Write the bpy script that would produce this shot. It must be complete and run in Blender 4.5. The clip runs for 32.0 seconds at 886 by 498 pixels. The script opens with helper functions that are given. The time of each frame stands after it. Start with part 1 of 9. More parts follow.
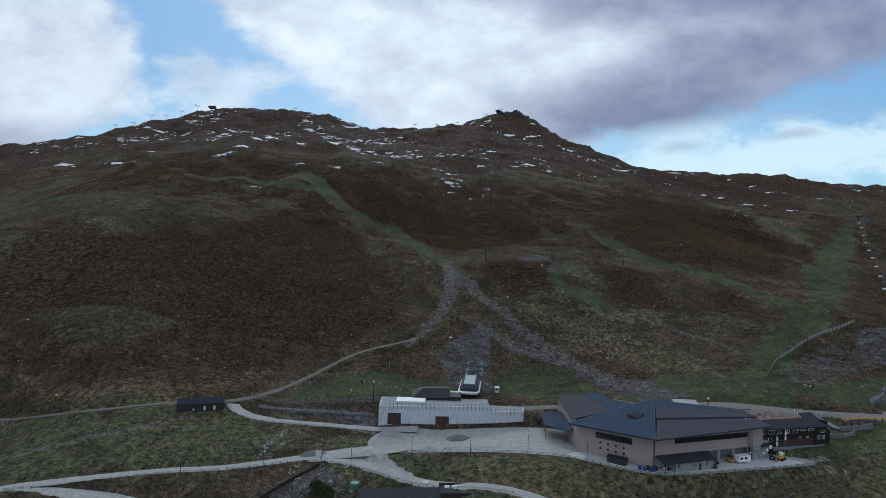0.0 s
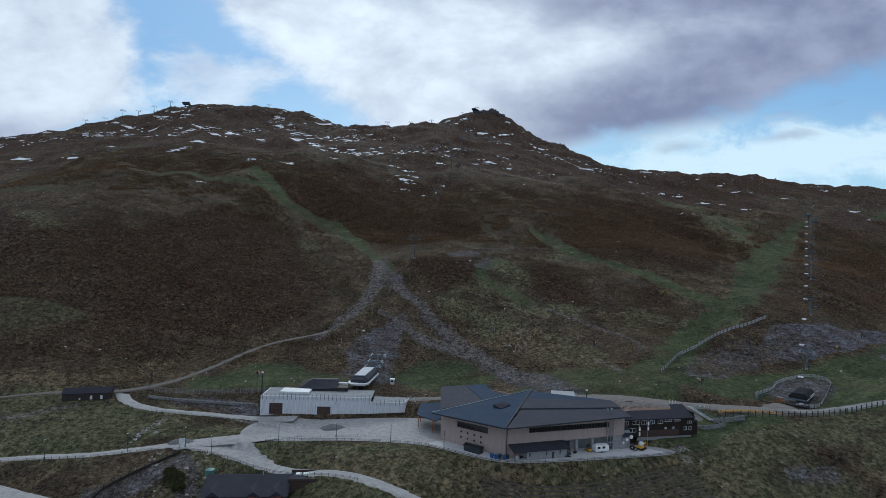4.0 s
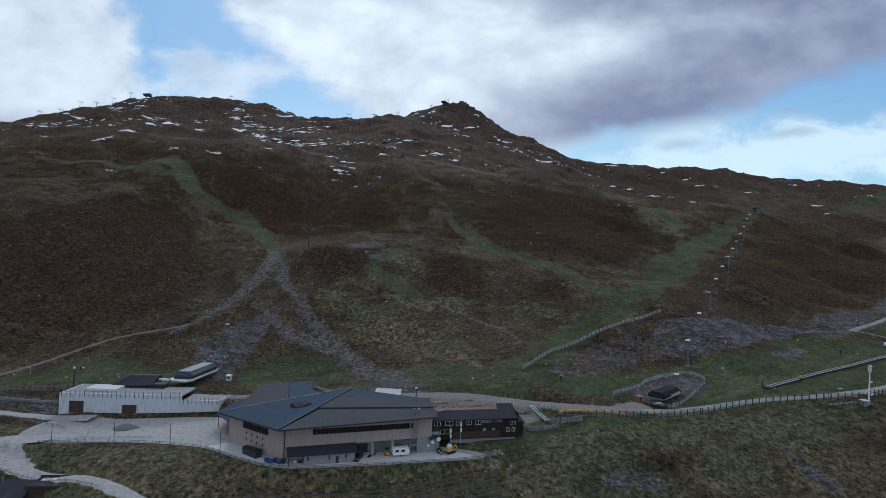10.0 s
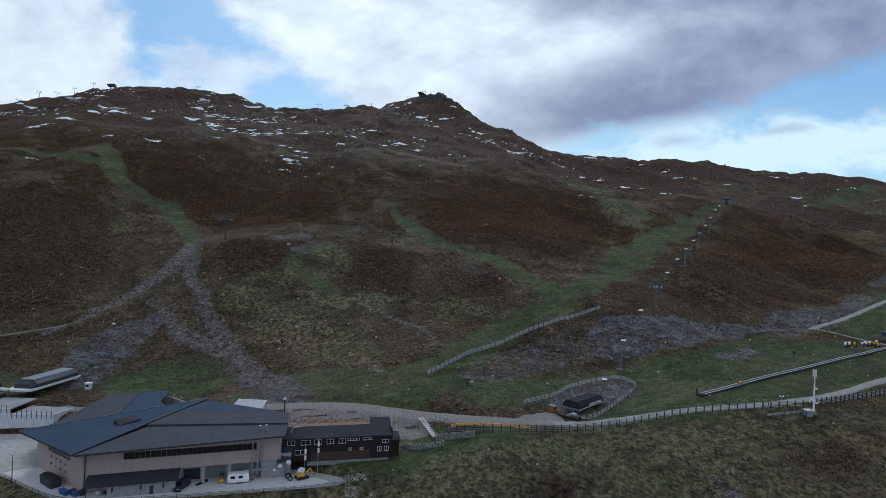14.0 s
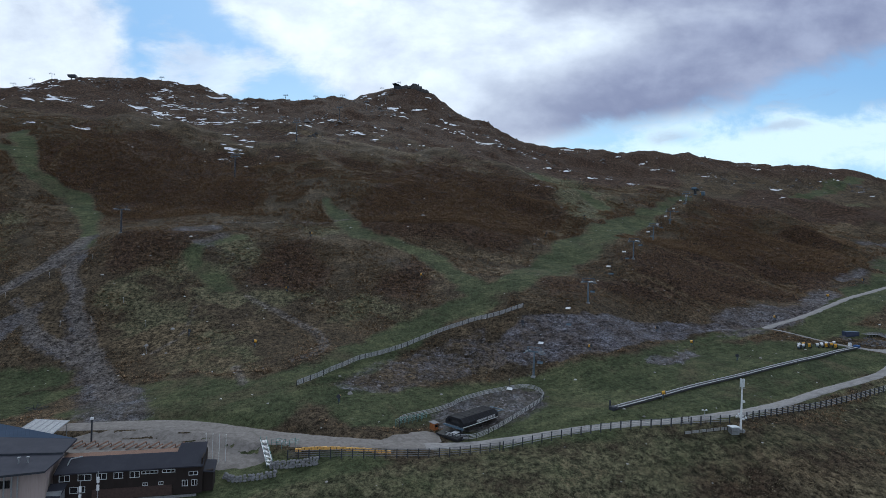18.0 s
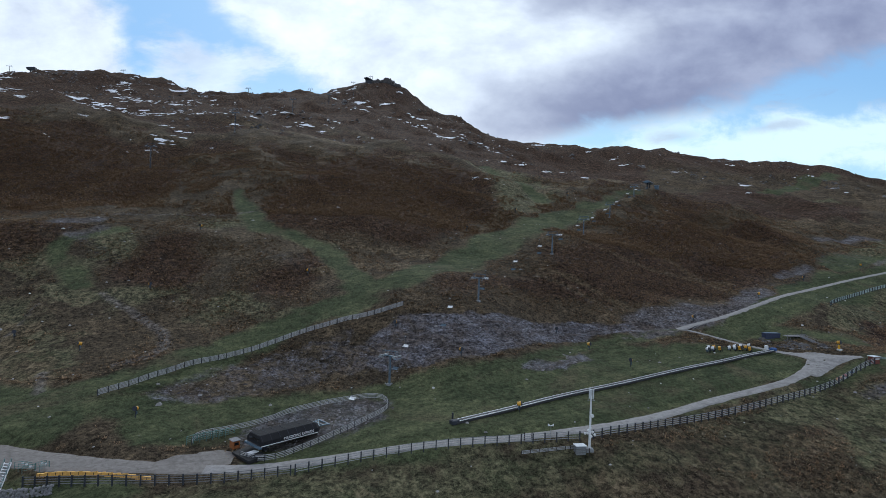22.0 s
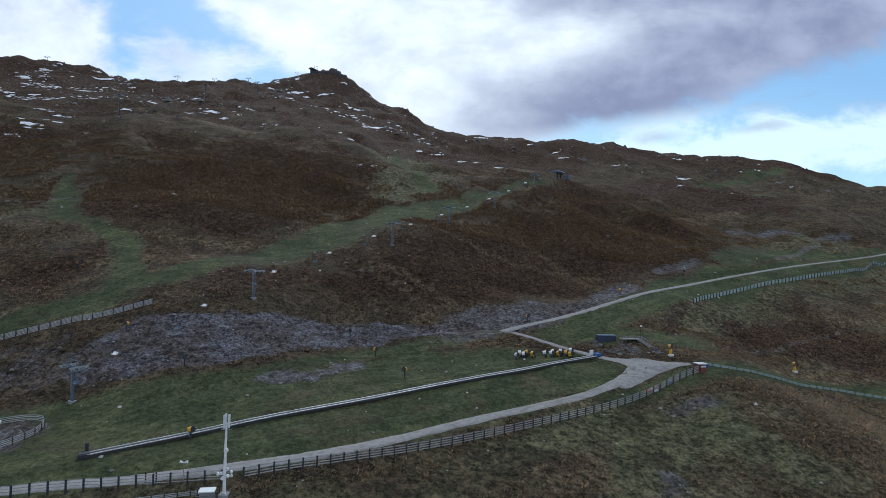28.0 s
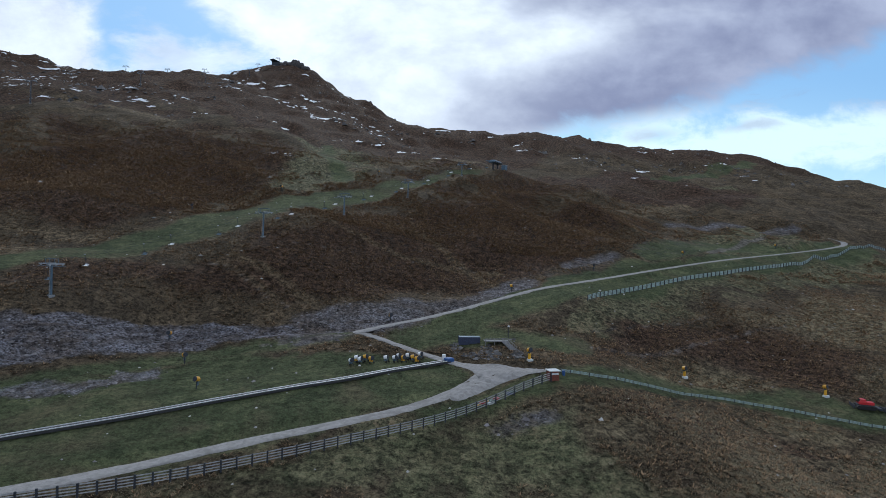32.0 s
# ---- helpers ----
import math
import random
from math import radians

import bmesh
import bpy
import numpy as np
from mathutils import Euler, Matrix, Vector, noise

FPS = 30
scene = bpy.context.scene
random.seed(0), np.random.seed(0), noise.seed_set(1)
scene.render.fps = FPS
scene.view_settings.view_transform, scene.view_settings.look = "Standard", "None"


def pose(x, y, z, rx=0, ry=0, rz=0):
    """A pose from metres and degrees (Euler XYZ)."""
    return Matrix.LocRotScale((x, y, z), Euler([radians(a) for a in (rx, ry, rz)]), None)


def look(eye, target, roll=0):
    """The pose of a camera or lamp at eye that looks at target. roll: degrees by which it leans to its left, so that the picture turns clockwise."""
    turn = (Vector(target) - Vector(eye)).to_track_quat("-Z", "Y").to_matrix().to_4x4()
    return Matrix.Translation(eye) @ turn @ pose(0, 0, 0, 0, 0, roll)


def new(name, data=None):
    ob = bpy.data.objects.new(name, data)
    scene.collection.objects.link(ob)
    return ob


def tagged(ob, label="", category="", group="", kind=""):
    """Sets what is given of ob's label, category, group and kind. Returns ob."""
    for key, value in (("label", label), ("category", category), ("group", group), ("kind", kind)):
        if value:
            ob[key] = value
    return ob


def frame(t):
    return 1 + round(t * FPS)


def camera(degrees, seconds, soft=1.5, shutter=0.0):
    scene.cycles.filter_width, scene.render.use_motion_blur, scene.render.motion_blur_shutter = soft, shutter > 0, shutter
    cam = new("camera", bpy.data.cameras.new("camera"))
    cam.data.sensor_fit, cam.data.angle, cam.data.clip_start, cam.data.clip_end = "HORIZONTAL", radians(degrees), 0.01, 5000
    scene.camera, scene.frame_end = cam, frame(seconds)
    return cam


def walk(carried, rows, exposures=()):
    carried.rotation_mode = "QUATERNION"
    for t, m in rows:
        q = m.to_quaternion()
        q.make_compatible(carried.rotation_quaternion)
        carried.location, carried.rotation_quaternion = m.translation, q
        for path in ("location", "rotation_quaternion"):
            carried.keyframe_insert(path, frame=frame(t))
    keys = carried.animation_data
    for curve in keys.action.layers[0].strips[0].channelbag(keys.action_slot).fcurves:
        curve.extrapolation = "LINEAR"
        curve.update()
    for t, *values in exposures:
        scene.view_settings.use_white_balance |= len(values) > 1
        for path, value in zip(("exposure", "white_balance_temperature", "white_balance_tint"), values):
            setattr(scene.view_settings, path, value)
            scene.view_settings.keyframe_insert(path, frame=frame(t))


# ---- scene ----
# camera and its flight
cam = camera(76.6, 32.0, 0.8)
METRES, EYE, TILT, LEAN, TURN = 420.0, 66.0, 1.0, -1.8, 0.0
ROWS = [
    (0.0, 0.0, 0.0, 0.0, 0.0, 0.0, -0.0),
    (0.5, 0.0142, -0.0011, -0.0004, -0.05, -0.03, -0.03),
    (1.0, 0.0277, -0.0023, -0.0012, -0.13, -0.01, -0.11),
    (1.5, 0.042, -0.0035, -0.0019, -0.18, -0.03, -0.14),
    (2.0, 0.0559, -0.0048, -0.0026, -0.23, -0.06, -0.21),
    (2.5, 0.0697, -0.0062, -0.0033, -0.24, -0.08, -0.24),
    (3.0, 0.0838, -0.0075, -0.0041, -0.29, -0.11, -0.3),
    (3.5, 0.0979, -0.0081, -0.0048, -0.37, -0.12, -0.34),
    (5.5, 0.155, -0.0045, -0.0071, -0.07, -0.18, -0.41),
    (6.0, 0.1693, -0.0023, -0.008, -0.07, -0.19, -0.45),
    (6.5, 0.1835, 0.0002, -0.0087, -0.09, -0.21, -0.49),
    (7.0, 0.1978, 0.0032, -0.0095, -0.11, -0.23, -0.5),
    (7.5, 0.2122, 0.0066, -0.0103, -0.12, -0.25, -0.52),
    (8.0, 0.226, 0.0108, -0.0113, -0.15, -0.28, -0.53),
    (8.5, 0.2399, 0.0156, -0.0123, -0.15, -0.3, -0.52),
    (9.0, 0.2537, 0.0211, -0.0131, -0.17, -0.34, -0.52),
    (9.5, 0.2669, 0.0274, -0.0139, -0.2, -0.38, -0.54),
    (10.0, 0.2802, 0.0347, -0.0146, -0.22, -0.44, -0.47),
    (10.5, 0.2926, 0.0425, -0.0156, -0.1, -0.47, -0.49),
    (11.0, 0.3048, 0.0509, -0.0163, -0.22, -0.5, -0.5),
    (11.5, 0.3173, 0.0595, -0.0174, -0.3, -0.54, -0.49),
    (12.0, 0.3293, 0.0685, -0.0182, -0.41, -0.6, -0.46),
    (12.5, 0.3414, 0.0776, -0.019, -0.43, -0.64, -0.44),
    (13.0, 0.3536, 0.087, -0.0197, -0.48, -0.68, -0.41),
    (13.5, 0.3657, 0.0968, -0.0207, -0.55, -0.76, -0.39),
    (14.0, 0.3778, 0.1065, -0.0215, -0.6, -0.78, -0.37),
    (14.5, 0.3897, 0.1164, -0.0225, -0.68, -0.85, -0.36),
    (16.5, 0.4384, 0.1565, -0.026, -0.84, -1.0, -0.22),
    (17.0, 0.4512, 0.1657, -0.0271, -0.93, -1.04, -0.21),
    (17.5, 0.4649, 0.1746, -0.0281, -0.97, -1.05, -0.23),
    (18.0, 0.4795, 0.1831, -0.0289, -0.95, -1.06, -0.19),
    (18.5, 0.4944, 0.1913, -0.0297, -0.96, -1.08, -0.19),
    (19.0, 0.5099, 0.1989, -0.0307, -0.92, -1.09, -0.19),
    (19.5, 0.5257, 0.2062, -0.0316, -0.88, -1.1, -0.19),
    (20.0, 0.5413, 0.2133, -0.0325, -0.9, -1.15, -0.2),
    (20.5, 0.5571, 0.2199, -0.0336, -0.96, -1.13, -0.2),
    (21.0, 0.5728, 0.2266, -0.0345, -0.99, -1.13, -0.23),
    (21.5, 0.5885, 0.2333, -0.0355, -1.08, -1.13, -0.25),
    (22.0, 0.6045, 0.2401, -0.0365, -1.11, -1.12, -0.26),
    (22.5, 0.6201, 0.2469, -0.0375, -1.16, -1.11, -0.28),
    (23.0, 0.6359, 0.2536, -0.0384, -1.25, -1.12, -0.29),
    (23.5, 0.6518, 0.2602, -0.0392, -1.34, -1.13, -0.3),
    (24.0, 0.6674, 0.2669, -0.0401, -1.45, -1.12, -0.32),
    (24.5, 0.6831, 0.2737, -0.041, -1.55, -1.12, -0.32),
    (25.0, 0.6988, 0.2805, -0.0419, -1.65, -1.13, -0.32),
    (25.5, 0.7145, 0.2874, -0.0428, -1.76, -1.13, -0.34),
    (27.5, 0.7771, 0.3154, -0.0462, -2.23, -1.18, -0.33),
    (28.0, 0.7929, 0.3224, -0.0471, -2.32, -1.2, -0.33),
    (28.5, 0.8085, 0.3293, -0.048, -2.42, -1.22, -0.33),
    (29.0, 0.8242, 0.3362, -0.0488, -2.54, -1.24, -0.33),
    (29.5, 0.8398, 0.3432, -0.0496, -2.66, -1.27, -0.32),
    (30.0, 0.8552, 0.3504, -0.0506, -2.72, -1.3, -0.3),
    (30.5, 0.8707, 0.3576, -0.0515, -2.83, -1.31, -0.29),
    (31.0, 0.8859, 0.3651, -0.0525, -2.92, -1.33, -0.27),
    (31.5, 0.9009, 0.3727, -0.0535, -2.99, -1.36, -0.26),
    (32.0, 0.9159, 0.3803, -0.0545, -3.06, -1.39, -0.25),
]
walk(cam, [(t, pose(0, 0, EYE, TILT, LEAN, TURN) @ pose(METRES * x, METRES * y, METRES * z, 90 + pitch, roll, yaw)) for t, x, y, z, yaw, pitch, roll in ROWS],
     [(0.0, -0.18, 5600, 2), (8.0, -0.18, 5600, 3), (13.0, -0.12, 5600, 3), (21.0, 0.06, 5650, 4), (32.0, 0.08, 5650, 4)])
# ---- sky, clouds and sun: late, mostly cloudy, the sun ahead behind the cloud ----
world = bpy.data.worlds.new("world")
scene.world = world
world.use_nodes = True
WN, WL = world.node_tree.nodes, world.node_tree.links
WN.clear()


def wnode(kind, **sets):
    n = WN.new(kind)
    for key, value in sets.items():
        if key in ("operation", "blend_type", "data_type", "noise_dimensions", "sky_type", "interpolation_type", "clamp", "use_clamp"):
            if key == "operation": n.operation = value
            elif key == "blend_type": n.blend_type = value
            elif key == "data_type": n.data_type = value
            elif key == "interpolation_type": n.interpolation_type = value
            elif key == "use_clamp": n.use_clamp = value
    return n


def wmath(op, a, b=None, clamp=False):
    n = wnode("ShaderNodeMath", operation=op, use_clamp=clamp)
    for i, v in enumerate((a, b)):
        if v is None:
            continue
        if isinstance(v, (int, float)):
            n.inputs[i].default_value = v
        else:
            WL.new(v, n.inputs[i])
    return n.outputs[0]


def wstep(v, lo, hi):
    n = wnode("ShaderNodeMapRange", interpolation_type="SMOOTHSTEP")
    WL.new(v, n.inputs[0])
    n.inputs[1].default_value, n.inputs[2].default_value = lo, hi
    return n.outputs[0]


def wmix(fac, a, b):
    n = wnode("ShaderNodeMix", data_type="RGBA")
    if isinstance(fac, (int, float)):
        n.inputs[0].default_value = fac
    else:
        WL.new(fac, n.inputs[0])
    for i, v in ((6, a), (7, b)):
        if isinstance(v, tuple):
            n.inputs[i].default_value = (*v, 1)
        else:
            WL.new(v, n.inputs[i])
    return n.outputs[2]


SUN_UP, SUN_ROUND = radians(34), radians(-8)
sky = WN.new("ShaderNodeTexSky")
sky.sky_type, sky.sun_disc = "NISHITA", False
sky.sun_elevation, sky.sun_rotation = SUN_UP, SUN_ROUND
sky.air_density, sky.dust_density, sky.ozone_density = 1.0, 0.6, 1.5
sky_dim = wnode("ShaderNodeVectorMath", operation="SCALE")
WL.new(sky.outputs[0], sky_dim.inputs[0])
sky_dim.inputs["Scale"].default_value = 0.085

coord = WN.new("ShaderNodeTexCoord").outputs["Generated"]
split = WN.new("ShaderNodeSeparateXYZ")
WL.new(coord, split.inputs[0])
DX, DY, DZ = split.outputs
flat_y = wmath("MAXIMUM", wmath("ABSOLUTE", DY), 0.12)
U, V = wmath("DIVIDE", DX, flat_y), wmath("DIVIDE", wmath("ABSOLUTE", DZ), flat_y)


def cloud_noise(su, sv, scale, detail, rough, warp=0.0, shift=0.0):
    join = WN.new("ShaderNodeCombineXYZ")
    WL.new(wmath("ADD", wmath("MULTIPLY", U, su), shift), join.inputs[0])
    WL.new(wmath("MULTIPLY", V, sv), join.inputs[1])
    n = WN.new("ShaderNodeTexNoise")
    WL.new(join.outputs[0], n.inputs["Vector"])
    n.inputs["Scale"].default_value, n.inputs["Detail"].default_value, n.inputs["Roughness"].default_value = scale, detail, rough
    n.inputs["Distortion"].default_value = warp
    return n.outputs["Fac"]


puffs = cloud_noise(1.0, 1.55, 4.2, 10, 0.60, 0.15)
wisps = cloud_noise(1.0, 1.9, 6.0, 9, 0.62, 0.25, 7.0)
soft_big = cloud_noise(0.8, 1.7, 1.7, 6, 0.5, 0.3, 3.0)


def blob(u0, v0, ru, rv, lean=0.0):
    """1 in the middle of an oval of the sky, 0 at its rim."""
    du, dv = wmath("SUBTRACT", U, u0), wmath("SUBTRACT", V, v0)
    dv = wmath("SUBTRACT", dv, wmath("MULTIPLY", du, lean))
    a, b = wmath("DIVIDE", du, ru), wmath("DIVIDE", dv, rv)
    return wmath("SUBTRACT", 1.0, wmath("SQRT", wmath("ADD", wmath("MULTIPLY", a, a), wmath("MULTIPLY", b, b))))


def over(base, extra, lo, hi):
    return wstep(wmath("ADD", base, extra), lo, hi)


ragged = wmath("MULTIPLY", wmath("SUBTRACT", puffs, 0.5), 2.6)
# the great bank ahead, the small one to the west, thin streaks low in the east, open blue between
edge = wmath("MAXIMUM", wmath("ADD", 0.115, wmath("MULTIPLY", U, 0.28)), wmath("ADD", 0.096, wmath("MULTIPLY", U, 0.37)))
under = wmath("DIVIDE", wmath("SUBTRACT", V, edge), 0.075)
flank = wmath("DIVIDE", wmath("ADD", wmath("ADD", U, 0.15), wmath("MULTIPLY", wmath("SUBTRACT", V, 0.226), 1.25)), 0.13)
bank = wstep(wmath("ADD", wmath("MINIMUM", under, flank), ragged), -0.35, 0.45)
west = over(blob(-0.82, 0.36, 0.27, 0.21, 0.0), wmath("MULTIPLY", ragged, 0.5), -0.10, 0.22)
shreds = wmath("MULTIPLY", over(blob(-0.42, 0.30, 0.18, 0.12), wmath("MULTIPLY", wmath("SUBTRACT", wisps, 0.5), 3.2), 0.15, 0.9), 0.75)
low_east = wmath("MULTIPLY", over(blob(0.62, 0.205, 0.55, 0.085, 0.10), wmath("MULTIPLY", wmath("SUBTRACT", wisps, 0.5), 4.2), -0.2, 0.8), 0.85)
streak = wmath("MULTIPLY", over(wmath("MAXIMUM", blob(0.43, 0.214, 0.10, 0.022, 0.10), blob(0.59, 0.238, 0.12, 0.020, 0.15)), wmath("MULTIPLY", wmath("SUBTRACT", wisps, 0.5), 3.4), 0.25, 1.1), 0.6)
elsewhere = wmath("MULTIPLY", wstep(wmath("ADD", V, wmath("MULTIPLY", soft_big, 0.3)), 0.75, 1.0), 0.9)
wide = wmath("MULTIPLY", wmath("MAXIMUM", wstep(wmath("ABSOLUTE", U), 1.2, 1.7), wstep(wmath("MULTIPLY", DY, -1.0), -0.05, 0.1)), wstep(soft_big, 0.36, 0.56))
cover = wmath("MAXIMUM", wmath("MAXIMUM", wmath("MAXIMUM", bank, west), wmath("MAXIMUM", shreds, low_east)), wmath("MAXIMUM", elsewhere, wide))

# cloud colour: white where the sun stands behind it, lavender grey away from it
soft_mid = cloud_noise(1.0, 2.0, 2.4, 5, 0.5, 0.2, 11.0)
glow = wstep(wmath("ADD", blob(-0.14, 0.36, 0.62, 0.34), wmath("MULTIPLY", wmath("SUBTRACT", soft_mid, 0.5), 1.5)), -0.15, 0.62)
gloom = wstep(wmath("ADD", blob(0.42, 0.315, 0.40, 0.11, 0.25), wmath("MULTIPLY", wmath("SUBTRACT", soft_big, 0.5), 1.4)), -0.20, 0.75)
glow = wmath("MULTIPLY", glow, wmath("SUBTRACT", 1.0, wmath("MULTIPLY", gloom, 0.85)))
glow = wmath("MAXIMUM", glow, wmath("MULTIPLY", wstep(wmath("ADD", blob(-0.74, 0.42, 0.42, 0.24), wmath("MULTIPLY", wmath("SUBTRACT", soft_mid, 0.5), 1.6)), -0.1, 0.6), 0.8))
shade = wstep(wmath("ADD", wmath("MULTIPLY", puffs, 0.6), wmath("MULTIPLY", soft_mid, 0.4)), 0.38, 0.62)
grey = wmix(shade, (0.27, 0.28, 0.40), (0.47, 0.48, 0.60))
white = wmix(shade, (0.76, 0.77, 0.84), (1.14, 1.14, 1.14))
cloud = wmix(glow, grey, white)
# small billows, lit on their upper sides
billow = wstep(cloud_noise(1.0, 1.7, 9.0, 9, 0.62, 0.3, 19.0), 0.34, 0.66)
cloud = wmix(wmath("MULTIPLY", wmath("SUBTRACT", 1.0, billow), 0.24), cloud, wmix(0.5, cloud, (0.28, 0.29, 0.40)))
thin_white = wstep(blob(0.62, 0.18, 0.6, 0.12, 0.10), 0.0, 0.4)
cloud = wmix(thin_white, cloud, (0.90, 1.0, 1.03))
cloud = wmix(streak, cloud, (0.45, 0.46, 0.54))
# unseen overcast overhead and behind the flight: even, set bright to light the ground
cloud = wmix(wmath("MAXIMUM", wstep(V, 0.62, 1.1), wstep(wmath("MULTIPLY", DY, -1.0), -0.05, 0.15)), cloud, wmix(shade, (0.46, 0.465, 0.53), (0.72, 0.72, 0.77)))
blue = wmix(wstep(V, 0.08, 0.36), (0.66, 0.90, 1.0), (0.34, 0.57, 0.86))
clear = wmix(0.7, sky_dim.outputs[0], blue)
back = WN.new("ShaderNodeBackground")
WL.new(wmix(cover, clear, cloud), back.inputs[0])
back.inputs[1].default_value = 1.0
WL.new(back.outputs[0], WN.new("ShaderNodeOutputWorld").inputs[0])

sun = new("sun", bpy.data.lights.new("sun", "SUN"))
sun.data.energy, sun.data.angle, sun.data.color = 1.2, radians(20), (1.0, 0.96, 0.9)
sun.matrix_world = look((0, 0, 0), (-math.sin(-SUN_ROUND) * math.cos(SUN_UP) * -1, -math.cos(SUN_ROUND) * math.cos(SUN_UP), -math.sin(SUN_UP)))
# ---- the lie of the land: crest, spurs, benches and banks, each a short line of (x, y, height) ----
CREST_WEST = [(-1500, 600, 60), (-1000, 800, 138), (-758, 950, 231), (-698, 1000, 252), (-613, 1100, 295), (-551, 1180, 330), (-440, 1200, 360), (-325, 1180, 351),
              (-229, 1120, 336), (-137, 1071, 306), (-66, 1025, 296), (-19, 1003, 295), (20, 1080, 316), (48, 1190, 352), (103, 1310, 398), (137, 1319, 404)]
CREST_EAST = [(188, 1300, 386), (248, 1230, 339), (307, 1170, 300), (363, 1120, 261), (461, 1110, 250), (528, 1110, 238), (608, 1117, 250), (691, 1120, 237), (740, 1115, 227),
              (782, 1126, 235), (858, 1110, 236), (926, 1105, 223), (964, 1090, 220), (976, 1040, 205), (980, 990, 186), (1020, 940, 168), (1040, 890, 157), (1300, 820, 112)]
BEHIND = [(-1600, 1500, -100), (-900, 1500, 80), (-440, 1360, 305), (-137, 1400, 200), (137, 1600, 230), (400, 1450, 130), (782, 1450, 110), (1150, 1300, 60), (1700, 1200, -60)]
UPPER_SLOPE = [(148, 1087, 309), (125, 1078, 306), (-93, 838, 231), (-143, 900, 247), (-400, 900, 262), (-650, 780, 180), (268, 855, 208), (420, 850, 168), (600, 900, 182), (671, 845, 155), (820, 860, 150), (700, 700, 115),
               (-218, 693, 207), (-88, 572, 146), (-170, 535, 139), (43, 523, 112), (55, 649, 158), (371, 680, 141)]
MID_SLOPE = [(5, 618, 149), (31, 611, 138), (-101, 547, 146), (-208, 472, 118), (-241, 413, 101), (-43, 464, 90), (105, 474, 91), (242, 548, 114), (274, 456, 76), (440, 596, 114),
             (438, 443, 55), (422, 418, 45), (319, 409, 60), (707, 560, 69), (-420, 520, 110), (600, 500, 62), (545, 640, 112)]
LOWER_SLOPE = [(31, 388, 64), (35, 414, 68), (18, 385, 56), (-27, 378, 51), (262, 406, 58), (274, 338, 38), (243, 328, 35), (309, 341, 25), (241, 290, 14), (132, 297, 20), (148, 312, 22),
               (98, 288, 14), (79, 276, 6), (-39, 298, 18), (-81, 278, 8), (-166, 262, 16), (-111, 231, 0), (-12, 267, 8), (43, 290, 9), (158, 268, 13), (-300, 330, 50)]
BENCH = [(-182, 240, -6), (-58, 232, -1), (40, 236, 3), (90, 246, 4), (155, 233, 3), (207, 250, 5), (262, 260, 11), (297, 250, 10.5), (368, 354, 28), (391, 329, 21), (405, 344, 26),
         (424, 314, 23), (478, 344, 15), (453, 374, 38), (540, 398, 34), (371, 351, 28), (562, 360, 22)]
CARPET_RUN = [(283, 271, 12.8), (304, 282, 14.8), (337, 299.6, 17.4), (363, 313.4, 19.8)]
STATION = [(14, 246, 5.2), (15, 262, 6.0), (17, 280, 8.5), (-10, 242, 5.0)]
YARD = [(-37, 192, -6), (-15, 200, -5), (20, 204, -2), (40, 214, 0), (75, 190, -1), (132, 198, -3), (100, 220, 0), (10, 220, -1), (-22, 222, -3)]
BANK = [(185, 193, -11), (182, 217, 3), (280, 232, 3.5), (414, 287, 13), (454, 305, 16), (221, 229, 4), (13, 173, -8), (-37, 179, -10), (-72, 190, -12), (85, 172, -12), (130, 172, -16), (-14, 176, -15.5), (-14, 164, -19), (6, 168, -14),
        (-150, 185, -15), (340, 245, 3), (470, 262, 4), (0, 120, -30), (150, 110, -42), (300, 150, -38), (420, 180, -32), (560, 230, -20), (700, 300, -5), (-250, 150, -30)]
VALLEY = [(-2500, 300, -250), (-900, 250, -60), (-600, -200, -200), (0, -300, -190), (600, -200, -200), (1200, 200, -90), (2600, 300, -250), (0, -2500, -420), (0, 3500, -300), (-2500, 2500, -200),
          (2600, 2500, -250), (2600, -2500, -420), (-2500, -2500, -420), (1400, 600, 30)]
LIE = np.array(CREST_WEST + CREST_EAST + BEHIND + UPPER_SLOPE + MID_SLOPE + LOWER_SLOPE + BENCH + CARPET_RUN + STATION + YARD + BANK + VALLEY, float)


def bend(d2):
    return 0.5 * d2 * np.log(d2 + 1e-9)


def stretch_sheet():
    """A thin elastic sheet laid over the lines."""
    p = LIE[:, :2] / 100.0
    n = len(p)
    k = bend(((p[:, None] - p[None]) ** 2).sum(-1)) + 0.004 * np.eye(n)
    side = np.c_[np.ones(n), p]
    a = np.block([[k, side], [side.T, np.zeros((3, 3))]])
    return p, np.linalg.solve(a, np.r_[LIE[:, 2], 0, 0, 0])


SHEET_AT, SHEET_BY = stretch_sheet()


def sheet(x, y):
    q = np.stack([np.ravel(x), np.ravel(y)], -1) / 100.0
    out = np.empty(len(q))
    n = len(SHEET_AT)
    for s in range(0, len(q), 20000):
        c = q[s:s + 20000]
        d2 = ((c[:, None, 0] - SHEET_AT[None, :, 0]) ** 2) + ((c[:, None, 1] - SHEET_AT[None, :, 1]) ** 2)
        out[s:s + 20000] = bend(d2) @ SHEET_BY[:n] + SHEET_BY[n] + c @ SHEET_BY[n + 1:]
    return out.reshape(np.shape(x))


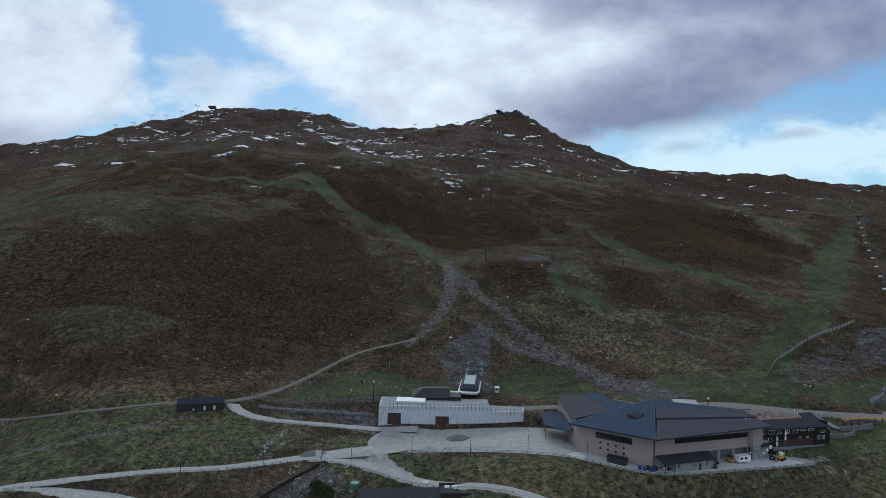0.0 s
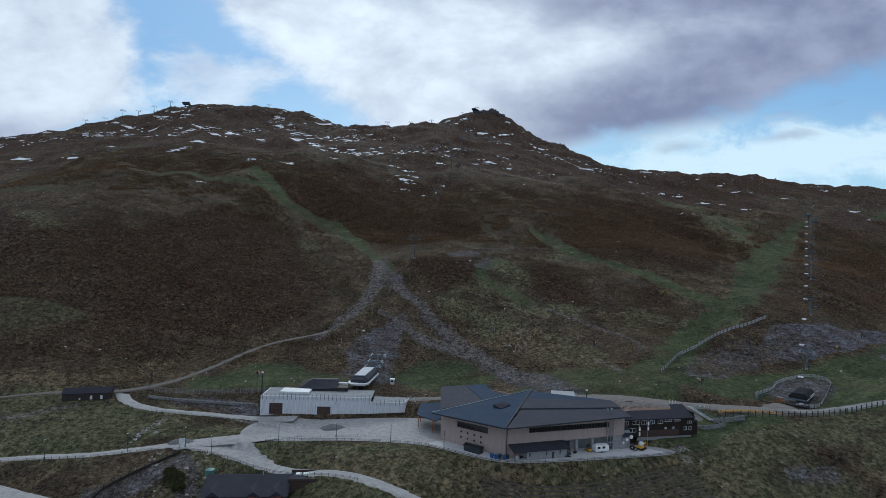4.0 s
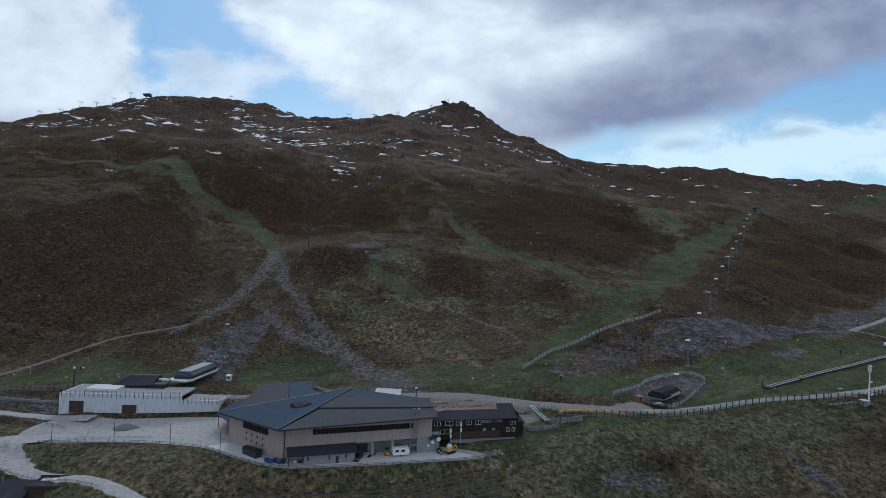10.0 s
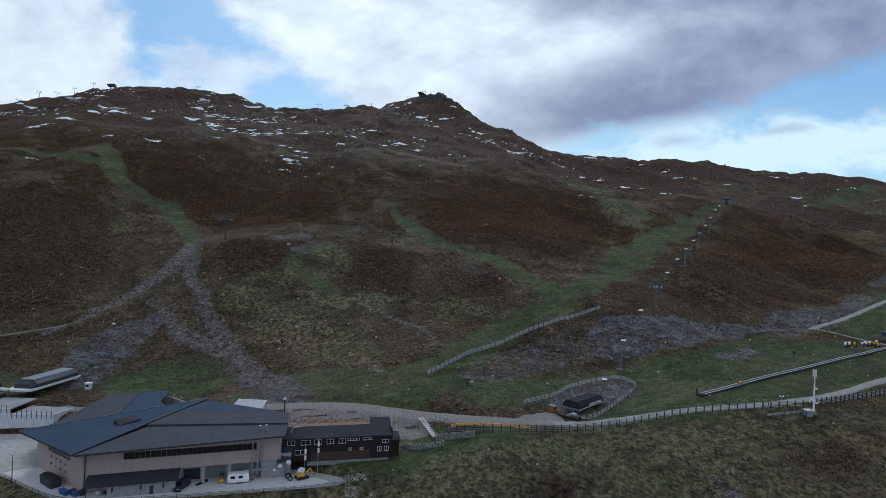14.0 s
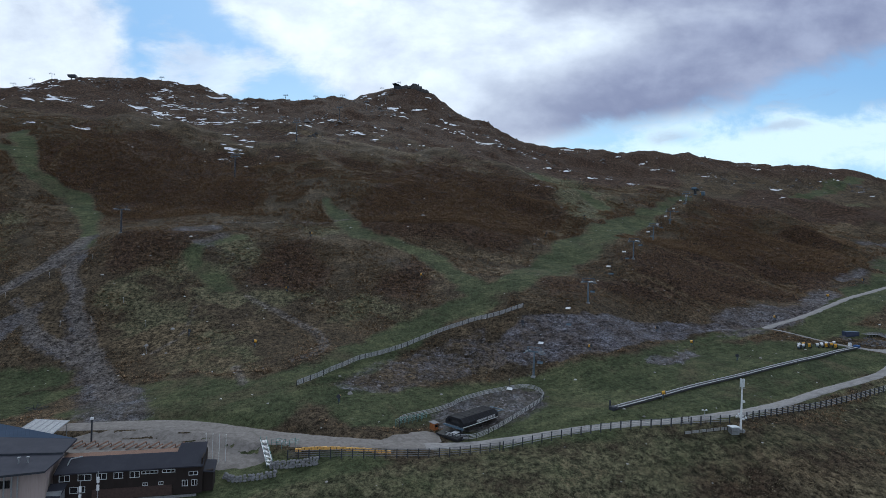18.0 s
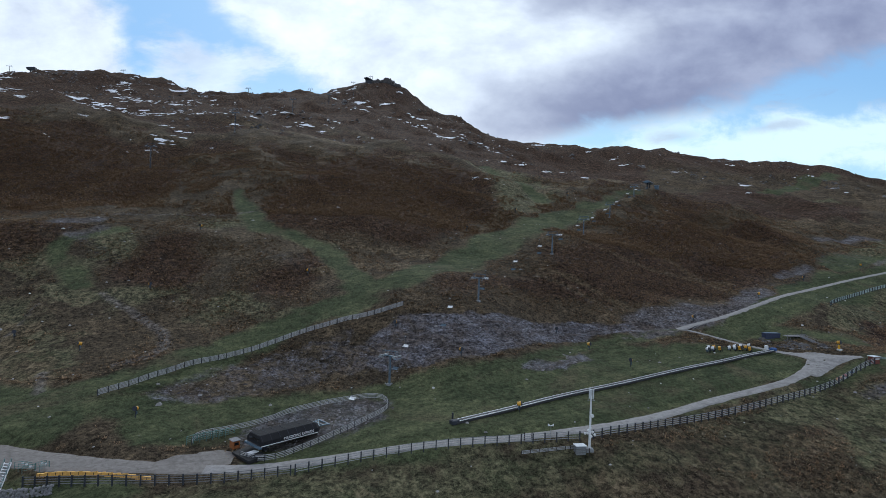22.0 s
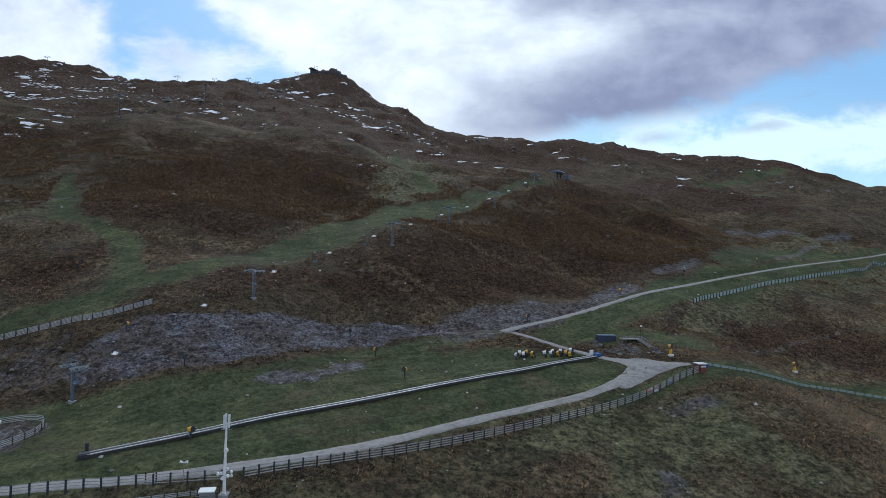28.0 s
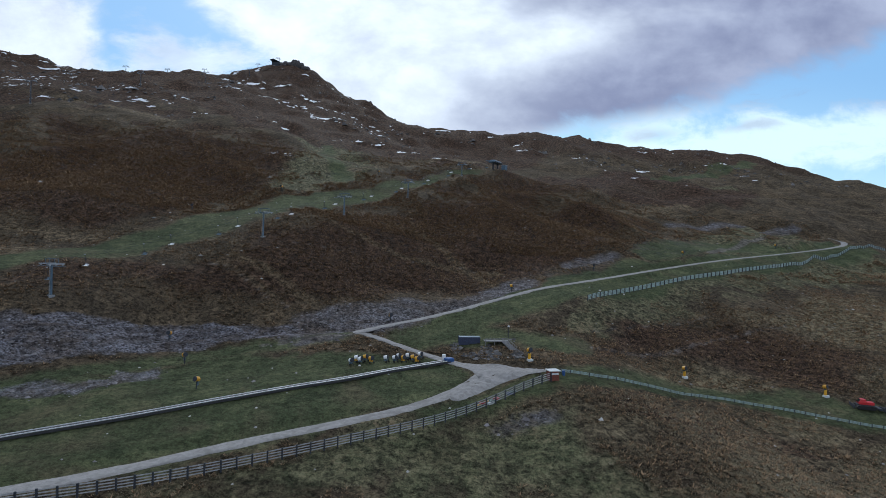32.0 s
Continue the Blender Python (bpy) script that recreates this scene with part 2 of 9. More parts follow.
def grain(x, y, size, seed):
    """Smooth value noise, -1 to 1, with bumps of that size in metres."""
    x, y = np.asarray(x, float) / size, np.asarray(y, float) / size
    i, j = np.floor(x).astype(np.int64), np.floor(y).astype(np.int64)
    fx, fy = x - i, y - j
    fx, fy = fx * fx * (3 - 2 * fx), fy * fy * (3 - 2 * fy)

    def dot(a, b):
        h = (a * 374761393 + b * 668265263 + seed * 974634777) & 0x7FFFFFFF
        h = ((h ^ (h >> 13)) * 1274126177) & 0x7FFFFFFF
        return ((h ^ (h >> 16)) & 0xFFFF) / 32767.5 - 1.0

    return (dot(i, j) * (1 - fx) + dot(i + 1, j) * fx) * (1 - fy) + (dot(i, j + 1) * (1 - fx) + dot(i + 1, j + 1) * fx) * fy


def along(points, step=2.0):
    """A line smoothed and cut into even steps; any number of columns."""
    p = np.array(points, float)
    for _ in range(3):
        a, b = p[:-1] * 0.75 + p[1:] * 0.25, p[:-1] * 0.25 + p[1:] * 0.75
        p = np.concatenate([p[:1], np.stack([a, b], 1).reshape(-1, p.shape[1]), p[-1:]])
    d = np.r_[0, np.cumsum(np.linalg.norm(np.diff(p[:, :2], axis=0), axis=1))]
    s = np.linspace(0, d[-1], max(2, int(d[-1] / step) + 1))
    return np.stack([np.interp(s, d, p[:, c]) for c in range(p.shape[1])], -1)


def level_out(z, n):
    for _ in range(n):
        z = np.r_[z[0], (z[:-2] + 2 * z[1:-1] + z[2:]) / 4, z[-1]]
    return z


# roads: x, y, width
ROADS = {
    "road_main": [(92, 247, 7), (124, 247, 9), (142, 244, 9), (160, 240, 10), (175, 236, 9), (192, 236, 6), (206, 238, 5), (221, 241, 5), (233, 245, 4.5), (246, 248, 4.5), (260, 250, 4.5),
                  (275, 251, 4.5), (298, 255, 4.5), (324, 269, 4.5), (346, 282, 4.5), (368, 293, 4.5), (383, 300.5, 4.5), (394, 308, 4.6), (402, 314, 4.6), (406, 319, 4.6)],
    "road_climb": [(407, 318, 4.4), (406, 324, 4.4), (399, 331, 4), (388, 339.5, 3.5), (379, 344.5, 3.2), (368, 352, 4.2)],
    "road_east": [(366, 351, 3.5), (372, 355, 4), (384, 361, 3.6), (401, 370, 3.6), (424, 383, 3.6), (451, 399, 3.6), (485, 423, 3.6), (524, 446, 3.6), (568, 471, 3.6), (625, 505, 3.6), (690, 548, 4),
                  (712, 566, 4), (704, 575, 4)],
    "road_hut": [(407, 321, 4.2), (416, 319, 4), (424, 318, 3.6)],
    "road_cut": [(305, 338, 2.6), (325, 346, 2.6), (343, 349, 2.8), (368, 352, 3.4)],
    "road_terrace": [(92, 247, 6), (70, 244, 5), (52, 246, 5), (38, 240, 6), (30, 240, 6)],
    "road_upper": [(-330, 262, 3), (-240, 246, 3), (-182, 237, 3), (-155, 231, 3), (-132, 231, 3), (-110, 238, 3.2), (-92, 243, 4.5), (-84, 248, 5), (-76, 256, 4), (-64, 271, 3.6), (-51, 286, 3.6),
                   (-41, 294, 3.6), (-24, 303, 3.4), (-12, 311, 4), (-3, 325, 6), (6, 344, 8), (10, 362, 9)],
    "road_loop": [(-90, 244, 5), (-84, 236, 5), (-70, 230, 4.5), (-55, 227, 4.5), (-40, 225.4, 4.5), (-25, 224, 4.5), (-8, 223, 5)],
    "road_lower": [(-260, 165, 5), (-190, 176, 5), (-143, 186, 5), (-128, 189, 5), (-115, 192, 4.5), (-102, 195, 4.5), (-86, 198, 4.5), (-64, 199, 5), (-46, 199, 6), (-30, 203, 9), (-17, 208, 10), (-4, 214, 12)],
    "road_down": [(-38, 199, 6), (-22, 195, 7), (-10, 190, 6), (5, 184, 5.5), (23, 177, 5), (45, 166, 5), (75, 152, 5)],
    "road_branch": [(-140, 187, 5), (-122, 186, 9), (-105, 181, 11), (-86, 176, 11), (-60, 168, 10)],
}
LINES = {name: along(p) for name, p in ROADS.items()}
for name, p in LINES.items():
    LINES[name] = np.c_[p, level_out(sheet(p[:, 0], p[:, 1]), 12)]
ALL_ROADS = np.concatenate(list(LINES.values()))


def nearest(x, y, line):
    """Distance to a sampled line and the index of its nearest sample."""
    x, y = np.ravel(x), np.ravel(y)
    d, at = np.full(len(x), 1e9), np.zeros(len(x), int)
    box = (x > line[:, 0].min() - 90) & (x < line[:, 0].max() + 90) & (y > line[:, 1].min() - 90) & (y < line[:, 1].max() + 90)
    w = np.where(box)[0]
    for s in range(0, len(w), 8000):
        c = w[s:s + 8000]
        d2 = (x[c, None] - line[None, :, 0]) ** 2 + (y[c, None] - line[None, :, 1]) ** 2
        k = d2.argmin(1)
        at[c], d[c] = k, np.sqrt(d2[np.arange(len(c)), k])
    return d, at


def fade(v, lo, hi):
    k = np.clip((v - lo) / (hi - lo), 0, 1)
    return k * k * (3 - 2 * k)


# the gravelled yard round the lodge, and its level
YARD_EDGE = [(-25, 207.5), (-18, 203.5), (12, 203), (30, 200), (46, 195), (56, 189), (70, 182.5), (84, 185), (104, 191), (130, 198), (137, 201), (133, 206), (112, 210), (60, 222), (36, 229), (0, 227.2), (-10, 226.6), (-21, 223), (-27, 214)]


def inside(x, y, poly):
    x, y = np.ravel(x), np.ravel(y)
    hit, n = np.zeros(len(x), bool), len(poly)
    for a in range(n):
        (x0, y0), (x1, y1) = poly[a], poly[(a + 1) % n]
        if y0 != y1:
            hit ^= ((y0 > y) != (y1 > y)) & (x < (x1 - x0) * (y - y0) / (y1 - y0) + x0)
    return hit


def rim(x, y, poly):
    """Distance inside a polygon (plus) or outside it (minus)."""
    x, y = np.ravel(x), np.ravel(y)
    d = np.full(len(x), 1e9)
    for a in range(len(poly)):
        p, q = np.array(poly[a], float), np.array(poly[(a + 1) % len(poly)], float)
        e = q - p
        k = np.clip(((x - p[0]) * e[0] + (y - p[1]) * e[1]) / (e @ e), 0, 1)
        d = np.minimum(d, np.hypot(x - p[0] - k * e[0], y - p[1] - k * e[1]))
    return np.where(inside(x, y, poly), d, -d)


def yard_level(x, y):
    base = np.interp(x, [-40, -20, 0, 20, 45, 70, 100, 130, 150], [-7.6, -5.4, -3.8, -2.6, -1.0, -1.6, -2.2, -2.6, -2.6])
    return base + np.interp(x, [-25, -10, 0, 40], [0.16, 0.09, 0.03, 0.015]) * (np.asarray(y) - 200)


# knolls and hollows: x, y, reach east, reach north, height
FOLDS = [(212, 446, 40, 30, 7.0), (365, 440, 34, 16, 3.5), (330, 392, 22, 12, 2.5), (420, 450, 26, 16, 3.0), (395, 395, 30, 8, -2.5), (150, 520, 26, 30, 4.0), (60, 470, 20, 26, -4.0), (20, 500, 14, 50, -3.5),
         (-150, 440, 40, 30, 3.5), (-230, 500, 30, 30, 4.0), (300, 560, 30, 40, 4.0), (520, 540, 40, 30, 4.0), (470, 520, 20, 40, -3.0), (90, 620, 40, 50, 5.0), (-60, 640, 50, 40, 5.0), (230, 660, 40, 40, 5.0),
         (178, 378, 14, 9, 1.6), (120, 400, 24, 16, 2.0), (62, 384, 12, 10, 1.5), (382, 323, 13, 7, 1.6)]


def height(x, y):
    """The ground's height at any place: sheet, roughness, road benches and the yard."""
    shape = np.shape(x)
    x, y = np.ravel(np.asarray(x, float)), np.ravel(np.asarray(y, float))
    z = sheet(x, y)
    d, at = nearest(x, y, ALL_ROADS)
    yard = rim(x, y, YARD_EDGE)
    calm = fade(np.minimum(d, np.maximum(-yard, 0)), 4, 40)
    high = fade(z, 150, 300)
    far = fade(np.hypot(x - 200, y - 200), 100, 500)
    z = z + calm * (1.5 * grain(x, y, 33, 1) + 0.45 * grain(x, y, 13, 2) + 0.18 * grain(x, y, 6, 3) + far * 3.2 * grain(x, y, 80, 4) + far * 2.4 * grain(0.9 * x + 0.45 * y, 0.3 * (0.9 * y - 0.45 * x), 27, 6))
    for cx, cy, rx, ry, up in FOLDS:
        z = z + up * np.exp(-(((x - cx) / rx) ** 2 + ((y - cy) / ry) ** 2))
    rugged = fade(y, 420, 560)
    fold = 1 - np.abs(grain(0.8 * x + 0.6 * y, 0.5 * (0.8 * y - 0.6 * x), 46, 51)) * 2
    z = z + rugged * (3.6 * fold + 2.4 * grain(x, y, 24, 52) + 1.2 * grain(x, y, 11, 53))
    z = z + high * (3.6 * grain(x, y, 38, 5) + 2.6 * grain(x, 1.6 * y, 17, 7) + 1.5 * grain(x, 1.5 * y, 9, 8))
    z = z + fade(x, 330, 480) * fade(y, 760, 1000) * (4.5 * (1 - 2 * np.abs(grain(x, 0.6 * y, 52, 71))) + 2.4 * grain(x, y, 21, 72))
    half = ALL_ROADS[at, 2] / 2
    k = 1 - fade(d, half + 0.6, half + 4.0)
    z = z * (1 - k) + ALL_ROADS[at, 3] * k
    k = fade(yard, -4.5, 0.0)
    z = z * (1 - k) + yard_level(x, y) * k
    return z.reshape(shape)
# ---- materials ----


def plain(name, colour, rough=0.7, metal=0.0, vary=0.12, size=1.5, bump=0.0, spec=0.4):
    """A solid stuff with a little unevenness in tone at two scales."""
    m = bpy.data.materials.new(name)
    m.use_nodes = True
    nt = m.node_tree
    b = nt.nodes["Principled BSDF"]
    b.inputs["Roughness"].default_value, b.inputs["Metallic"].default_value = rough, metal
    b.inputs["Specular IOR Level"].default_value = spec
    tc = nt.nodes.new("ShaderNodeTexCoord")
    acc = None
    for k, (scale, amount) in enumerate(((size, vary), (size * 7, vary * 0.6))):
        n = nt.nodes.new("ShaderNodeTexNoise")
        n.inputs["Scale"].default_value, n.inputs["Detail"].default_value = scale, 5
        nt.links.new(tc.outputs["Object"], n.inputs["Vector"])
        r = nt.nodes.new("ShaderNodeMapRange")
        r.inputs[1].default_value, r.inputs[2].default_value = 0.3, 0.7
        r.inputs[3].default_value, r.inputs[4].default_value = 1 - amount, 1 + amount
        nt.links.new(n.outputs["Fac"], r.inputs[0])
        if acc is None:
            acc = r.outputs[0]
        else:
            x = nt.nodes.new("ShaderNodeMath")
            x.operation = "MULTIPLY"
            nt.links.new(acc, x.inputs[0]), nt.links.new(r.outputs[0], x.inputs[1])
            acc = x.outputs[0]
    v = nt.nodes.new("ShaderNodeVectorMath")
    v.operation = "SCALE"
    v.inputs[0].default_value = colour
    nt.links.new(acc, v.inputs["Scale"])
    nt.links.new(v.outputs[0], b.inputs["Base Color"])
    if bump:
        bp = nt.nodes.new("ShaderNodeBump")
        bp.inputs["Strength"].default_value, bp.inputs["Distance"].default_value = 0.6, bump
        nt.links.new(acc, bp.inputs["Height"])
        nt.links.new(bp.outputs[0], b.inputs["Normal"])
    return m


class Mat:
    """A small builder for node materials."""

    def __init__(self, name, rough=0.9, spec=0.2):
        self.m = bpy.data.materials.new(name)
        self.m.use_nodes = True
        self.nt = self.m.node_tree
        self.b = self.nt.nodes["Principled BSDF"]
        self.b.inputs["Roughness"].default_value = rough
        self.b.inputs["Specular IOR Level"].default_value = spec

    def node(self, kind):
        return self.nt.nodes.new(kind)

    def put(self, v, socket):
        if isinstance(v, tuple):
            socket.default_value = (*v, 1) if len(v) == 3 and len(socket.default_value) == 4 else v
        elif isinstance(v, (int, float)):
            socket.default_value = v
        else:
            self.nt.links.new(v, socket)

    def place(self, kind="Object"):
        return self.node("ShaderNodeTexCoord").outputs[kind]

    def noise(self, scale, detail=5, rough=0.55, warp=0.0, at=None, squash=None):
        n = self.node("ShaderNodeTexNoise")
        v = at or self.place()
        if squash:
            s = self.node("ShaderNodeVectorMath")
            s.operation = "MULTIPLY"
            self.put(v, s.inputs[0])
            s.inputs[1].default_value = squash
            v = s.outputs[0]
        self.put(v, n.inputs["Vector"])
        n.inputs["Scale"].default_value, n.inputs["Detail"].default_value = scale, detail
        n.inputs["Roughness"].default_value, n.inputs["Distortion"].default_value = rough, warp
        return n.outputs["Fac"]

    def cells(self, scale, at=None, feature="F1", out="Distance"):
        n = self.node("ShaderNodeTexVoronoi")
        n.feature = feature
        self.put(at or self.place(), n.inputs["Vector"])
        n.inputs["Scale"].default_value = scale
        return n.outputs[out]

    def step(self, v, lo, hi, a=0.0, b=1.0):
        n = self.node("ShaderNodeMapRange")
        n.interpolation_type = "SMOOTHSTEP"
        self.put(v, n.inputs[0])
        for i, k in enumerate((lo, hi, a, b)):
            n.inputs[i + 1].default_value = k
        return n.outputs[0]

    def math(self, op, a, b=0.0):
        n = self.node("ShaderNodeMath")
        n.operation = op
        self.put(a, n.inputs[0]), self.put(b, n.inputs[1])
        return n.outputs[0]

    def mix(self, fac, a, b, mode="MIX"):
        n = self.node("ShaderNodeMix")
        n.data_type, n.blend_type = "RGBA", mode
        self.put(fac, n.inputs[0]), self.put(a, n.inputs[6]), self.put(b, n.inputs[7])
        return n.outputs[2]

    def attr(self, name):
        n = self.node("ShaderNodeAttribute")
        n.attribute_name = name
        return n

    def done(self, colour, height=None, dist=0.1, strength=0.6, rough=None):
        self.put(colour, self.b.inputs["Base Color"])
        if height is not None:
            bp = self.node("ShaderNodeBump")
            bp.inputs["Strength"].default_value, bp.inputs["Distance"].default_value = strength, dist
            self.put(height, bp.inputs["Height"])
            self.nt.links.new(bp.outputs[0], self.b.inputs["Normal"])
        if rough is not None:
            self.put(rough, self.b.inputs["Roughness"])
        return self.m


def hill_material():
    """Tussock, heather, mown runs, scree and bare ground, chosen by the zones and broken up by noise."""
    g = Mat("hillside", 0.95, 0.08)

    def zones(name):
        at = g.attr(name)
        n = g.node("ShaderNodeSeparateColor")
        g.put(at.outputs["Color"], n.inputs[0])
        return (*n.outputs, at.outputs["Alpha"])

    def blur(v, by, amount):
        return g.math("ADD", v, g.math("MULTIPLY", g.math("SUBTRACT", by, 0.5), amount))

    green, stony, olive, trail = zones("zone")
    heather, straw, long_grass, cut = zones("cover")
    broad, mid, fine = g.noise(0.011, 7, 0.62, 0.6), g.noise(0.06, 8, 0.68, 0.7), g.noise(0.42, 8, 0.74, 0.3)
    clump, speck = g.noise(0.9, 6, 0.78), g.noise(2.6, 4, 0.75)
    worn, ragged = g.noise(0.13, 8, 0.70, 0.9), g.noise(0.16, 9, 0.74, 0.8)
    brown = g.mix(g.step(mid, 0.36, 0.66), (0.054, 0.042, 0.027), (0.108, 0.082, 0.051))
    brown = g.mix(g.step(blur(broad, fine, 0.25), 0.50, 0.74, 0, 0.5), brown, (0.092, 0.070, 0.044))
    k = g.step(g.math("ADD", g.math("MULTIPLY", olive, 0.8), g.math("MULTIPLY", g.math("SUBTRACT", mid, 0.5), 2.1)), 0.40, 0.78, 0, 0.9)
    brown = g.mix(k, brown, g.mix(g.step(fine, 0.4, 0.6), (0.076, 0.076, 0.043), (0.142, 0.132, 0.074)))
    k = g.step(blur(heather, worn, 1.15), 0.28, 0.86, 0, 0.88)
    brown = g.mix(k, brown, g.mix(g.step(fine, 0.40, 0.62), (0.036, 0.0235, 0.0170), (0.084, 0.051, 0.033)))
    k = g.step(g.math("ADD", blur(fine, mid, 0.8), g.math("MULTIPLY", g.math("ADD", heather, -0.2), -0.08)), 0.58, 0.74, 0, 0.7)
    brown = g.mix(k, brown, (0.150, 0.111, 0.067))
    brown = g.mix(g.step(blur(straw, ragged, 1.2), 0.40, 0.95, 0, 0.85), brown, g.mix(g.step(fine, 0.42, 0.6), (0.082, 0.063, 0.038), (0.165, 0.126, 0.076)))
    brown = g.mix(g.step(blur(long_grass, worn, 1.2), 0.3, 0.9, 0, 0.75), brown, g.mix(g.step(fine, 0.40, 0.62), (0.105, 0.090, 0.055), (0.225, 0.188, 0.112)))
    mown = g.mix(g.step(mid, 0.36, 0.66), (0.056, 0.069, 0.033), (0.100, 0.112, 0.054))
    mown = g.mix(g.step(fine, 0.54, 0.74, 0, 0.45), mown, (0.115, 0.102, 0.058))
    lie = g.node("ShaderNodeMapping")
    g.put(g.place(), lie.inputs["Vector"])
    lie.inputs["Rotation"].default_value = (0, 0, radians(-28))
    streak = g.noise(0.30, 6, 0.62, 0.3, at=lie.outputs[0], squash=(0.14, 1.0, 1.0))
    mown = g.mix(g.step(streak, 0.40, 0.62, 0, 0.75), mown, g.mix(1.0, mown, (0.58, 0.64, 0.62), "MULTIPLY"))
    mown = g.mix(g.step(g.noise(0.028, 5, 0.6, 0.8), 0.52, 0.66, 0, 0.65), mown, (0.092, 0.078, 0.047))
    colour = g.mix(g.step(blur(green, worn, 1.1), 0.30, 0.84, 0, 0.92), brown, mown)
    chips, slabs = g.cells(1.3), g.cells(0.45)
    stone = g.mix(g.step(chips, 0.12, 0.72), (0.052, 0.049, 0.053), (0.235, 0.232, 0.250))
    stone = g.mix(g.step(mid, 0.40, 0.62, 0, 0.75), stone, g.mix(g.step(slabs, 0.2, 0.8), (0.052, 0.044, 0.041), (0.125, 0.107, 0.098)))
    stone = g.mix(g.step(clump, 0.52, 0.66, 0, 0.7), stone, (0.046, 0.039, 0.033))
    stone = g.mix(g.step(speck, 0.62, 0.72, 0, 0.7), stone, (0.26, 0.25, 0.25))
    stone = g.mix(g.math("MULTIPLY", cut, 0.85), stone, g.mix(1.0, stone, (1.20, 1.22, 1.30), "MULTIPLY"))
    ledge = g.noise(0.35, 7, 0.7, 0.6, squash=(0.25, 0.35, 2.2))
    stone = g.mix(g.step(ledge, 0.44, 0.60, 0, 0.7), stone, (0.050, 0.043, 0.041))
    stone = g.mix(g.step(g.noise(0.07, 7, 0.7, 1.0), 0.46, 0.60, 0, 0.7), stone, g.mix(g.step(fine, 0.4, 0.62), (0.046, 0.036, 0.031), (0.098, 0.078, 0.066)))
    colour = g.mix(g.step(blur(stony, ragged, 1.9), 0.30, 0.90, 0, 0.86), colour, stone)
    colour = g.mix(g.step(blur(trail, ragged, 0.8), 0.32, 0.85, 0, 0.75), colour, g.mix(g.step(fine, 0.38, 0.64), (0.098, 0.085, 0.075), (0.170, 0.152, 0.136)))
    colour = g.mix(g.step(g.noise(0.2, 8, 0.72), 0.67, 0.75, 0, 0.6), colour, (0.150, 0.141, 0.133))
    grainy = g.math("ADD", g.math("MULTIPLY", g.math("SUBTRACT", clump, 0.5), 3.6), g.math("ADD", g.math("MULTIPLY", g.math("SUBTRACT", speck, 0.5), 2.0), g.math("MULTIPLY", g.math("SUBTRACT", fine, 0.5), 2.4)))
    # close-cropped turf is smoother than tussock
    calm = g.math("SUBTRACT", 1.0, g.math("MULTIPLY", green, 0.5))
    # random tone plus shade between the clumps, scaled into the colour over the bump
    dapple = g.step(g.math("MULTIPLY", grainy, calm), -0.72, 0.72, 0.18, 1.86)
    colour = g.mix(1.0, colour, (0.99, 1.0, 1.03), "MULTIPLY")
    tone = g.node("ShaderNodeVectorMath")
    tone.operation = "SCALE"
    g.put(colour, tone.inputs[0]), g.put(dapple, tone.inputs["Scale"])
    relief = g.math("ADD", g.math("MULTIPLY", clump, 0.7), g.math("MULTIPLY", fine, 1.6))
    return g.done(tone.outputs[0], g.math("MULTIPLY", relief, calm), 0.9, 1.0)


def gravel_material(name, dark, light, track=0.35):
    g = Mat(name, 0.93, 0.2)
    mid, fine = g.noise(0.7, 8, 0.68, 0.4), g.noise(3.0, 5, 0.7)
    c = g.mix(g.step(mid, 0.25, 0.72), dark, light)
    c = g.mix(g.step(fine, 0.35, 0.7, 0, 0.4), c, g.mix(0.5, c, light))
    c = g.mix(g.step(g.noise(0.9, 6, 0.7, 0.5), 0.46, 0.68, 0, 0.30), c, dark)
    c = g.mix(g.step(g.noise(0.06, 4, 0.6, 1.2), 0.55, 0.7, 0, track), c, dark)
    return g.done(c, fine, 0.05, 0.5)


HILL = hill_material()
GRAVEL = gravel_material("road_gravel", (0.175, 0.168, 0.162), (0.325, 0.315, 0.308), 0.7)
DIRT = gravel_material("track_dirt", (0.105, 0.095, 0.085), (0.18, 0.165, 0.15))
WORN_GRAVEL = gravel_material("worn_gravel", (0.125, 0.113, 0.103), (0.245, 0.228, 0.212), 0.8)
YARD_GRAVEL = gravel_material("yard_gravel", (0.25, 0.243, 0.235), (0.43, 0.425, 0.42), 0.6)
CONCRETE_APRON = gravel_material("apron_concrete", (0.46, 0.46, 0.455), (0.58, 0.58, 0.58), 0.2)
TIMBER_GREY = plain("weathered_timber", (0.20, 0.20, 0.205), 0.85, vary=0.25, size=3, bump=0.01)
TIMBER_PALE = plain("grey_rail_timber", (0.34, 0.345, 0.355), 0.8, vary=0.22, size=2.5)
TIMBER_DARK = plain("dark_stained_boards", (0.030, 0.024, 0.022), 0.7, vary=0.3, size=2.0)
TIMBER_ORANGE = plain("orange_timber", (0.30, 0.11, 0.035), 0.75, vary=0.25, size=3)
TIMBER_RED = plain("red_brown_boards", (0.16, 0.05, 0.035), 0.75, vary=0.25, size=3)
STEEL = plain("galvanised_steel", (0.36, 0.38, 0.40), 0.45, 0.7, 0.15, 4)
STEEL_DARK = plain("dark_blue_steel", (0.032, 0.037, 0.048), 0.65, 0.1, 0.15, 3)
STEEL_BLUE = plain("blue_painted_steel", (0.10, 0.15, 0.20), 0.5, 0.3, 0.15, 3)
TEAL = plain("teal_painted_steel", (0.10, 0.20, 0.19), 0.55, 0.2, 0.2, 3)
BLACK = plain("black_rubber", (0.015, 0.015, 0.016), 0.8, vary=0.2)
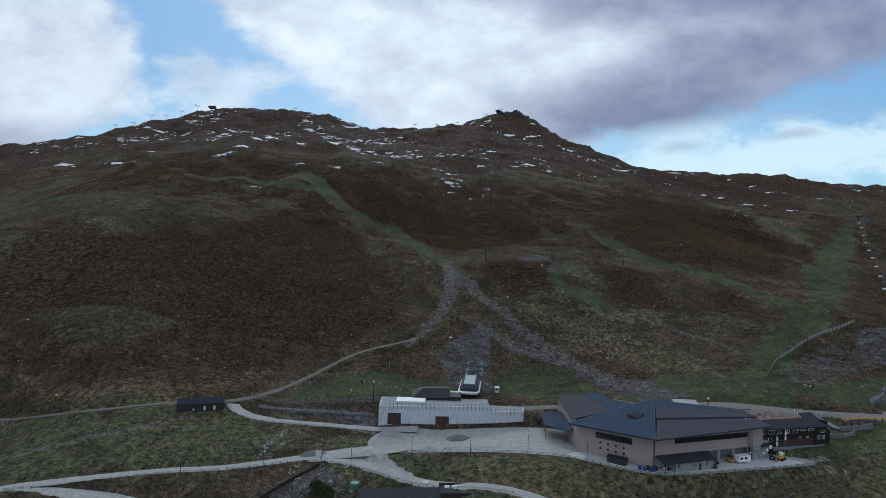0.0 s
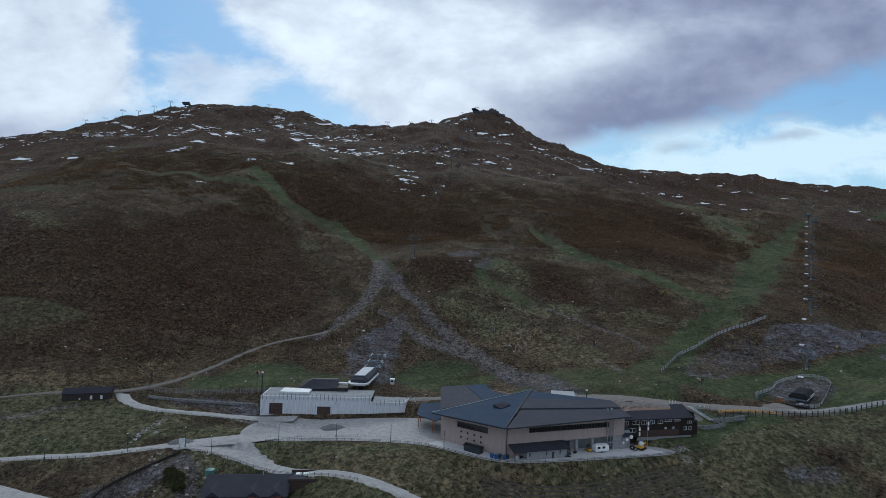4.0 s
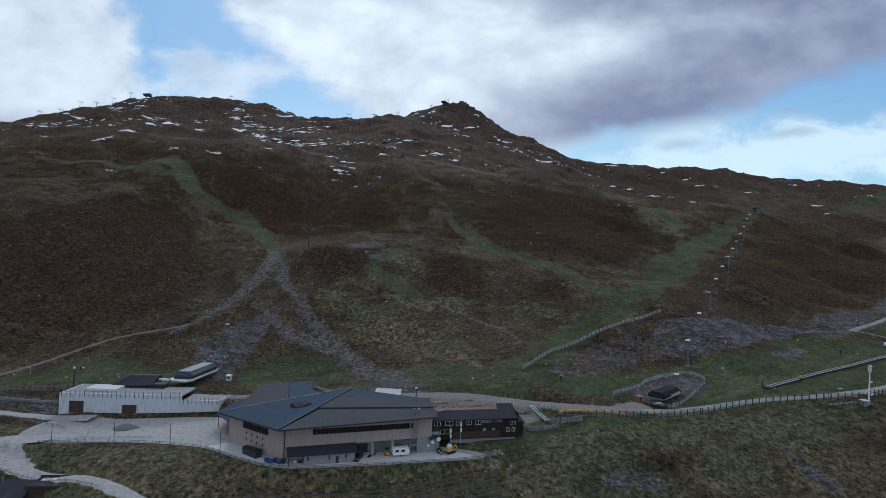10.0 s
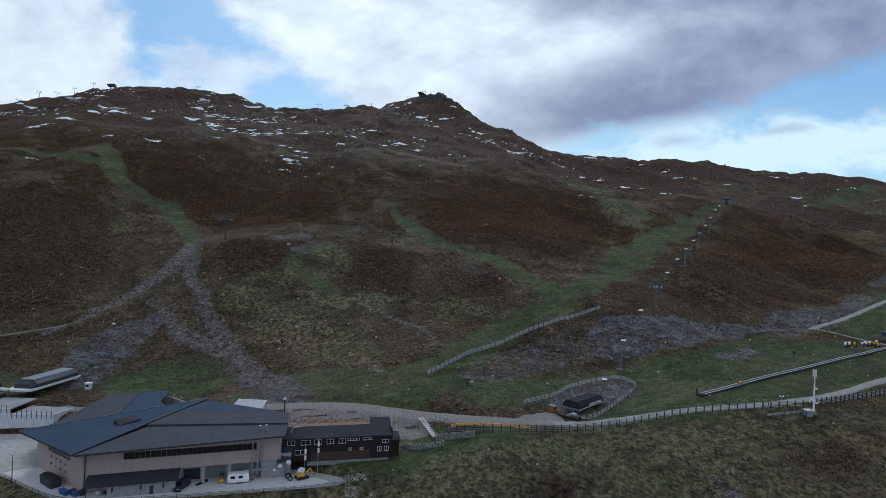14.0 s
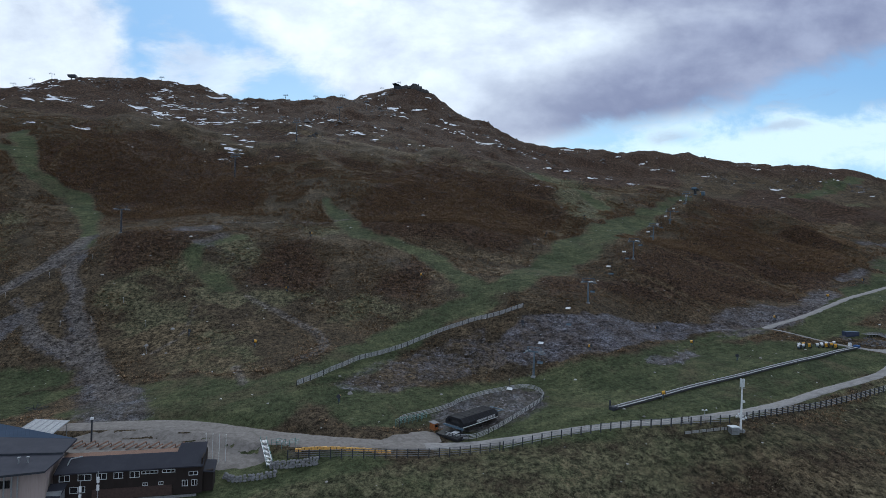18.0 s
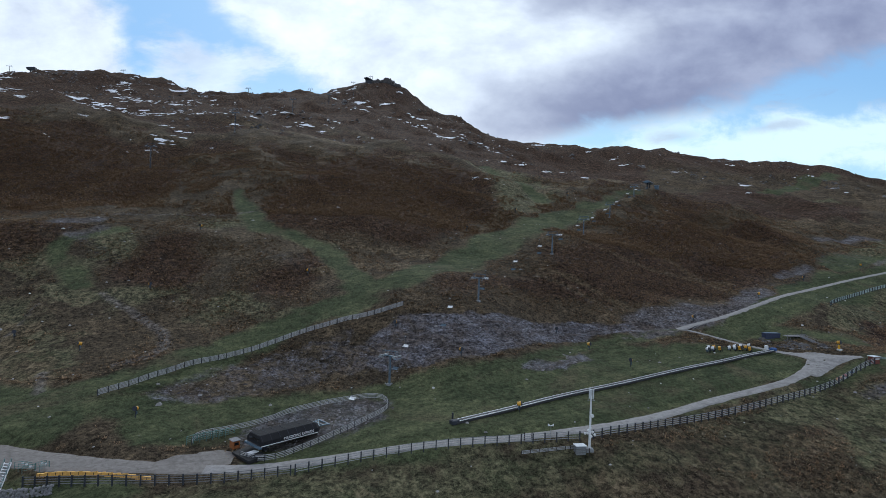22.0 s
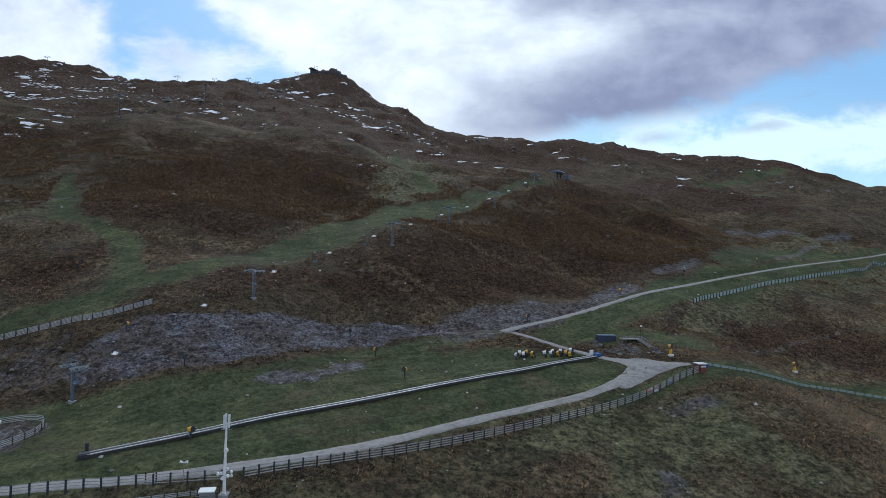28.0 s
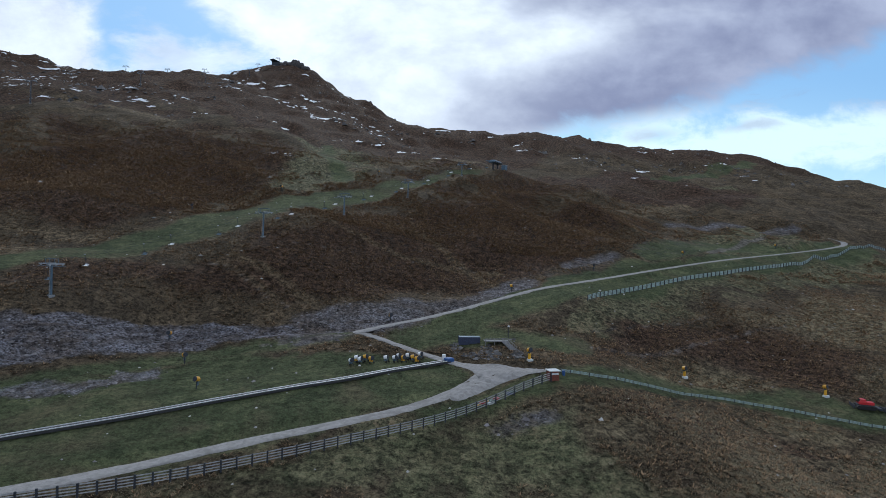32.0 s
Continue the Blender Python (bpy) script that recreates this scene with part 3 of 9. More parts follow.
WHITE = plain("white_paint", (0.74, 0.75, 0.76), 0.5, vary=0.08)
CREAM = plain("white_plastic_sheet", (0.62, 0.65, 0.66), 0.4, vary=0.1)
YELLOW = plain("yellow_paint", (0.62, 0.33, 0.03), 0.5, vary=0.15)
YELLOW_PAD = plain("yellow_padding", (0.70, 0.40, 0.10), 0.7, vary=0.15)
RED = plain("red_paint", (0.50, 0.02, 0.025), 0.4, vary=0.1)
BLUE = plain("blue_plastic", (0.03, 0.09, 0.26), 0.5, vary=0.15)
GLASS = plain("dark_window_glass", (0.012, 0.014, 0.018), 0.08, 0.0, 0.05, 1, spec=0.8)
FRAME_W = plain("white_window_frame", (0.50, 0.51, 0.52), 0.5, vary=0.06)
FRAME_D = plain("dark_window_frame", (0.03, 0.032, 0.036), 0.5, vary=0.1)
CONC_GREY = plain("grey_blockwork", (0.25, 0.26, 0.27), 0.85, vary=0.15, size=0.8)
DOOR_BROWN = plain("brown_roller_door", (0.060, 0.034, 0.028), 0.6, vary=0.12)
DOOR_GREY = plain("grey_green_roller_door", (0.17, 0.19, 0.20), 0.6, vary=0.1)
STONE = plain("grey_schist", (0.20, 0.20, 0.205), 0.9, vary=0.35, size=1.2, bump=0.05)
CARPET_RUBBER = plain("conveyor_belt_rubber", (0.035, 0.035, 0.038), 0.7, vary=0.2)
SNOW = plain("old_snow", (0.80, 0.82, 0.86), 0.7, vary=0.06, size=0.2)
RAIL_PALE = plain("bleached_rail_timber", (0.42, 0.425, 0.43), 0.8, vary=0.22, size=2.5)
NET = plain("faded_green_netting", (0.30, 0.385, 0.385), 0.8, vary=0.2, size=2)


def streaked(name, base, dirt, rough=0.85, size=0.5, amount=0.6):
    """A wall that rain has streaked from top to bottom."""
    g = Mat(name, rough, 0.3)
    run = g.noise(size, 6, 0.65, 0.2, squash=(4.0, 4.0, 0.35))
    blot = g.noise(size * 0.6, 6, 0.6, 0.5)
    c = g.mix(g.step(run, 0.42, 0.72, 0, amount), base, dirt)
    c = g.mix(g.step(blot, 0.45, 0.75, 0, amount * 0.6), c, g.mix(0.5, base, dirt))
    return g.done(c, g.noise(6, 4), 0.01, 0.4)


CONC_PINK = streaked("tan_concrete", (0.37, 0.305, 0.285), (0.26, 0.212, 0.195))
CONC_WHITE = streaked("white_painted_concrete", (0.60, 0.62, 0.66), (0.34, 0.36, 0.39), size=0.7, amount=0.8)


def seamed_roof(name, base, worn, gap, turn):
    """Long-run metal roofing with standing seams that gap metres apart."""
    g = Mat(name, 0.82, 0.14)
    sp = g.node("ShaderNodeSeparateXYZ")
    g.put(g.place(), sp.inputs[0])
    ca, sa = math.cos(radians(turn)), math.sin(radians(turn))
    s = g.math("ADD", g.math("MULTIPLY", sp.outputs[0], ca / gap), g.math("MULTIPLY", sp.outputs[1], sa / gap))
    saw = g.math("FRACT", s)
    seam = g.math("GREATER_THAN", saw, 0.88)
    blot = g.noise(0.25, 6, 0.6, 0.6)
    c = g.mix(g.step(blot, 0.4, 0.7, 0, 0.7), base, worn)
    c = g.mix(g.step(g.noise(1.3, 5, 0.7), 0.5, 0.8, 0, 0.35), c, g.mix(0.5, c, (0.02, 0.02, 0.022)))
    return g.done(c, seam, 0.05, 0.9)


ROOF_BLUE = seamed_roof("blue_grey_metal_roof", (0.030, 0.050, 0.088), (0.040, 0.064, 0.104), 0.8, 35)
ROOF_BROWN = seamed_roof("brown_grey_metal_roof", (0.052, 0.054, 0.068), (0.068, 0.070, 0.086), 0.8, 15)
ROOF_DARK = seamed_roof("charcoal_metal_roof", (0.036, 0.038, 0.050), (0.048, 0.050, 0.063), 0.6, 13)
CLADDING = seamed_roof("dark_vertical_boards", (0.028, 0.022, 0.020), (0.036, 0.028, 0.025), 0.25, 13)

TIMBER_DULL = plain("dull_brown_boards", (0.055, 0.034, 0.028), 0.8, vary=0.25, size=2)
TIMBER_DULL2 = plain("orange_brown_boards", (0.17, 0.095, 0.065), 0.8, vary=0.3, size=3)
LOG = plain("weathered_logs", (0.092, 0.080, 0.066), 0.85, vary=0.35, size=1.5)
STATION_ROOF = plain("station_roof_panel", (0.20, 0.23, 0.27), 0.5, 0.2, 0.15, 1.5)
# ---- ground ----


def lines_at(lo, hi, fine, grow, end_lo, end_hi):
    """Grid lines: even between lo and hi, then wider and wider."""
    mid = list(np.arange(lo, hi + fine / 2, fine))
    for sign, end in ((-1, end_lo), (1, end_hi)):
        v, d, out = (mid[0] if sign < 0 else mid[-1]), fine, []
        while (v > end) if sign < 0 else (v < end):
            d *= grow
            v += sign * d
            out.append(v)
        mid = out[::-1] + mid if sign < 0 else mid + out
    return np.array(mid)


def band(x, y, line, soft=6.0):
    """1 along a line of (x, y, half width), fading past its edge."""
    p = along(line, 3.0)
    w = min(1.0, p[:, 2].mean() / 6)
    d, at = nearest(x + w * (5 * grain(x, y, 19, 21) + 2.4 * grain(x, y, 7, 22)), y + w * (5 * grain(x, y, 19, 23) + 2.4 * grain(x, y, 7, 24)), p)
    return 1 - fade(d, p[at, 2] - soft * 0.5, p[at, 2] + soft)


MOWN = [
    [(140, 262, 7), (156, 276, 8), (172, 292, 9), (190, 318, 9), (212, 332, 8), (231, 345, 6.5), (261, 384, 9), (288, 421, 12), (317, 457, 12), (358, 505, 9), (395, 551, 5), (434, 589, 2.2)],
    [(125, 480, 2.4), (135, 457, 4.2), (153, 420, 4.4), (176, 411, 3.0), (197, 399, 2.8), (208, 381, 3.6), (218, 354, 4.4), (229, 343, 4.6)],
    [(303, 678, 3), (320, 576, 4), (335, 553, 4), (335, 534, 6)], [(648, 769, 6.5), (796, 915, 12), (887, 981, 11)], [(513, 458, 5.9), (568, 501, 9.8), (612, 514, 6.4)],
    [(-136, 536, 6), (-109, 503, 6), (-93, 481, 5.5), (-67, 474, 5.5), (-41, 469, 5.5), (-18, 437, 5), (3, 406, 4.5), (13, 385, 3.5)],
    [(-207, 494, 2.2), (-187, 517, 2.9), (-138, 499, 2.7), (-109, 503, 3.2)], [(-307, 432, 2.2), (-276, 431, 2.2), (-246, 426, 1.6)],
    [(178, 258, 10), (205, 268, 10), (240, 262, 20), (290, 272, 22), (335, 300, 20), (372, 318, 18), (392, 322, 10)],
    [(215, 244, 7), (262, 258, 10), (320, 282, 14)], [(240, 284, 3), (258, 291, 3), (276, 295, 3), (296, 308, 3), (312, 327, 3), (334, 341, 3), (362, 348, 3)], [(262, 276, 8), (300, 296, 8), (340, 326, 12)], [(160, 262, 6), (200, 272, 5), (240, 284, 5)],
    [(392, 352, 8), (420, 372, 10), (465, 402, 13), (520, 438, 12), (590, 478, 12), (700, 545, 14)],
    [(100, 262, 12), (128, 262, 14), (150, 256, 10)],
    [(42, 262, 9), (62, 262, 12), (70, 278, 6)], [(36, 272, 7), (52, 284, 8), (60, 290, 6)],
    [(140, 222, 14), (165, 224, 8), (180, 228, 5)],
    [(428, 318, 4), (470, 333, 5), (500, 334, 6), (530, 322, 8), (560, 310, 8)],
    [(-60, 256, 8), (-30, 262, 14), (0, 258, 10)],
    [(105, 345, 3), (70, 372, 3), (90, 395, 2)],
    [(392, 300, 3), (404, 305, 3), (420, 312, 3)], [(384, 352, 4), (420, 345, 6), (440, 345, 5)],
]
SCREE = [
    [(18, 322, 6), (15, 304, 11), (12, 286, 13), (15, 272, 9)],
    [(103, 255, 9), (95, 266, 7), (79, 285, 3.4), (60, 306, 2.4), (40, 334, 1.8), (22, 356, 1.8), (7, 394, 2.4)],
    [(24, 330, 1.4), (32, 318, 1.8), (42, 308, 2.4), (60, 303, 2.4)],
    [(7, 403, 2.4), (6, 372, 3), (2, 346, 2), (-8, 325, 1.4), (-18, 304, 1)],
    [(60, 400, 5), (74, 408, 4)],
    [(-20, 224, 5), (-40, 232, 3), (-60, 236, 3)],
    [(-60, 176, 3), (-46, 180, 4), (-38, 186, 4)], [(-30, 176, 3), (-32, 184, 2)],
    [(352, 356, 8), (370, 362, 9), (391, 374, 8), (412, 386, 7), (436, 408, 4)],
    [(76, 383, 2.6), (82, 395, 2.4)], [(565, 550, 3), (630, 576, 4.9), (682, 587, 3.7)], [(459, 429, 2.3), (494, 448, 2.5)],
    [(206, 256, 4), (216, 268, 5), (228, 275, 6), (236, 277, 4)], [(212, 254, 3), (226, 262, 4), (234, 270, 4)], [(175, 196, 1.4), (186, 198, 1.8), (193, 198, 1.2)], [(245, 213, 1.4), (248, 209, 2.2), (250, 203, 2)], [(408, 293, 1.6), (414, 296, 2), (420, 297, 1.4)], [(396, 265, 1.5), (393, 258, 1.5)],
]
# ground where stones show through the heather
FAINT = [[(24, 430, 5), (17, 470, 7), (40, 496, 8), (68, 522, 6)], [(39, 621, 6), (64, 643, 7), (84, 700, 6)], [(313, 514, 6), (328, 543, 5)], [(60, 392, 5), (96, 372, 6), (110, 362, 4)], [(170, 388, 5), (196, 380, 5)], [(440, 412, 8), (500, 452, 12), (560, 500, 9)]]
# bare cut rock: outlines
ROCK = [
    [(215, 301), (227, 313), (241, 325), (260, 325), (286, 337), (318, 355), (345, 356), (364, 356), (362, 351), (340, 345), (311, 334), (279, 305), (256, 296), (244, 296), (227, 297)],
    [(165, 273), (185, 299), (209, 313), (227, 320), (227, 297), (205, 281), (182, 268)], [(346, 346), (366, 348), (360, 342), (347, 341)], [(297, 304), (315, 325), (319, 315), (304, 301)],
    [(307, 309), (313, 312), (318, 319), (313, 322), (305, 316)], [(284, 296.5), (296, 299), (304, 305), (301, 309), (290, 303)],
]
HEATHER = [
    [(148, 441), (143, 489), (153, 577), (190, 600), (241, 596), (283, 601), (303, 531), (305, 482), (288, 460), (266, 429), (257, 408), (238, 410), (212, 412), (186, 412), (165, 420)],
    [(172, 359), (180, 375), (189, 394), (208, 381), (207, 361), (199, 338), (183, 342), (172, 349)],
    [(298, 390), (325, 419), (361, 466), (412, 512), (488, 531), (553, 540), (449, 422), (405, 399), (353, 373), (323, 371), (292, 363)],
    [(21, 375), (35, 384), (52, 388), (71, 392), (75, 374), (60, 358), (42, 357)], [(111, 352), (108, 389), (132, 399), (146, 374), (142, 353), (124, 345)],
    [(-268, 383), (-218, 367), (-157, 395), (-133, 434), (-94, 453), (-61, 431), (-34, 384), (-16, 328), (-44, 306), (-66, 291), (-94, 270), (-159, 249), (-260, 290)],
    [(-104, 520), (-77, 600), (9, 592), (60, 540), (86, 492), (68, 453), (18, 434), (0, 432), (-41, 469), (-77, 476)],
    [(454, 368), (494, 383), (538, 378), (557, 355), (539, 334), (515, 344), (479, 351), (446, 342)],
    [(242, 650), (344, 1013), (472, 964), (571, 923), (423, 588), (372, 603), (328, 652)], [(420, 501), (536, 614), (677, 648), (769, 763), (616, 814), (447, 594)],
    [(262, 344), (309, 363), (352, 366), (341, 376), (300, 384), (262, 366)],
    [(160, 193), (171, 211), (180, 222), (197, 225), (208, 218), (210, 208), (205, 198)], [(265, 240), (282, 247), (330, 265), (282, 205), (277, 209), (271, 223), (262, 227)],
    [(304, 247), (317, 259), (347, 275), (369, 279), (378, 273), (372, 252), (372, 246), (302, 235)], [(435, 309), (482, 321), (517, 307), (496, 283), (423, 270), (427, 287)],
    [(376, 273), (390, 287), (403, 294), (405, 286), (402, 274)],
    [(100, 820), (200, 700), (240, 640), (330, 700), (300, 900), (140, 1000)], [(-700, 780), (-300, 700), (-60, 760), (-80, 980), (-400, 1040), (-700, 960)],
]
# damp green ground on the near bank
DAMP = [
    [(125, 212), (171, 224), (159, 201), (139, 190), (127, 193)], [(218, 219), (239, 219), (236, 202), (208, 198)], [(386, 280), (413, 297), (428, 300), (410, 277), (392, 264), (375, 251), (379, 265)],
    [(270, 244), (303, 249), (300, 235), (270, 233)], [(407, 294), (417, 299), (425, 296), (425, 284), (418, 273), (405, 277)], [(-159, 235), (-115, 240), (-61, 226), (5, 209), (-2, 200), (-72, 202), (-127, 195)],
    [(138, 213), (176, 221), (174, 208), (150, 191), (135, 189)],
]
LONG_GRASS = [
    [(205, 222), (250, 234), (290, 240), (330, 254), (380, 280), (424, 302), (520, 296), (570, 210), (300, 150), (205, 180)],
    [(310, 238), (330, 256), (350, 268), (372, 268), (380, 244), (350, 226)], [(428, 300), (464, 312), (500, 318), (540, 300), (540, 240), (440, 240), (426, 262)],
    [(176, 210), (190, 216), (204, 218), (212, 206), (196, 196), (178, 200)],
    [(444, 340), (496, 376), (560, 404), (618, 440), (620, 400), (540, 345), (500, 340), (470, 338)],
]
STRAW = [
    [(180, 406, 1.6), (206, 404, 2.5), (225, 401, 3.8), (244, 401, 4.4), (263, 405, 3.2)], [(300, 479, 3.6), (281, 450, 2.9)], [(108, 559, 2), (150, 595, 2.1), (189, 608, 2.1), (242, 643, 1.7)],
    [(344, 436, 1.5), (389, 419, 1.5), (424, 421, 2.7)], [(309, 386, 1.2), (337, 369, 1.2)], [(84, 304, 5.3), (93, 310, 6.6), (105, 313, 5.2)], [(-76, 490, 1.6), (-90, 514, 1.6), (-91, 537, 1.6)],
    [(-591, 890, 5.6), (-478, 836, 6), (-328, 723, 3.3)], [(370, 458, 2), (394, 445, 2), (423, 403, 2.5)], [(312, 391, 1.6), (335, 380, 2), (349, 371, 2)],
    [(-190, 254, 5), (-139, 242, 5), (-116, 246, 5), (-97, 257, 4), (-84, 273, 4)],
    [(100, 300, 8), (120, 290, 8), (128, 278, 6)], [(60, 700, 8), (120, 690, 9), (180, 640, 9)], [(340, 560, 6), (400, 620, 7), (480, 700, 8)], [(540, 560, 8), (620, 640, 8)],
    [(240, 372, 6), (220, 380, 6), (200, 372, 4)], [(360, 262, 2), (380, 262, 3)], [(300, 238, 3), (320, 228, 4)], [(70, 174, 7), (100, 180, 8), (128, 188, 8), (148, 193, 7)], [(10, 186, 6), (50, 177, 8), (75, 170, 8)],
]
TRAILS = [
    [(-200, 196, 1.6), (-168, 205, 1.6), (-140, 210, 1.6), (-118, 218, 1.6), (-100, 229, 1.6)],
    [(116, 341, 1.3), (130, 333, 1.3), (147, 324, 1.8), (156, 314, 2.2), (160, 299, 2.0), (150, 290, 1.2)],
    [(40, 400, 1.2), (60, 420, 1.2), (100, 430, 1.2), (144, 444, 1.2)],
    [(45, 425, 0.8), (42, 440, 0.8), (50, 452, 0.8), (75, 437, 0.8), (86, 435, 0.4)], [(450, 357, 0.4), (479, 375, 0.5), (516, 393, 0.5)], [(544, 394, 0.6), (563, 386, 0.6), (576, 378, 0.6)], [(560, 480, 2.0), (590, 510, 2.0), (660, 560, 2.0)],
    [(446, 344, 0.8), (470, 352, 0.8), (500, 372, 0.8), (540, 384, 0.8)],
    [(338, 342, 0.6), (366, 349, 1.4)],
    [(306, 385, 0.5), (314, 383, 0.5), (323, 377, 0.5), (331, 371, 0.6), (340, 366, 0.6)], [(363, 512, 0.4), (378, 501, 0.5), (390, 493, 0.5), (404, 489, 0.5), (423, 484, 0.5)],
    [(325, 406, 0.3), (341, 410, 0.4), (358, 417, 0.4), (370, 413, 0.4)], [(362, 439, 0.4), (373, 435, 0.4), (385, 431, 0.4), (396, 428, 0.5), (417, 421, 0.6)],
    [(11, 336, 1.8), (26, 324, 2.4), (40, 311, 2.6), (58, 307, 3.0), (76, 292, 3.4), (96, 268, 4.2)], [(11, 372, 3.0), (24, 354, 2.8), (41, 334, 2.8), (62, 310, 2.8), (80, 290, 2.6)], [(4, 398, 4.0), (5, 366, 4.4), (-3, 336, 3.6), (-10, 320, 3.0), (-18, 304, 2.2)],
    [(92, 300, 0.8), (100, 312, 0.8), (96, 330, 0.8)], [(130, 284, 1.6), (136, 272, 1.6)],
]
OLIVE = [
    [(-20, 192, 10), (30, 188, 12), (60, 172, 10)], [(140, 206, 12), (165, 212, 12), (190, 214, 8)],
    [(62, 358, 6.4), (72, 374, 8.1), (84, 389, 6.7), (102, 376, 9.5), (79, 352, 4.6)], [(99, 340, 5.7), (123, 335, 5.4), (141, 348, 4.1)], [(103, 427, 5.4), (124, 425, 7.1), (143, 428, 7)],
    [(165, 336, 6.4), (176, 340, 5.2), (193, 329, 3.7)], [(-244, 354, 27), (-204, 329, 37), (-168, 306, 33)], [(-57, 414, 10.7), (-31, 370, 9.6)], [(463, 586, 5.6), (627, 715, 7.5), (735, 774, 13)], [(120, 292, 12), (60, 340, 8)], [(420, 280, 12), (384, 286, 10), (345, 262, 8)], [(424, 268, 9), (422, 284, 9), (415, 292, 6)], [(180, 200, 20), (100, 165, 30)],
    [(228, 236, 5), (261, 240, 6), (290, 242, 5)], [(396, 293, 6), (404, 287, 8), (395, 265, 9)],
    [(-80, 215, 22), (-150, 210, 24), (-250, 200, 30)],
    [(454, 366, 9), (523, 428, 14), (615, 477, 24), (672, 510, 30)], [(580, 500, 24), (660, 560, 26)], [(-20, 186, 20), (30, 182, 20), (60, 170, 16)], [(150, 206, 10), (190, 216, 9), (235, 228, 10), (280, 236, 9), (320, 248, 7), (345, 262, 6)], 
    [(300, 500, 20), (340, 560, 24), (300, 680, 20)],
]


LAND = {}


def land(what, x, y, c=0):
    """The ground's height or one of its zones at many places, read off the sheet's own grid."""
    xs, ys, v = LAND["xs"], LAND["ys"], LAND[what]
    v = v if v.ndim == 2 else v[..., c]
    i, j = np.clip(np.searchsorted(xs, x) - 1, 0, len(xs) - 2), np.clip(np.searchsorted(ys, y) - 1, 0, len(ys) - 2)
    u, w = (x - xs[i]) / (xs[i + 1] - xs[i]), (y - ys[j]) / (ys[j + 1] - ys[j])
    return (v[j, i] * (1 - u) + v[j, i + 1] * u) * (1 - w) + (v[j + 1, i] * (1 - u) + v[j + 1, i + 1] * u) * w


def ground_sheet():
    xs, ys = lines_at(-230, 600, 2.0, 1.025, -4200, 4200), lines_at(150, 480, 2.0, 1.018, -3600, 4300)
    X, Y = np.meshgrid(xs, ys)
    x, y = X.ravel(), Y.ravel()
    z = height(x, y)
    nx, ny = len(xs), len(ys)
    i = (np.arange(ny - 1)[:, None] * nx + np.arange(nx - 1)[None]).ravel()
    quads = np.stack([i, i + 1, i + nx + 1, i + nx], -1)
    me = bpy.data.meshes.new("ground")
    me.vertices.add(len(x))
    me.vertices.foreach_set("co", np.stack([x, y, z], -1).ravel())
    me.loops.add(quads.size)
    me.loops.foreach_set("vertex_index", quads.ravel().astype(np.int32))
    me.polygons.add(len(quads))
    me.polygons.foreach_set("loop_start", np.arange(0, quads.size, 4, dtype=np.int32))
    me.polygons.foreach_set("use_smooth", np.ones(len(quads), bool))
    me.update()
    zone = np.zeros((len(x), 4), np.float32)
    for c, (some, soft) in enumerate(((MOWN, 8), (SCREE, 6), (OLIVE, 22), (TRAILS, 2.2))):
        for line in some:
            zone[:, c] = np.maximum(zone[:, c], band(x, y, line, soft))
    for line in FAINT:
        zone[:, 1] = np.maximum(zone[:, 1], 0.36 * band(x, y, line, 10))
    for ring in DAMP:
        zone[:, 2] = np.maximum(zone[:, 2], fade(rim(x + 5 * grain(x, y, 17, 67), y + 5 * grain(x, y, 17, 68), ring), -7, 5))
    zone[:, 0] = np.maximum(zone[:, 0], 0.5 * zone[:, 2] * (y < 300))
    steep = np.gradient(z.reshape(ny, nx), ys, xs)
    s = np.hypot(*steep).ravel()
    zone[:, 1] = np.maximum(zone[:, 1], 0.45 * fade(z, 190, 330) * fade(s, 0.5, 0.9))
    for ring in ROCK:
        zone[:, 1] = np.maximum(zone[:, 1], (0.5 + 0.45 * fade(x, 215, 262)) * fade(rim(x + 3 * grain(x, y, 8, 61), y + 2.0 * grain(x, y, 6, 62), ring), -0.8, 2.0))
    cover = np.zeros((len(x), 4), np.float32)
    for ring in HEATHER:
        cover[:, 0] = np.maximum(cover[:, 0], fade(rim(x + 9 * grain(x, y, 26, 63), y + 9 * grain(x, y, 26, 64), ring), -14, 14))
    cover[:, 0] *= np.where(y < 300, 0.65, 1.0)

    def smooth(h, n):
        for _ in range(n):
            h = (h + np.roll(h, 1, 0) + np.roll(h, -1, 0) + np.roll(h, 1, 1) + np.roll(h, -1, 1)) / 5
        return h

    # pale grass on the brows, heather in the hollows; also paints lit contrast into the relief
    soft = smooth(z.reshape(ny, nx), 4)
    brow = (soft - smooth(soft, 40)).ravel()
    wild = fade(y, 300, 400)
    cover[:, 1] = (0.65 - 0.35 * fade(y, 480, 640)) * wild * fade(brow, 0.15, 0.8) * (1 - 0.9 * cover[:, 0])
    cover[:, 0] = np.maximum(cover[:, 0], wild * (1 - 0.75 * fade(x, 420, 520)) * (0.4 + 0.6 * fade(y, 430, 560)) * (0.25 + 0.5 * fade(-brow, 0.0, 0.6)) * (1 - 0.6 * zone[:, 2]))
    cover[:, 0] = np.maximum(cover[:, 0], 0.95 * fade(z, 140, 230) * fade(y, 480, 620))
    for line in STRAW:
        cover[:, 1] = np.maximum(cover[:, 1], band(x, y, line, 5))
    for ring in LONG_GRASS:
        cover[:, 2] = np.maximum(cover[:, 2], fade(rim(x + 9 * grain(x, y, 26, 65), y + 9 * grain(x, y, 26, 66), ring), -12, 10))
    cover[:, 2] *= (1 - 0.75 * cover[:, 0]) * (1 - 0.7 * zone[:, 2])
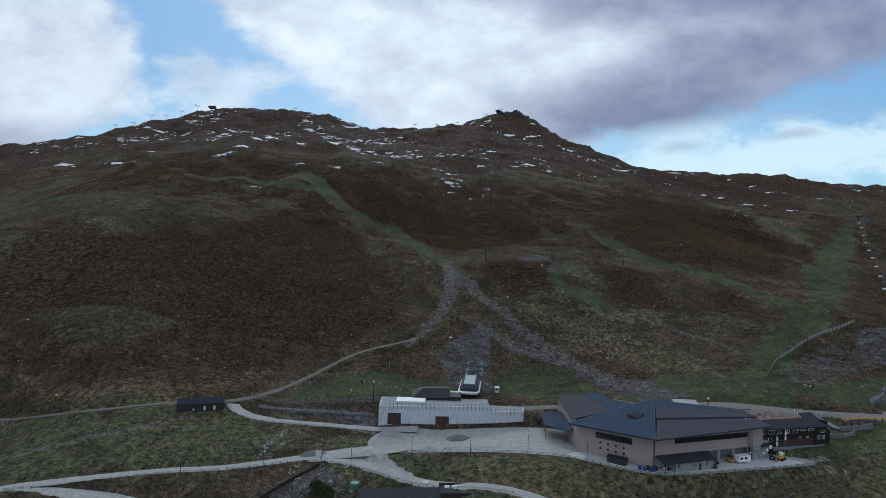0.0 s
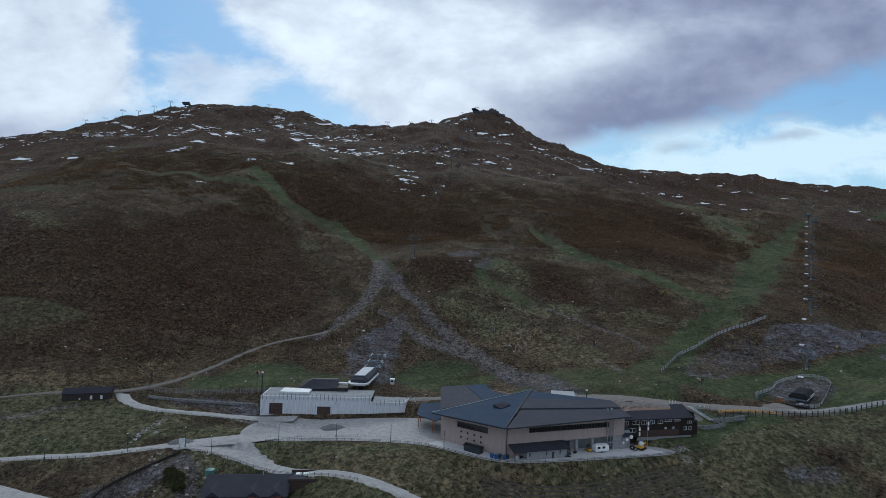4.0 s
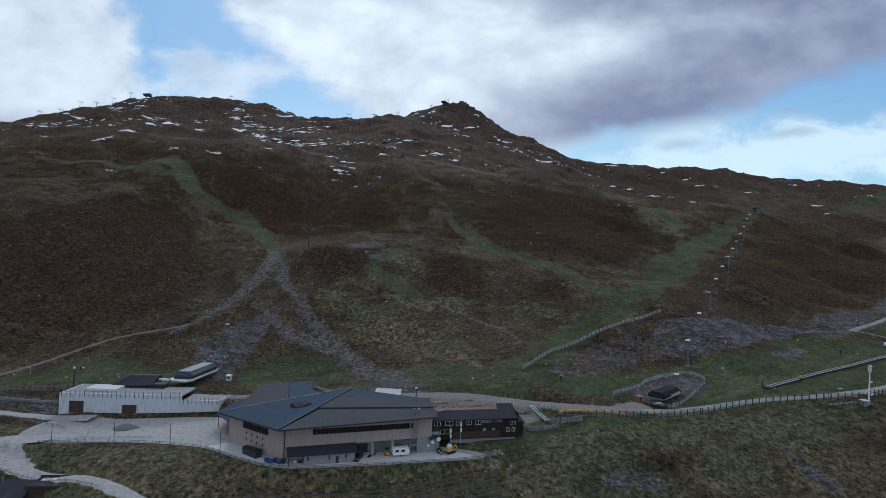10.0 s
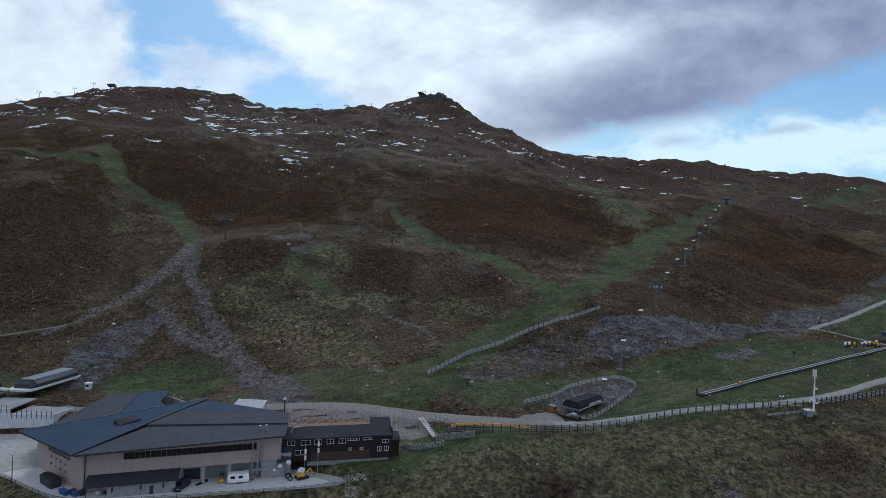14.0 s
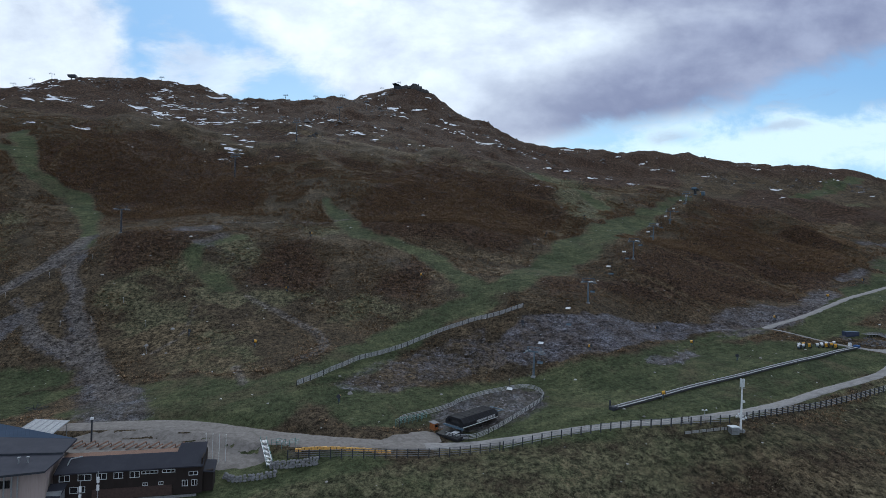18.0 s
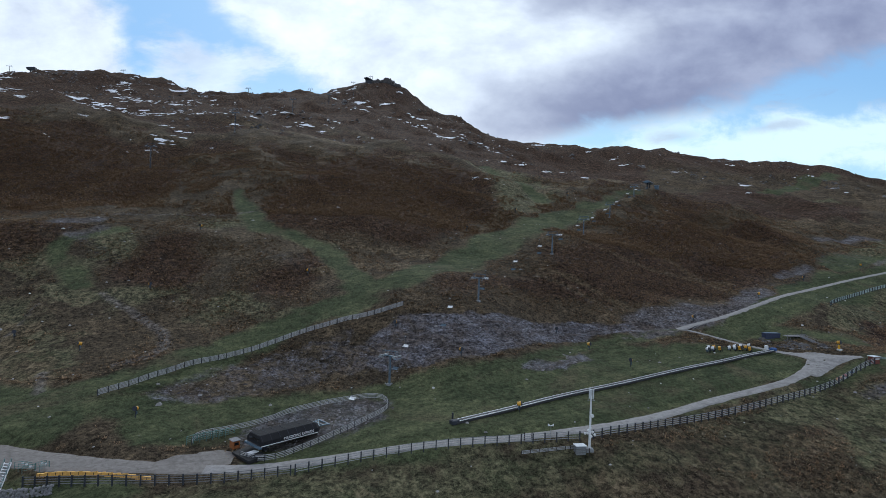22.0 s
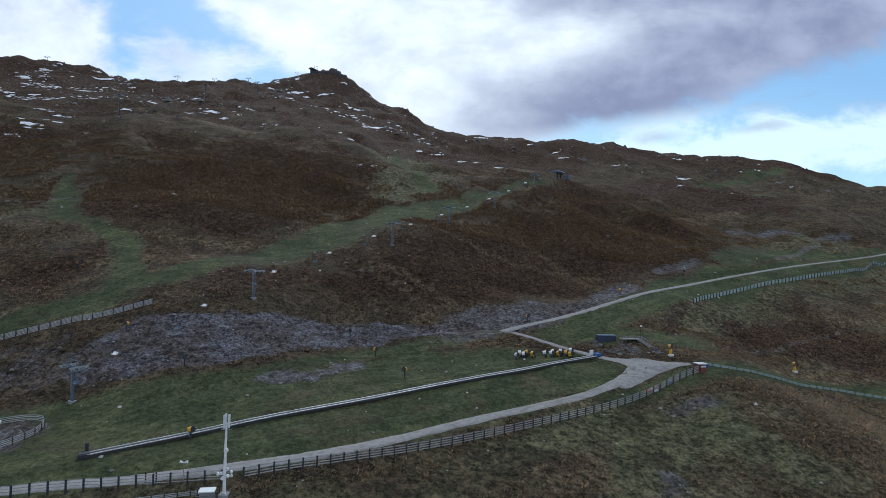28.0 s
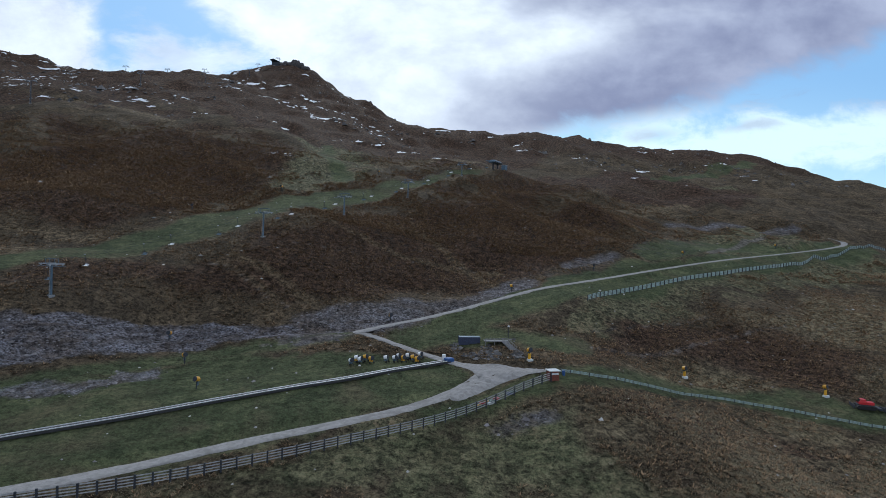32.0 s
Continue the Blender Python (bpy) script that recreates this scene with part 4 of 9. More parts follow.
    for ring in ROCK:
        cover[:, 3] = np.maximum(cover[:, 3], fade(rim(x, y, ring), -2, 2))
    me.attributes.new("cover", "FLOAT_COLOR", "POINT").data.foreach_set("color", cover.ravel())
    me.attributes.new("zone", "FLOAT_COLOR", "POINT").data.foreach_set("color", zone.ravel())
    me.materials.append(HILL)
    LAND.update(xs=xs, ys=ys, z=z.reshape(ny, nx), zone=zone.reshape(ny, nx, 4), cover=cover.reshape(ny, nx, 4))
    return tagged(new("ground", me), "brown tussock mountainside with green ski runs and grey scree", "ground", kind="structure")


ground = ground_sheet()


def mesh_of(name, verts, faces, mats, smooth=False, slots=None):
    me = bpy.data.meshes.new(name)
    me.from_pydata([tuple(v) for v in verts], [], faces)
    for m in mats if isinstance(mats, (list, tuple)) else [mats]:
        me.materials.append(m)
    if smooth or slots is not None:
        for k, p in enumerate(me.polygons):
            p.use_smooth = smooth
            if slots is not None:
                p.material_index = slots[k]
    me.update()
    return me


def road_strip(name, line, mat, label):
    """A gravel road laid on its bench, crowned, with ragged edges that dip into the ground."""
    p = along(line[:, :2], 2.0)
    n = len(p)
    w = np.interp(np.linspace(0, 1, n), np.linspace(0, 1, len(line)), line[:, 2]) / 2
    z = np.interp(np.linspace(0, 1, n), np.linspace(0, 1, len(line)), line[:, 3])
    t = np.gradient(p, axis=0)
    side = np.stack([t[:, 1], -t[:, 0]], -1) / (np.linalg.norm(t, axis=1)[:, None] + 1e-9)
    verts, faces = [], []
    lift = 0.10 + 0.012 * (sum(map(ord, name)) % 7)
    for k in range(n):
        for c, (off, up) in enumerate(((-1.10, -0.35), (-0.95, 0.0), (-0.4, 0.05), (0.4, 0.05), (0.95, 0.0), (1.12, -0.30))):
            rag = 0.35 * float(grain(p[k, 0] * 1.0 + 31 * c, p[k, 1], 3.0, 11)) if c in (0, 1, 4, 5) else 0
            q = p[k] + side[k] * (off * w[k] + rag)
            verts.append((q[0], q[1], z[k] + lift + up))
    verts = np.array(verts)
    verts[:, 2] -= 0.6 * fade(rim(verts[:, 0], verts[:, 1], YARD_EDGE), 0.6, 2.0)
    for k in range(n - 1):
        for c in range(5):
            a = k * 6 + c
            faces.append((a, a + 1, a + 7, a + 6))
    return tagged(new(name, mesh_of(name, verts, faces, mat, True)), label, "road", kind="structure")


for name, line in LINES.items():
    kind = {"road_upper": DIRT, "road_terrace": WORN_GRAVEL, "road_lower": YARD_GRAVEL, "road_down": YARD_GRAVEL, "road_loop": YARD_GRAVEL, "road_branch": YARD_GRAVEL}.get(name, GRAVEL)
    label = "brown dirt track on the mountainside" if kind is DIRT else "pale grey gravel service road on the mountainside"
    if name in ("road_cut", "road_hut"):
        continue
    if name == "road_upper":
        line = line[: int(len(line) * 0.86)]
    if name == "road_main":
        cut = int((line[:, 0] < 200).sum())
        road_strip("road", line[: cut + 1], WORN_GRAVEL, "worn brown-grey gravel road past the lodge")
        line = line[cut:]
    road_strip("road", line, kind, label)


def pavement_sheet(name, poly, lift, mat, label, cell=3.0):
    """A level sheet over the yard inside a polygon, its rim turned down."""
    bm = bmesh.new()
    ring = along([*poly, poly[0]], cell)[:-1]
    vs = [bm.verts.new((x, y, 0)) for x, y in ring]
    bm.faces.new(vs)
    bmesh.ops.triangulate(bm, faces=bm.faces[:])
    bmesh.ops.subdivide_edges(bm, edges=[e for e in bm.edges if e.calc_length() > 8], cuts=3, use_grid_fill=True)
    bmesh.ops.triangulate(bm, faces=bm.faces[:])
    for v in bm.verts:
        v.co.z = float(yard_level(v.co.x, v.co.y)) + lift
    edge = [e for e in bm.edges if e.is_boundary]
    down = bmesh.ops.extrude_edge_only(bm, edges=edge)["geom"]
    for v in down:
        if isinstance(v, bmesh.types.BMVert):
            v.co.z -= 0.6
    bmesh.ops.recalc_face_normals(bm, faces=bm.faces[:])
    me = bpy.data.meshes.new(name)
    bm.to_mesh(me)
    bm.free()
    me.materials.append(mat)
    return tagged(new(name, me), label, "yard", kind="structure")


pavement_sheet("pavement", YARD_EDGE, 0.12, YARD_GRAVEL, "grey gravel forecourt in front of the lodge")
pavement_sheet("pavement", [(45, 196.5), (57, 189.5), (70, 184), (84, 186), (104, 192), (128, 198.5), (134, 202), (114, 206), (76, 192), (52, 203)], 0.17, CONCRETE_APRON, "pale concrete apron along the lodge")


def gravel_patch(name, poly, lift, mat, label, rag=0.9):
    """A thin draped sheet of gravel where roads meet."""
    bm = bmesh.new()
    ring = along([*poly, poly[0]], 1.0)[:-1]
    ring = ring + np.stack([rag * grain(ring[:, 0], ring[:, 1], 2.6, 81), rag * grain(ring[:, 0], ring[:, 1], 2.6, 82)], -1)
    bm.faces.new([bm.verts.new((x, y, 0)) for x, y in ring])
    bmesh.ops.triangulate(bm, faces=bm.faces[:])
    for _ in range(3):
        bmesh.ops.subdivide_edges(bm, edges=[e for e in bm.edges if e.calc_length() > 2.5], cuts=1)
        bmesh.ops.triangulate(bm, faces=bm.faces[:])
    rims = [v.is_boundary for v in bm.verts]
    z = height(np.array([v.co.x for v in bm.verts]), np.array([v.co.y for v in bm.verts]))
    for v, h, out in zip(bm.verts, z, rims):
        v.co.z = float(h) + (0.02 if out else lift)
    bmesh.ops.recalc_face_normals(bm, faces=bm.faces[:])
    for f in bm.faces:
        f.smooth = True
    me = bpy.data.meshes.new(name)
    bm.to_mesh(me)
    bm.free()
    me.materials.append(mat)
    return tagged(new(name, me), label, "road", kind="structure")


gravel_patch("road", [(398, 333), (403, 331.5), (410, 327), (420, 321), (424.2, 319), (424.2, 316), (417, 314.8), (410.5, 312.5), (404, 308.5), (398, 304.5), (394.5, 306.5), (400.5, 311), (404.5, 315.7), (405, 320.2), (402.5, 325.3), (397, 331)], 0.45, GRAVEL, "pale gravel fork of the service roads", 0.25)
gravel_patch("road", [(188, 240), (194, 245), (199, 248.5), (203, 249), (206, 245.5), (205, 240.5), (196, 236), (188, 236)], 0.14, WORN_GRAVEL, "worn gravel spur to the chairlift terminal")
gravel_patch("road", [(-46, 197), (-37, 201), (-28, 207), (-22, 208), (-18, 204.5), (-18.5, 200.5), (-11, 196.5), (-4, 191), (-8, 187.5), (-22, 191), (-31, 193.5), (-43, 194.5)], 0.28, YARD_GRAVEL, "pale gravel where the lower roads meet")
gravel_patch("road", [(98, 238), (104, 228), (118, 225), (146, 224), (156, 226), (160, 231), (154, 238), (130, 243), (108, 243)], 0.16, WORN_GRAVEL, "worn gravel terrace behind the annex")
# ---- building blocks ----


class Bag:
    """Collects the faces of one mesh."""

    def __init__(self):
        self.v, self.f = [], []

    def add(self, verts, faces):
        n = len(self.v)
        self.v += [tuple(map(float, p)) for p in verts]
        self.f += [tuple(n + i for i in f) for f in faces]
        return self

    def box(self, x, y, z, sx, sy, sz, turn=0.0, chamfer=0.0):
        """A box, its middle at x, y and its underside at z; chamfer takes its upper edges off."""
        c, s = math.cos(radians(turn)), math.sin(radians(turn))

        def ring(hx, hy, h):
            return [(x + a * c - b * s, y + a * s + b * c, h) for a, b in ((-hx, -hy), (hx, -hy), (hx, hy), (-hx, hy))]

        rings = [ring(sx / 2, sy / 2, z), ring(sx / 2, sy / 2, z + sz - chamfer)]
        if chamfer:
            rings.append(ring(sx / 2 - chamfer, sy / 2 - chamfer, z + sz))
        return self.loft(rings)

    def loft(self, rings):
        n = len(rings[0])
        verts = [p for r in rings for p in r]
        faces = [tuple(range(n))[::-1], tuple(range((len(rings) - 1) * n, len(rings) * n))]
        for k in range(len(rings) - 1):
            faces += [(k * n + i, k * n + (i + 1) % n, (k + 1) * n + (i + 1) % n, (k + 1) * n + i) for i in range(n)]
        return self.add(verts, faces)

    def tube(self, p, q, r, n=8, r2=None):
        p, q = Vector(p), Vector(q)
        d = (q - p).normalized()
        a = d.orthogonal().normalized()
        b = d.cross(a)
        r2 = r if r2 is None else r2
        return self.loft([[tuple(c + rr * (math.cos(k * math.tau / n) * a + math.sin(k * math.tau / n) * b)) for k in range(n)] for c, rr in ((p, r), (q, r2))])

    def beam(self, p, q, w, h):
        """A bar from p to q, w wide level and h high."""
        p, q = Vector(p), Vector(q)
        d = (q - p).normalized()
        side = d.cross(Vector((0, 0, 1)))
        side = Vector((1, 0, 0)) if side.length < 1e-4 else side.normalized()
        up = side.cross(d)
        return self.loft([[tuple(c + a * side * w / 2 + b * up * h / 2) for a, b in ((-1, -1), (1, -1), (1, 1), (-1, 1))] for c in (p, q)])

    def plate(self, ring, thick):
        """A flat or folded sheet given by its upper rim, thick metres deep downwards."""
        return self.loft([[(x, y, z - thick) for x, y, z in ring], [tuple(p) for p in ring]])

    def ball(self, x, y, z, rx, ry, rz, n=8, m=5, rough=0.0, seed=0):
        rings = []
        rnd = random.Random(seed)
        for j in range(1, m):
            a = math.pi * j / m
            rings.append([(x + rx * math.sin(a) * math.cos(k * math.tau / n) * (1 + rough * rnd.uniform(-1, 1)), y + ry * math.sin(a) * math.sin(k * math.tau / n) * (1 + rough * rnd.uniform(-1, 1)),
                           z - rz * math.cos(a) * (1 + rough * rnd.uniform(-1, 1))) for k in range(n)])
        return self.loft(rings)

    def mesh(self, name, mat, shift=None):
        vs = self.v if shift is None else [tuple(shift @ Vector(p)) for p in self.v]
        return mesh_of(name, vs, self.f, mat)


def thing(name, x, y, z=None, turn=0.0, label="", category="", group=""):
    """An Empty at a thing's base, on the ground unless z is given."""
    ob = new(name)
    ob.empty_display_size = 0.3
    ob.matrix_basis = pose(x, y, float(height(x, y)) if z is None else z, 0, 0, turn)
    return tagged(ob, label, category, group)


def part(name, bag, mat, parent, label="", world=False):
    """Links a bag as one mesh under a thing or part; world: its points are places in the world, not in the thing."""
    m = None
    if world:
        m, up = parent.matrix_basis, parent.parent
        while up:
            m, up = up.matrix_basis @ m, up.parent
        m = m.inverted()
    ob = new(name, bag.mesh(name, mat, m))
    ob.parent = parent
    return tagged(ob, label)


def ground_at(x, y):
    return float(height(np.array([x]), np.array([y]))[0])


def drape(points, step):
    """Posts' places along a line at even steps: x, y, ground."""
    p = along(points, step)
    z = height(p[:, 0], p[:, 1])
    return [(float(a), float(b), float(c)) for (a, b), c in zip(p[:, :2], z)]


def post_and_rail(name, points, step, tall, rails, mat_post, mat_rail, label, group="", post_w=0.16, rail_h=0.18, span=1, cap=0.15, gap=0.0, behind=False):
    """A fence: posts set in the ground, boards nailed from post to post."""
    spots = drape(points, step)
    f = thing(name, spots[0][0], spots[0][1], spots[0][2], 0, label, "fence", group)
    post = Bag().box(0, 0, -0.5, post_w, post_w, tall + 0.5 + cap).mesh("post", mat_post)
    o = Vector(spots[0])
    for x, y, z in spots:
        p = new("post", post)
        p.parent, p.location = f, Vector((x, y, z)) - o
    for k in range(0, len(spots) - 1, span):
        a, b = Vector(spots[k]), Vector(spots[min(k + span, len(spots) - 1)])
        side = (b - a).cross(Vector((0, 0, 1))).normalized() * (post_w / 2 + 0.02)
        side = -side if behind else side
        a, b = a.lerp(b, gap), b.lerp(a, gap)
        for r in rails:
            bag = Bag().beam(a + side + Vector((0, 0, r * tall)), b + side + Vector((0, 0, r * tall)), 0.04, rail_h)
            part("rail", bag, mat_rail, f, world=True)
    return f


def wall_with_holes(parent, name, p0, p1, z0, z1, thick, holes, mat, label=""):
    """A wall from p0 to p1, seen side to its right, with holes (from, to, bottom, top) in metres along it."""
    p0, p1 = Vector((*p0, 0)), Vector((*p1, 0))
    run = (p1 - p0).length
    d = (p1 - p0) / run
    inn = Vector((-d.y, d.x, 0))
    xs = sorted({0.0, run, *[h[0] for h in holes], *[h[1] for h in holes]})
    zs = sorted({z0, z1, *[h[2] for h in holes], *[h[3] for h in holes]})
    nx, nz = len(xs), len(zs)

    def solid(i, j):
        if not (0 <= i < nx - 1 and 0 <= j < nz - 1):
            return False
        cx, cz = (xs[i] + xs[i + 1]) / 2, (zs[j] + zs[j + 1]) / 2
        return not any(h[0] < cx < h[1] and h[2] < cz < h[3] for h in holes)

    verts = [(*(p0 + d * x + inn * w).xy, z) for w in (0.0, thick) for x in xs for z in zs]

    def v(i, j, back):
        return back * nx * nz + i * nz + j

    faces = []
    for i in range(nx - 1):
        for j in range(nz - 1):
            if not solid(i, j):
                continue
            ring = ((i, j), (i + 1, j), (i + 1, j + 1), (i, j + 1))
            faces += [tuple(v(*q, 0) for q in ring), tuple(v(*q, 1) for q in ring[::-1])]
            for k, (ni, nj) in enumerate(((i, j - 1), (i + 1, j), (i, j + 1), (i - 1, j))):
                if not solid(ni, nj):
                    a, b = ring[k], ring[(k + 1) % 4]
                    faces.append((v(*b, 0), v(*a, 0), v(*a, 1), v(*b, 1)))
    used = {n: k for k, n in enumerate(sorted({n for f in faces for n in f}))}
    bag = Bag().add([verts[n] for n in used], [tuple(used[n] for n in f) for f in faces])
    return part(name, bag, mat, parent, label, True)


def window_in(parent, p0, p1, s0, s1, z0, z1, bays, frame_mat, deep=0.12, bar=0.09, z0b=None, rows=1):
    """A window set in a wall's hole: frame, bars and a pane for each bay. z0b: the sill's height at the far end."""
    p0, p1 = Vector((*p0, 0)), Vector((*p1, 0))
    d = (p1 - p0).normalized()
    inn = Vector((-d.y, d.x, 0))
    z0b = z0 if z0b is None else z0b

    def at(s, z, depth=deep):
        q = p0 + d * s + inn * depth
        return (q.x, q.y, z)

    def sill(s):
        return z0 + (z0b - z0) * (s - s0) / (s1 - s0)

    holder = new("window")
    holder.parent = parent
    q = at(s0, z0)
    m, up = parent.matrix_basis, parent.parent
    while up:
        m, up = up.matrix_basis @ m, up.parent
    holder.matrix_basis = m.inverted() @ Matrix.Translation(q)
    fr = Bag()
    fr.beam(at(s0, z0 + bar / 2), at(s1, z0b + bar / 2), 0.1, bar).beam(at(s0, z1 - bar / 2), at(s1, z1 - bar / 2), 0.1, bar)
    for k in range(bays + 1):
        s = s0 + (s1 - s0) * k / bays
        s = min(max(s, s0 + bar / 2), s1 - bar / 2)
        a, b = at(s, sill(s)), at(s, z1)
        fr.box(a[0], a[1], a[2], bar, bar, b[2] - a[2], math.degrees(math.atan2(d.y, d.x)))
    part("frame", fr, frame_mat, holder, world=True)
    for k in range(bays):
        a, b = s0 + (s1 - s0) * (k + 0.06) / bays, s0 + (s1 - s0) * (k + 0.94) / bays
        ring = [at(a, sill(a), deep + 0.03), at(b, sill(b), deep + 0.03), at(b, z1, deep + 0.03), at(a, z1, deep + 0.03)]
        back = [(x + inn.x * 0.03, y + inn.y * 0.03, z) for x, y, z in ring]
        part("pane", Bag().loft([ring, back]), GLASS, holder, world=True)
    return holder
# ---- the lodge and its annex ----


def lodge():
    t = thing("lodge", 60, 200, -1.5, 0, "tan concrete ski lodge with sweeping blue-grey metal roofs", "building")
    W, F, E, N = (49.8, 202.3), (71.6, 187.6), (117.2, 203.2), (50.2, 236.0)
    low = -3.2
    # west wall: a window band over two rows of small square holes
    band_w = (7.0, 19.5, 4.9, 7.0)
    small = [(8.4 + 2.7 * k, 9.1 + 2.7 * k, z - 0.10 * k, z + 0.7 - 0.10 * k) for k in range(4) for z in (3.2, 1.3)]
    wall_with_holes(t, "wall", W, F, low, 8.7, 0.5, [band_w, *small], CONC_PINK)
    window_in(t, W, F, *band_w, 11, FRAME_D)
    for s in small:
        window_in(t, W, F, *s, 1, FRAME_D, bar=0.06)
    # south wall: long tapering window, open loading bays underneath on the east
    run = math.dist(F, E)
    bays = [(22.8, 27.6), (28.6, 34.2), (35.2, 43.0)]
    holes = [(9.0, 41.6, 5.95, 7.75)] + [(a, b, low, 2.5) for a, b in bays]
    wall_with_holes(t, "wall", F, E, low, 8.9, 0.5, holes, CONC_PINK)
    window_in(t, F, E, 9.0, 41.6, 5.95, 7.75, 26, FRAME_D)
    d = (Vector((*E, 0)) - Vector((*F, 0))).normalized()
    inn = Vector((-d.y, d.x, 0))

    def at(s, depth, z):
        q = Vector((*F, 0)) + d * s + inn * depth
        return Vector((q.x, q.y, z))

    # recessed bays: back wall, doors, small high windows, piers
    part("bay_wall", Bag().loft([[tuple(at(s, w, z)) for s, w in ((22.4, 3.2), (47.5, 3.2), (47.5, 3.5), (22.4, 3.5))] for z in (low, 2.6)]), CONC_GREY, t, "grey blockwork wall inside the loading bays", True)
    part("bay_ceiling", Bag().loft([[tuple(at(s, w, z)) for s, w in ((22.4, 0.5), (47.5, 0.5), (47.5, 3.2), (22.4, 3.2))] for z in (2.45, 2.6)]), CONC_GREY, t, world=True)
    for s in (28.1, 34.7):
        part("pier", Bag().loft([[tuple(at(s + a, w, z)) for a, w in ((-0.4, -0.25), (0.4, -0.25), (0.4, 0.6), (-0.4, 0.6))] for z in (low, 2.6)]), CONC_GREY, t, "square concrete pier", True)
    for s0, s1, z1, m in ((29.0, 33.6, 1.0, DOOR_GREY), (36.2, 38.4, 0.2, DOOR_GREY), (23.2, 27.2, 1.0, FRAME_D)):
        dr = new("roller_door")
        dr.parent = t
        dr.location = at(s0, 3.1, -2.4) - Vector((60, 200, -1.5))
        for k in range(7):
            za, zb = -2.4 + (z1 + 2.4) * k / 7, -2.4 + (z1 + 2.4) * (k + 0.93) / 7
            part("slat", Bag().loft([[tuple(at(s, w, z)) for s, w in ((s0, 3.1), (s1, 3.1), (s1, 3.2), (s0, 3.2))] for z in (za, zb)]), m, dr, world=True)
    for s in (30.6, 35.8, 39.8):
        window_in(t, tuple(at(s, 3.05, 0).xy), tuple(at(s + 3, 3.05, 0).xy), 0, 2.4, 1.3, 2.1, 2, FRAME_D, deep=0.02)
    # grey service block at the east end, with ducts and a door
    wall_with_holes(t, "wall", tuple(at(43.0, -0.35, 0).xy), tuple(at(run + 1.0, -0.35, 0).xy), low, 2.6, 0.5, [(2.0, 3.0, low, -0.4), (3.6, 4.4, 0.9, 1.9)], CONC_GREY, "grey rendered service wall")
    for s, z1 in ((40.6, 9.4), (42.0, 9.6), (43.1, 9.3)):
        part("flue", Bag().tube(at(s, -0.45, -1.0), at(s, -0.45, z1), 0.16, 8), STEEL, t, "galvanised vertical duct", True)
    part("downpipe", Bag().tube(at(0.5, -0.3, low), at(0.5, -0.3, 8.9), 0.14, 8), STEEL_DARK, t, world=True)
    part("duct", Bag().beam(at(40.4, -0.6, 0.6), at(44.8, -0.6, 0.6), 0.5, 0.4), STEEL, t, world=True)
    # north and east walls close the house
    wall_with_holes(t, "wall", N, (50.0, 202.6), low, 8.3, 0.4, [(4, 12, 0.6, 3.4)], CONC_PINK)
    wall_with_holes(t, "wall", (E[0], E[1]), (112.0, 217.5), low, 9.2, 0.4, [], CONC_PINK)
    wall_with_holes(t, "wall", (112.0, 217.5), (88.0, 224.0), low, 9.0, 0.4, [], CONC_PINK)
    wall_with_holes(t, "wall", (88.0, 224.0), (70.0, 238.0), low, 9.6, 0.4, [], CONC_PINK)
    wall_with_holes(t, "wall", (70.0, 238.0), N, low, 9.6, 0.4, [], CONC_PINK)
    # roofs
    A, B, C = (46.3, 199.9, 9.2), (71.1, 183.9, 9.3), (86.7, 227.1, 12.4)
    part("roof", Bag().plate([A, B, C], 0.32), ROOF_BLUE, t, "blue-grey metal roof with a pointed overhang", True)
    part("roof", Bag().plate([(71.3, 184.1, 9.15), (118.8, 200.6, 10.2), (117.6, 208.6, 10.85), (79.2, 204.0, 10.3)], 0.3), ROOF_BROWN, t, "brown-grey metal roof over the south wall", True)
    part("roof", Bag().plate([(79.0, 204.4, 10.75), (117.4, 208.8, 11.3), (116.0, 215.8, 12.0), (83.2, 216.2, 11.6)], 0.45), ROOF_BROWN, t, world=True)
    part("roof", Bag().plate([(83.2, 216.3, 11.6), (116.0, 215.9, 12.0), (113.0, 219.5, 10.8), (88.0, 226.5, 10.8), (86.5, 226.5, 12.0)], 0.3), ROOF_BLUE, t, world=True)
    part("roof", Bag().plate([(49.4, 208.0, 8.4), (66.0, 213.4, 10.7), (60.0, 237.2, 11.0), (49.8, 237.2, 10.0)], 0.3), ROOF_BROWN, t, "dark brown-grey metal roof of the west wing", True)
    part("roof", Bag().plate([(66.2, 213.5, 10.7), (76.0, 221.0, 11.4), (71.3, 227.5, 10.8), (68.5, 240.3, 11.2), (60.2, 237.2, 11.0)], 0.3), ROOF_BLUE, t, world=True)
    part("ridge_flashing", Bag().beam((46.4, 200.0, 9.3), (86.6, 227.0, 12.5), 0.26, 0.14), STEEL_BLUE, t, "blue metal flashing along the roof edge", True)
    part("ridge_flashing", Bag().beam((71.1, 184.0, 9.4), (86.7, 227.0, 12.5), 0.28, 0.16), STEEL_DARK, t, world=True)
    part("fascia", Bag().beam((46.5, 199.8, 8.95), (71.0, 184.0, 9.05), 0.12, 0.5), STEEL_DARK, t, world=True)
    part("fascia", Bag().beam((71.3, 184.0, 8.95), (118.8, 200.5, 10.0), 0.12, 0.45), STEEL_DARK, t, world=True)
    part("fascia", Bag().beam((79.0, 204.2, 10.5), (117.4, 208.7, 11.05), 0.14, 0.5), STEEL_DARK, t, world=True)
    # dormer on the blue roof
    dm = Bag().plate([(69.0, 205.2, 11.6), (71.8, 203.2, 10.6), (75.6, 207.2, 11.4), (73.0, 209.0, 11.9)], 1.2)
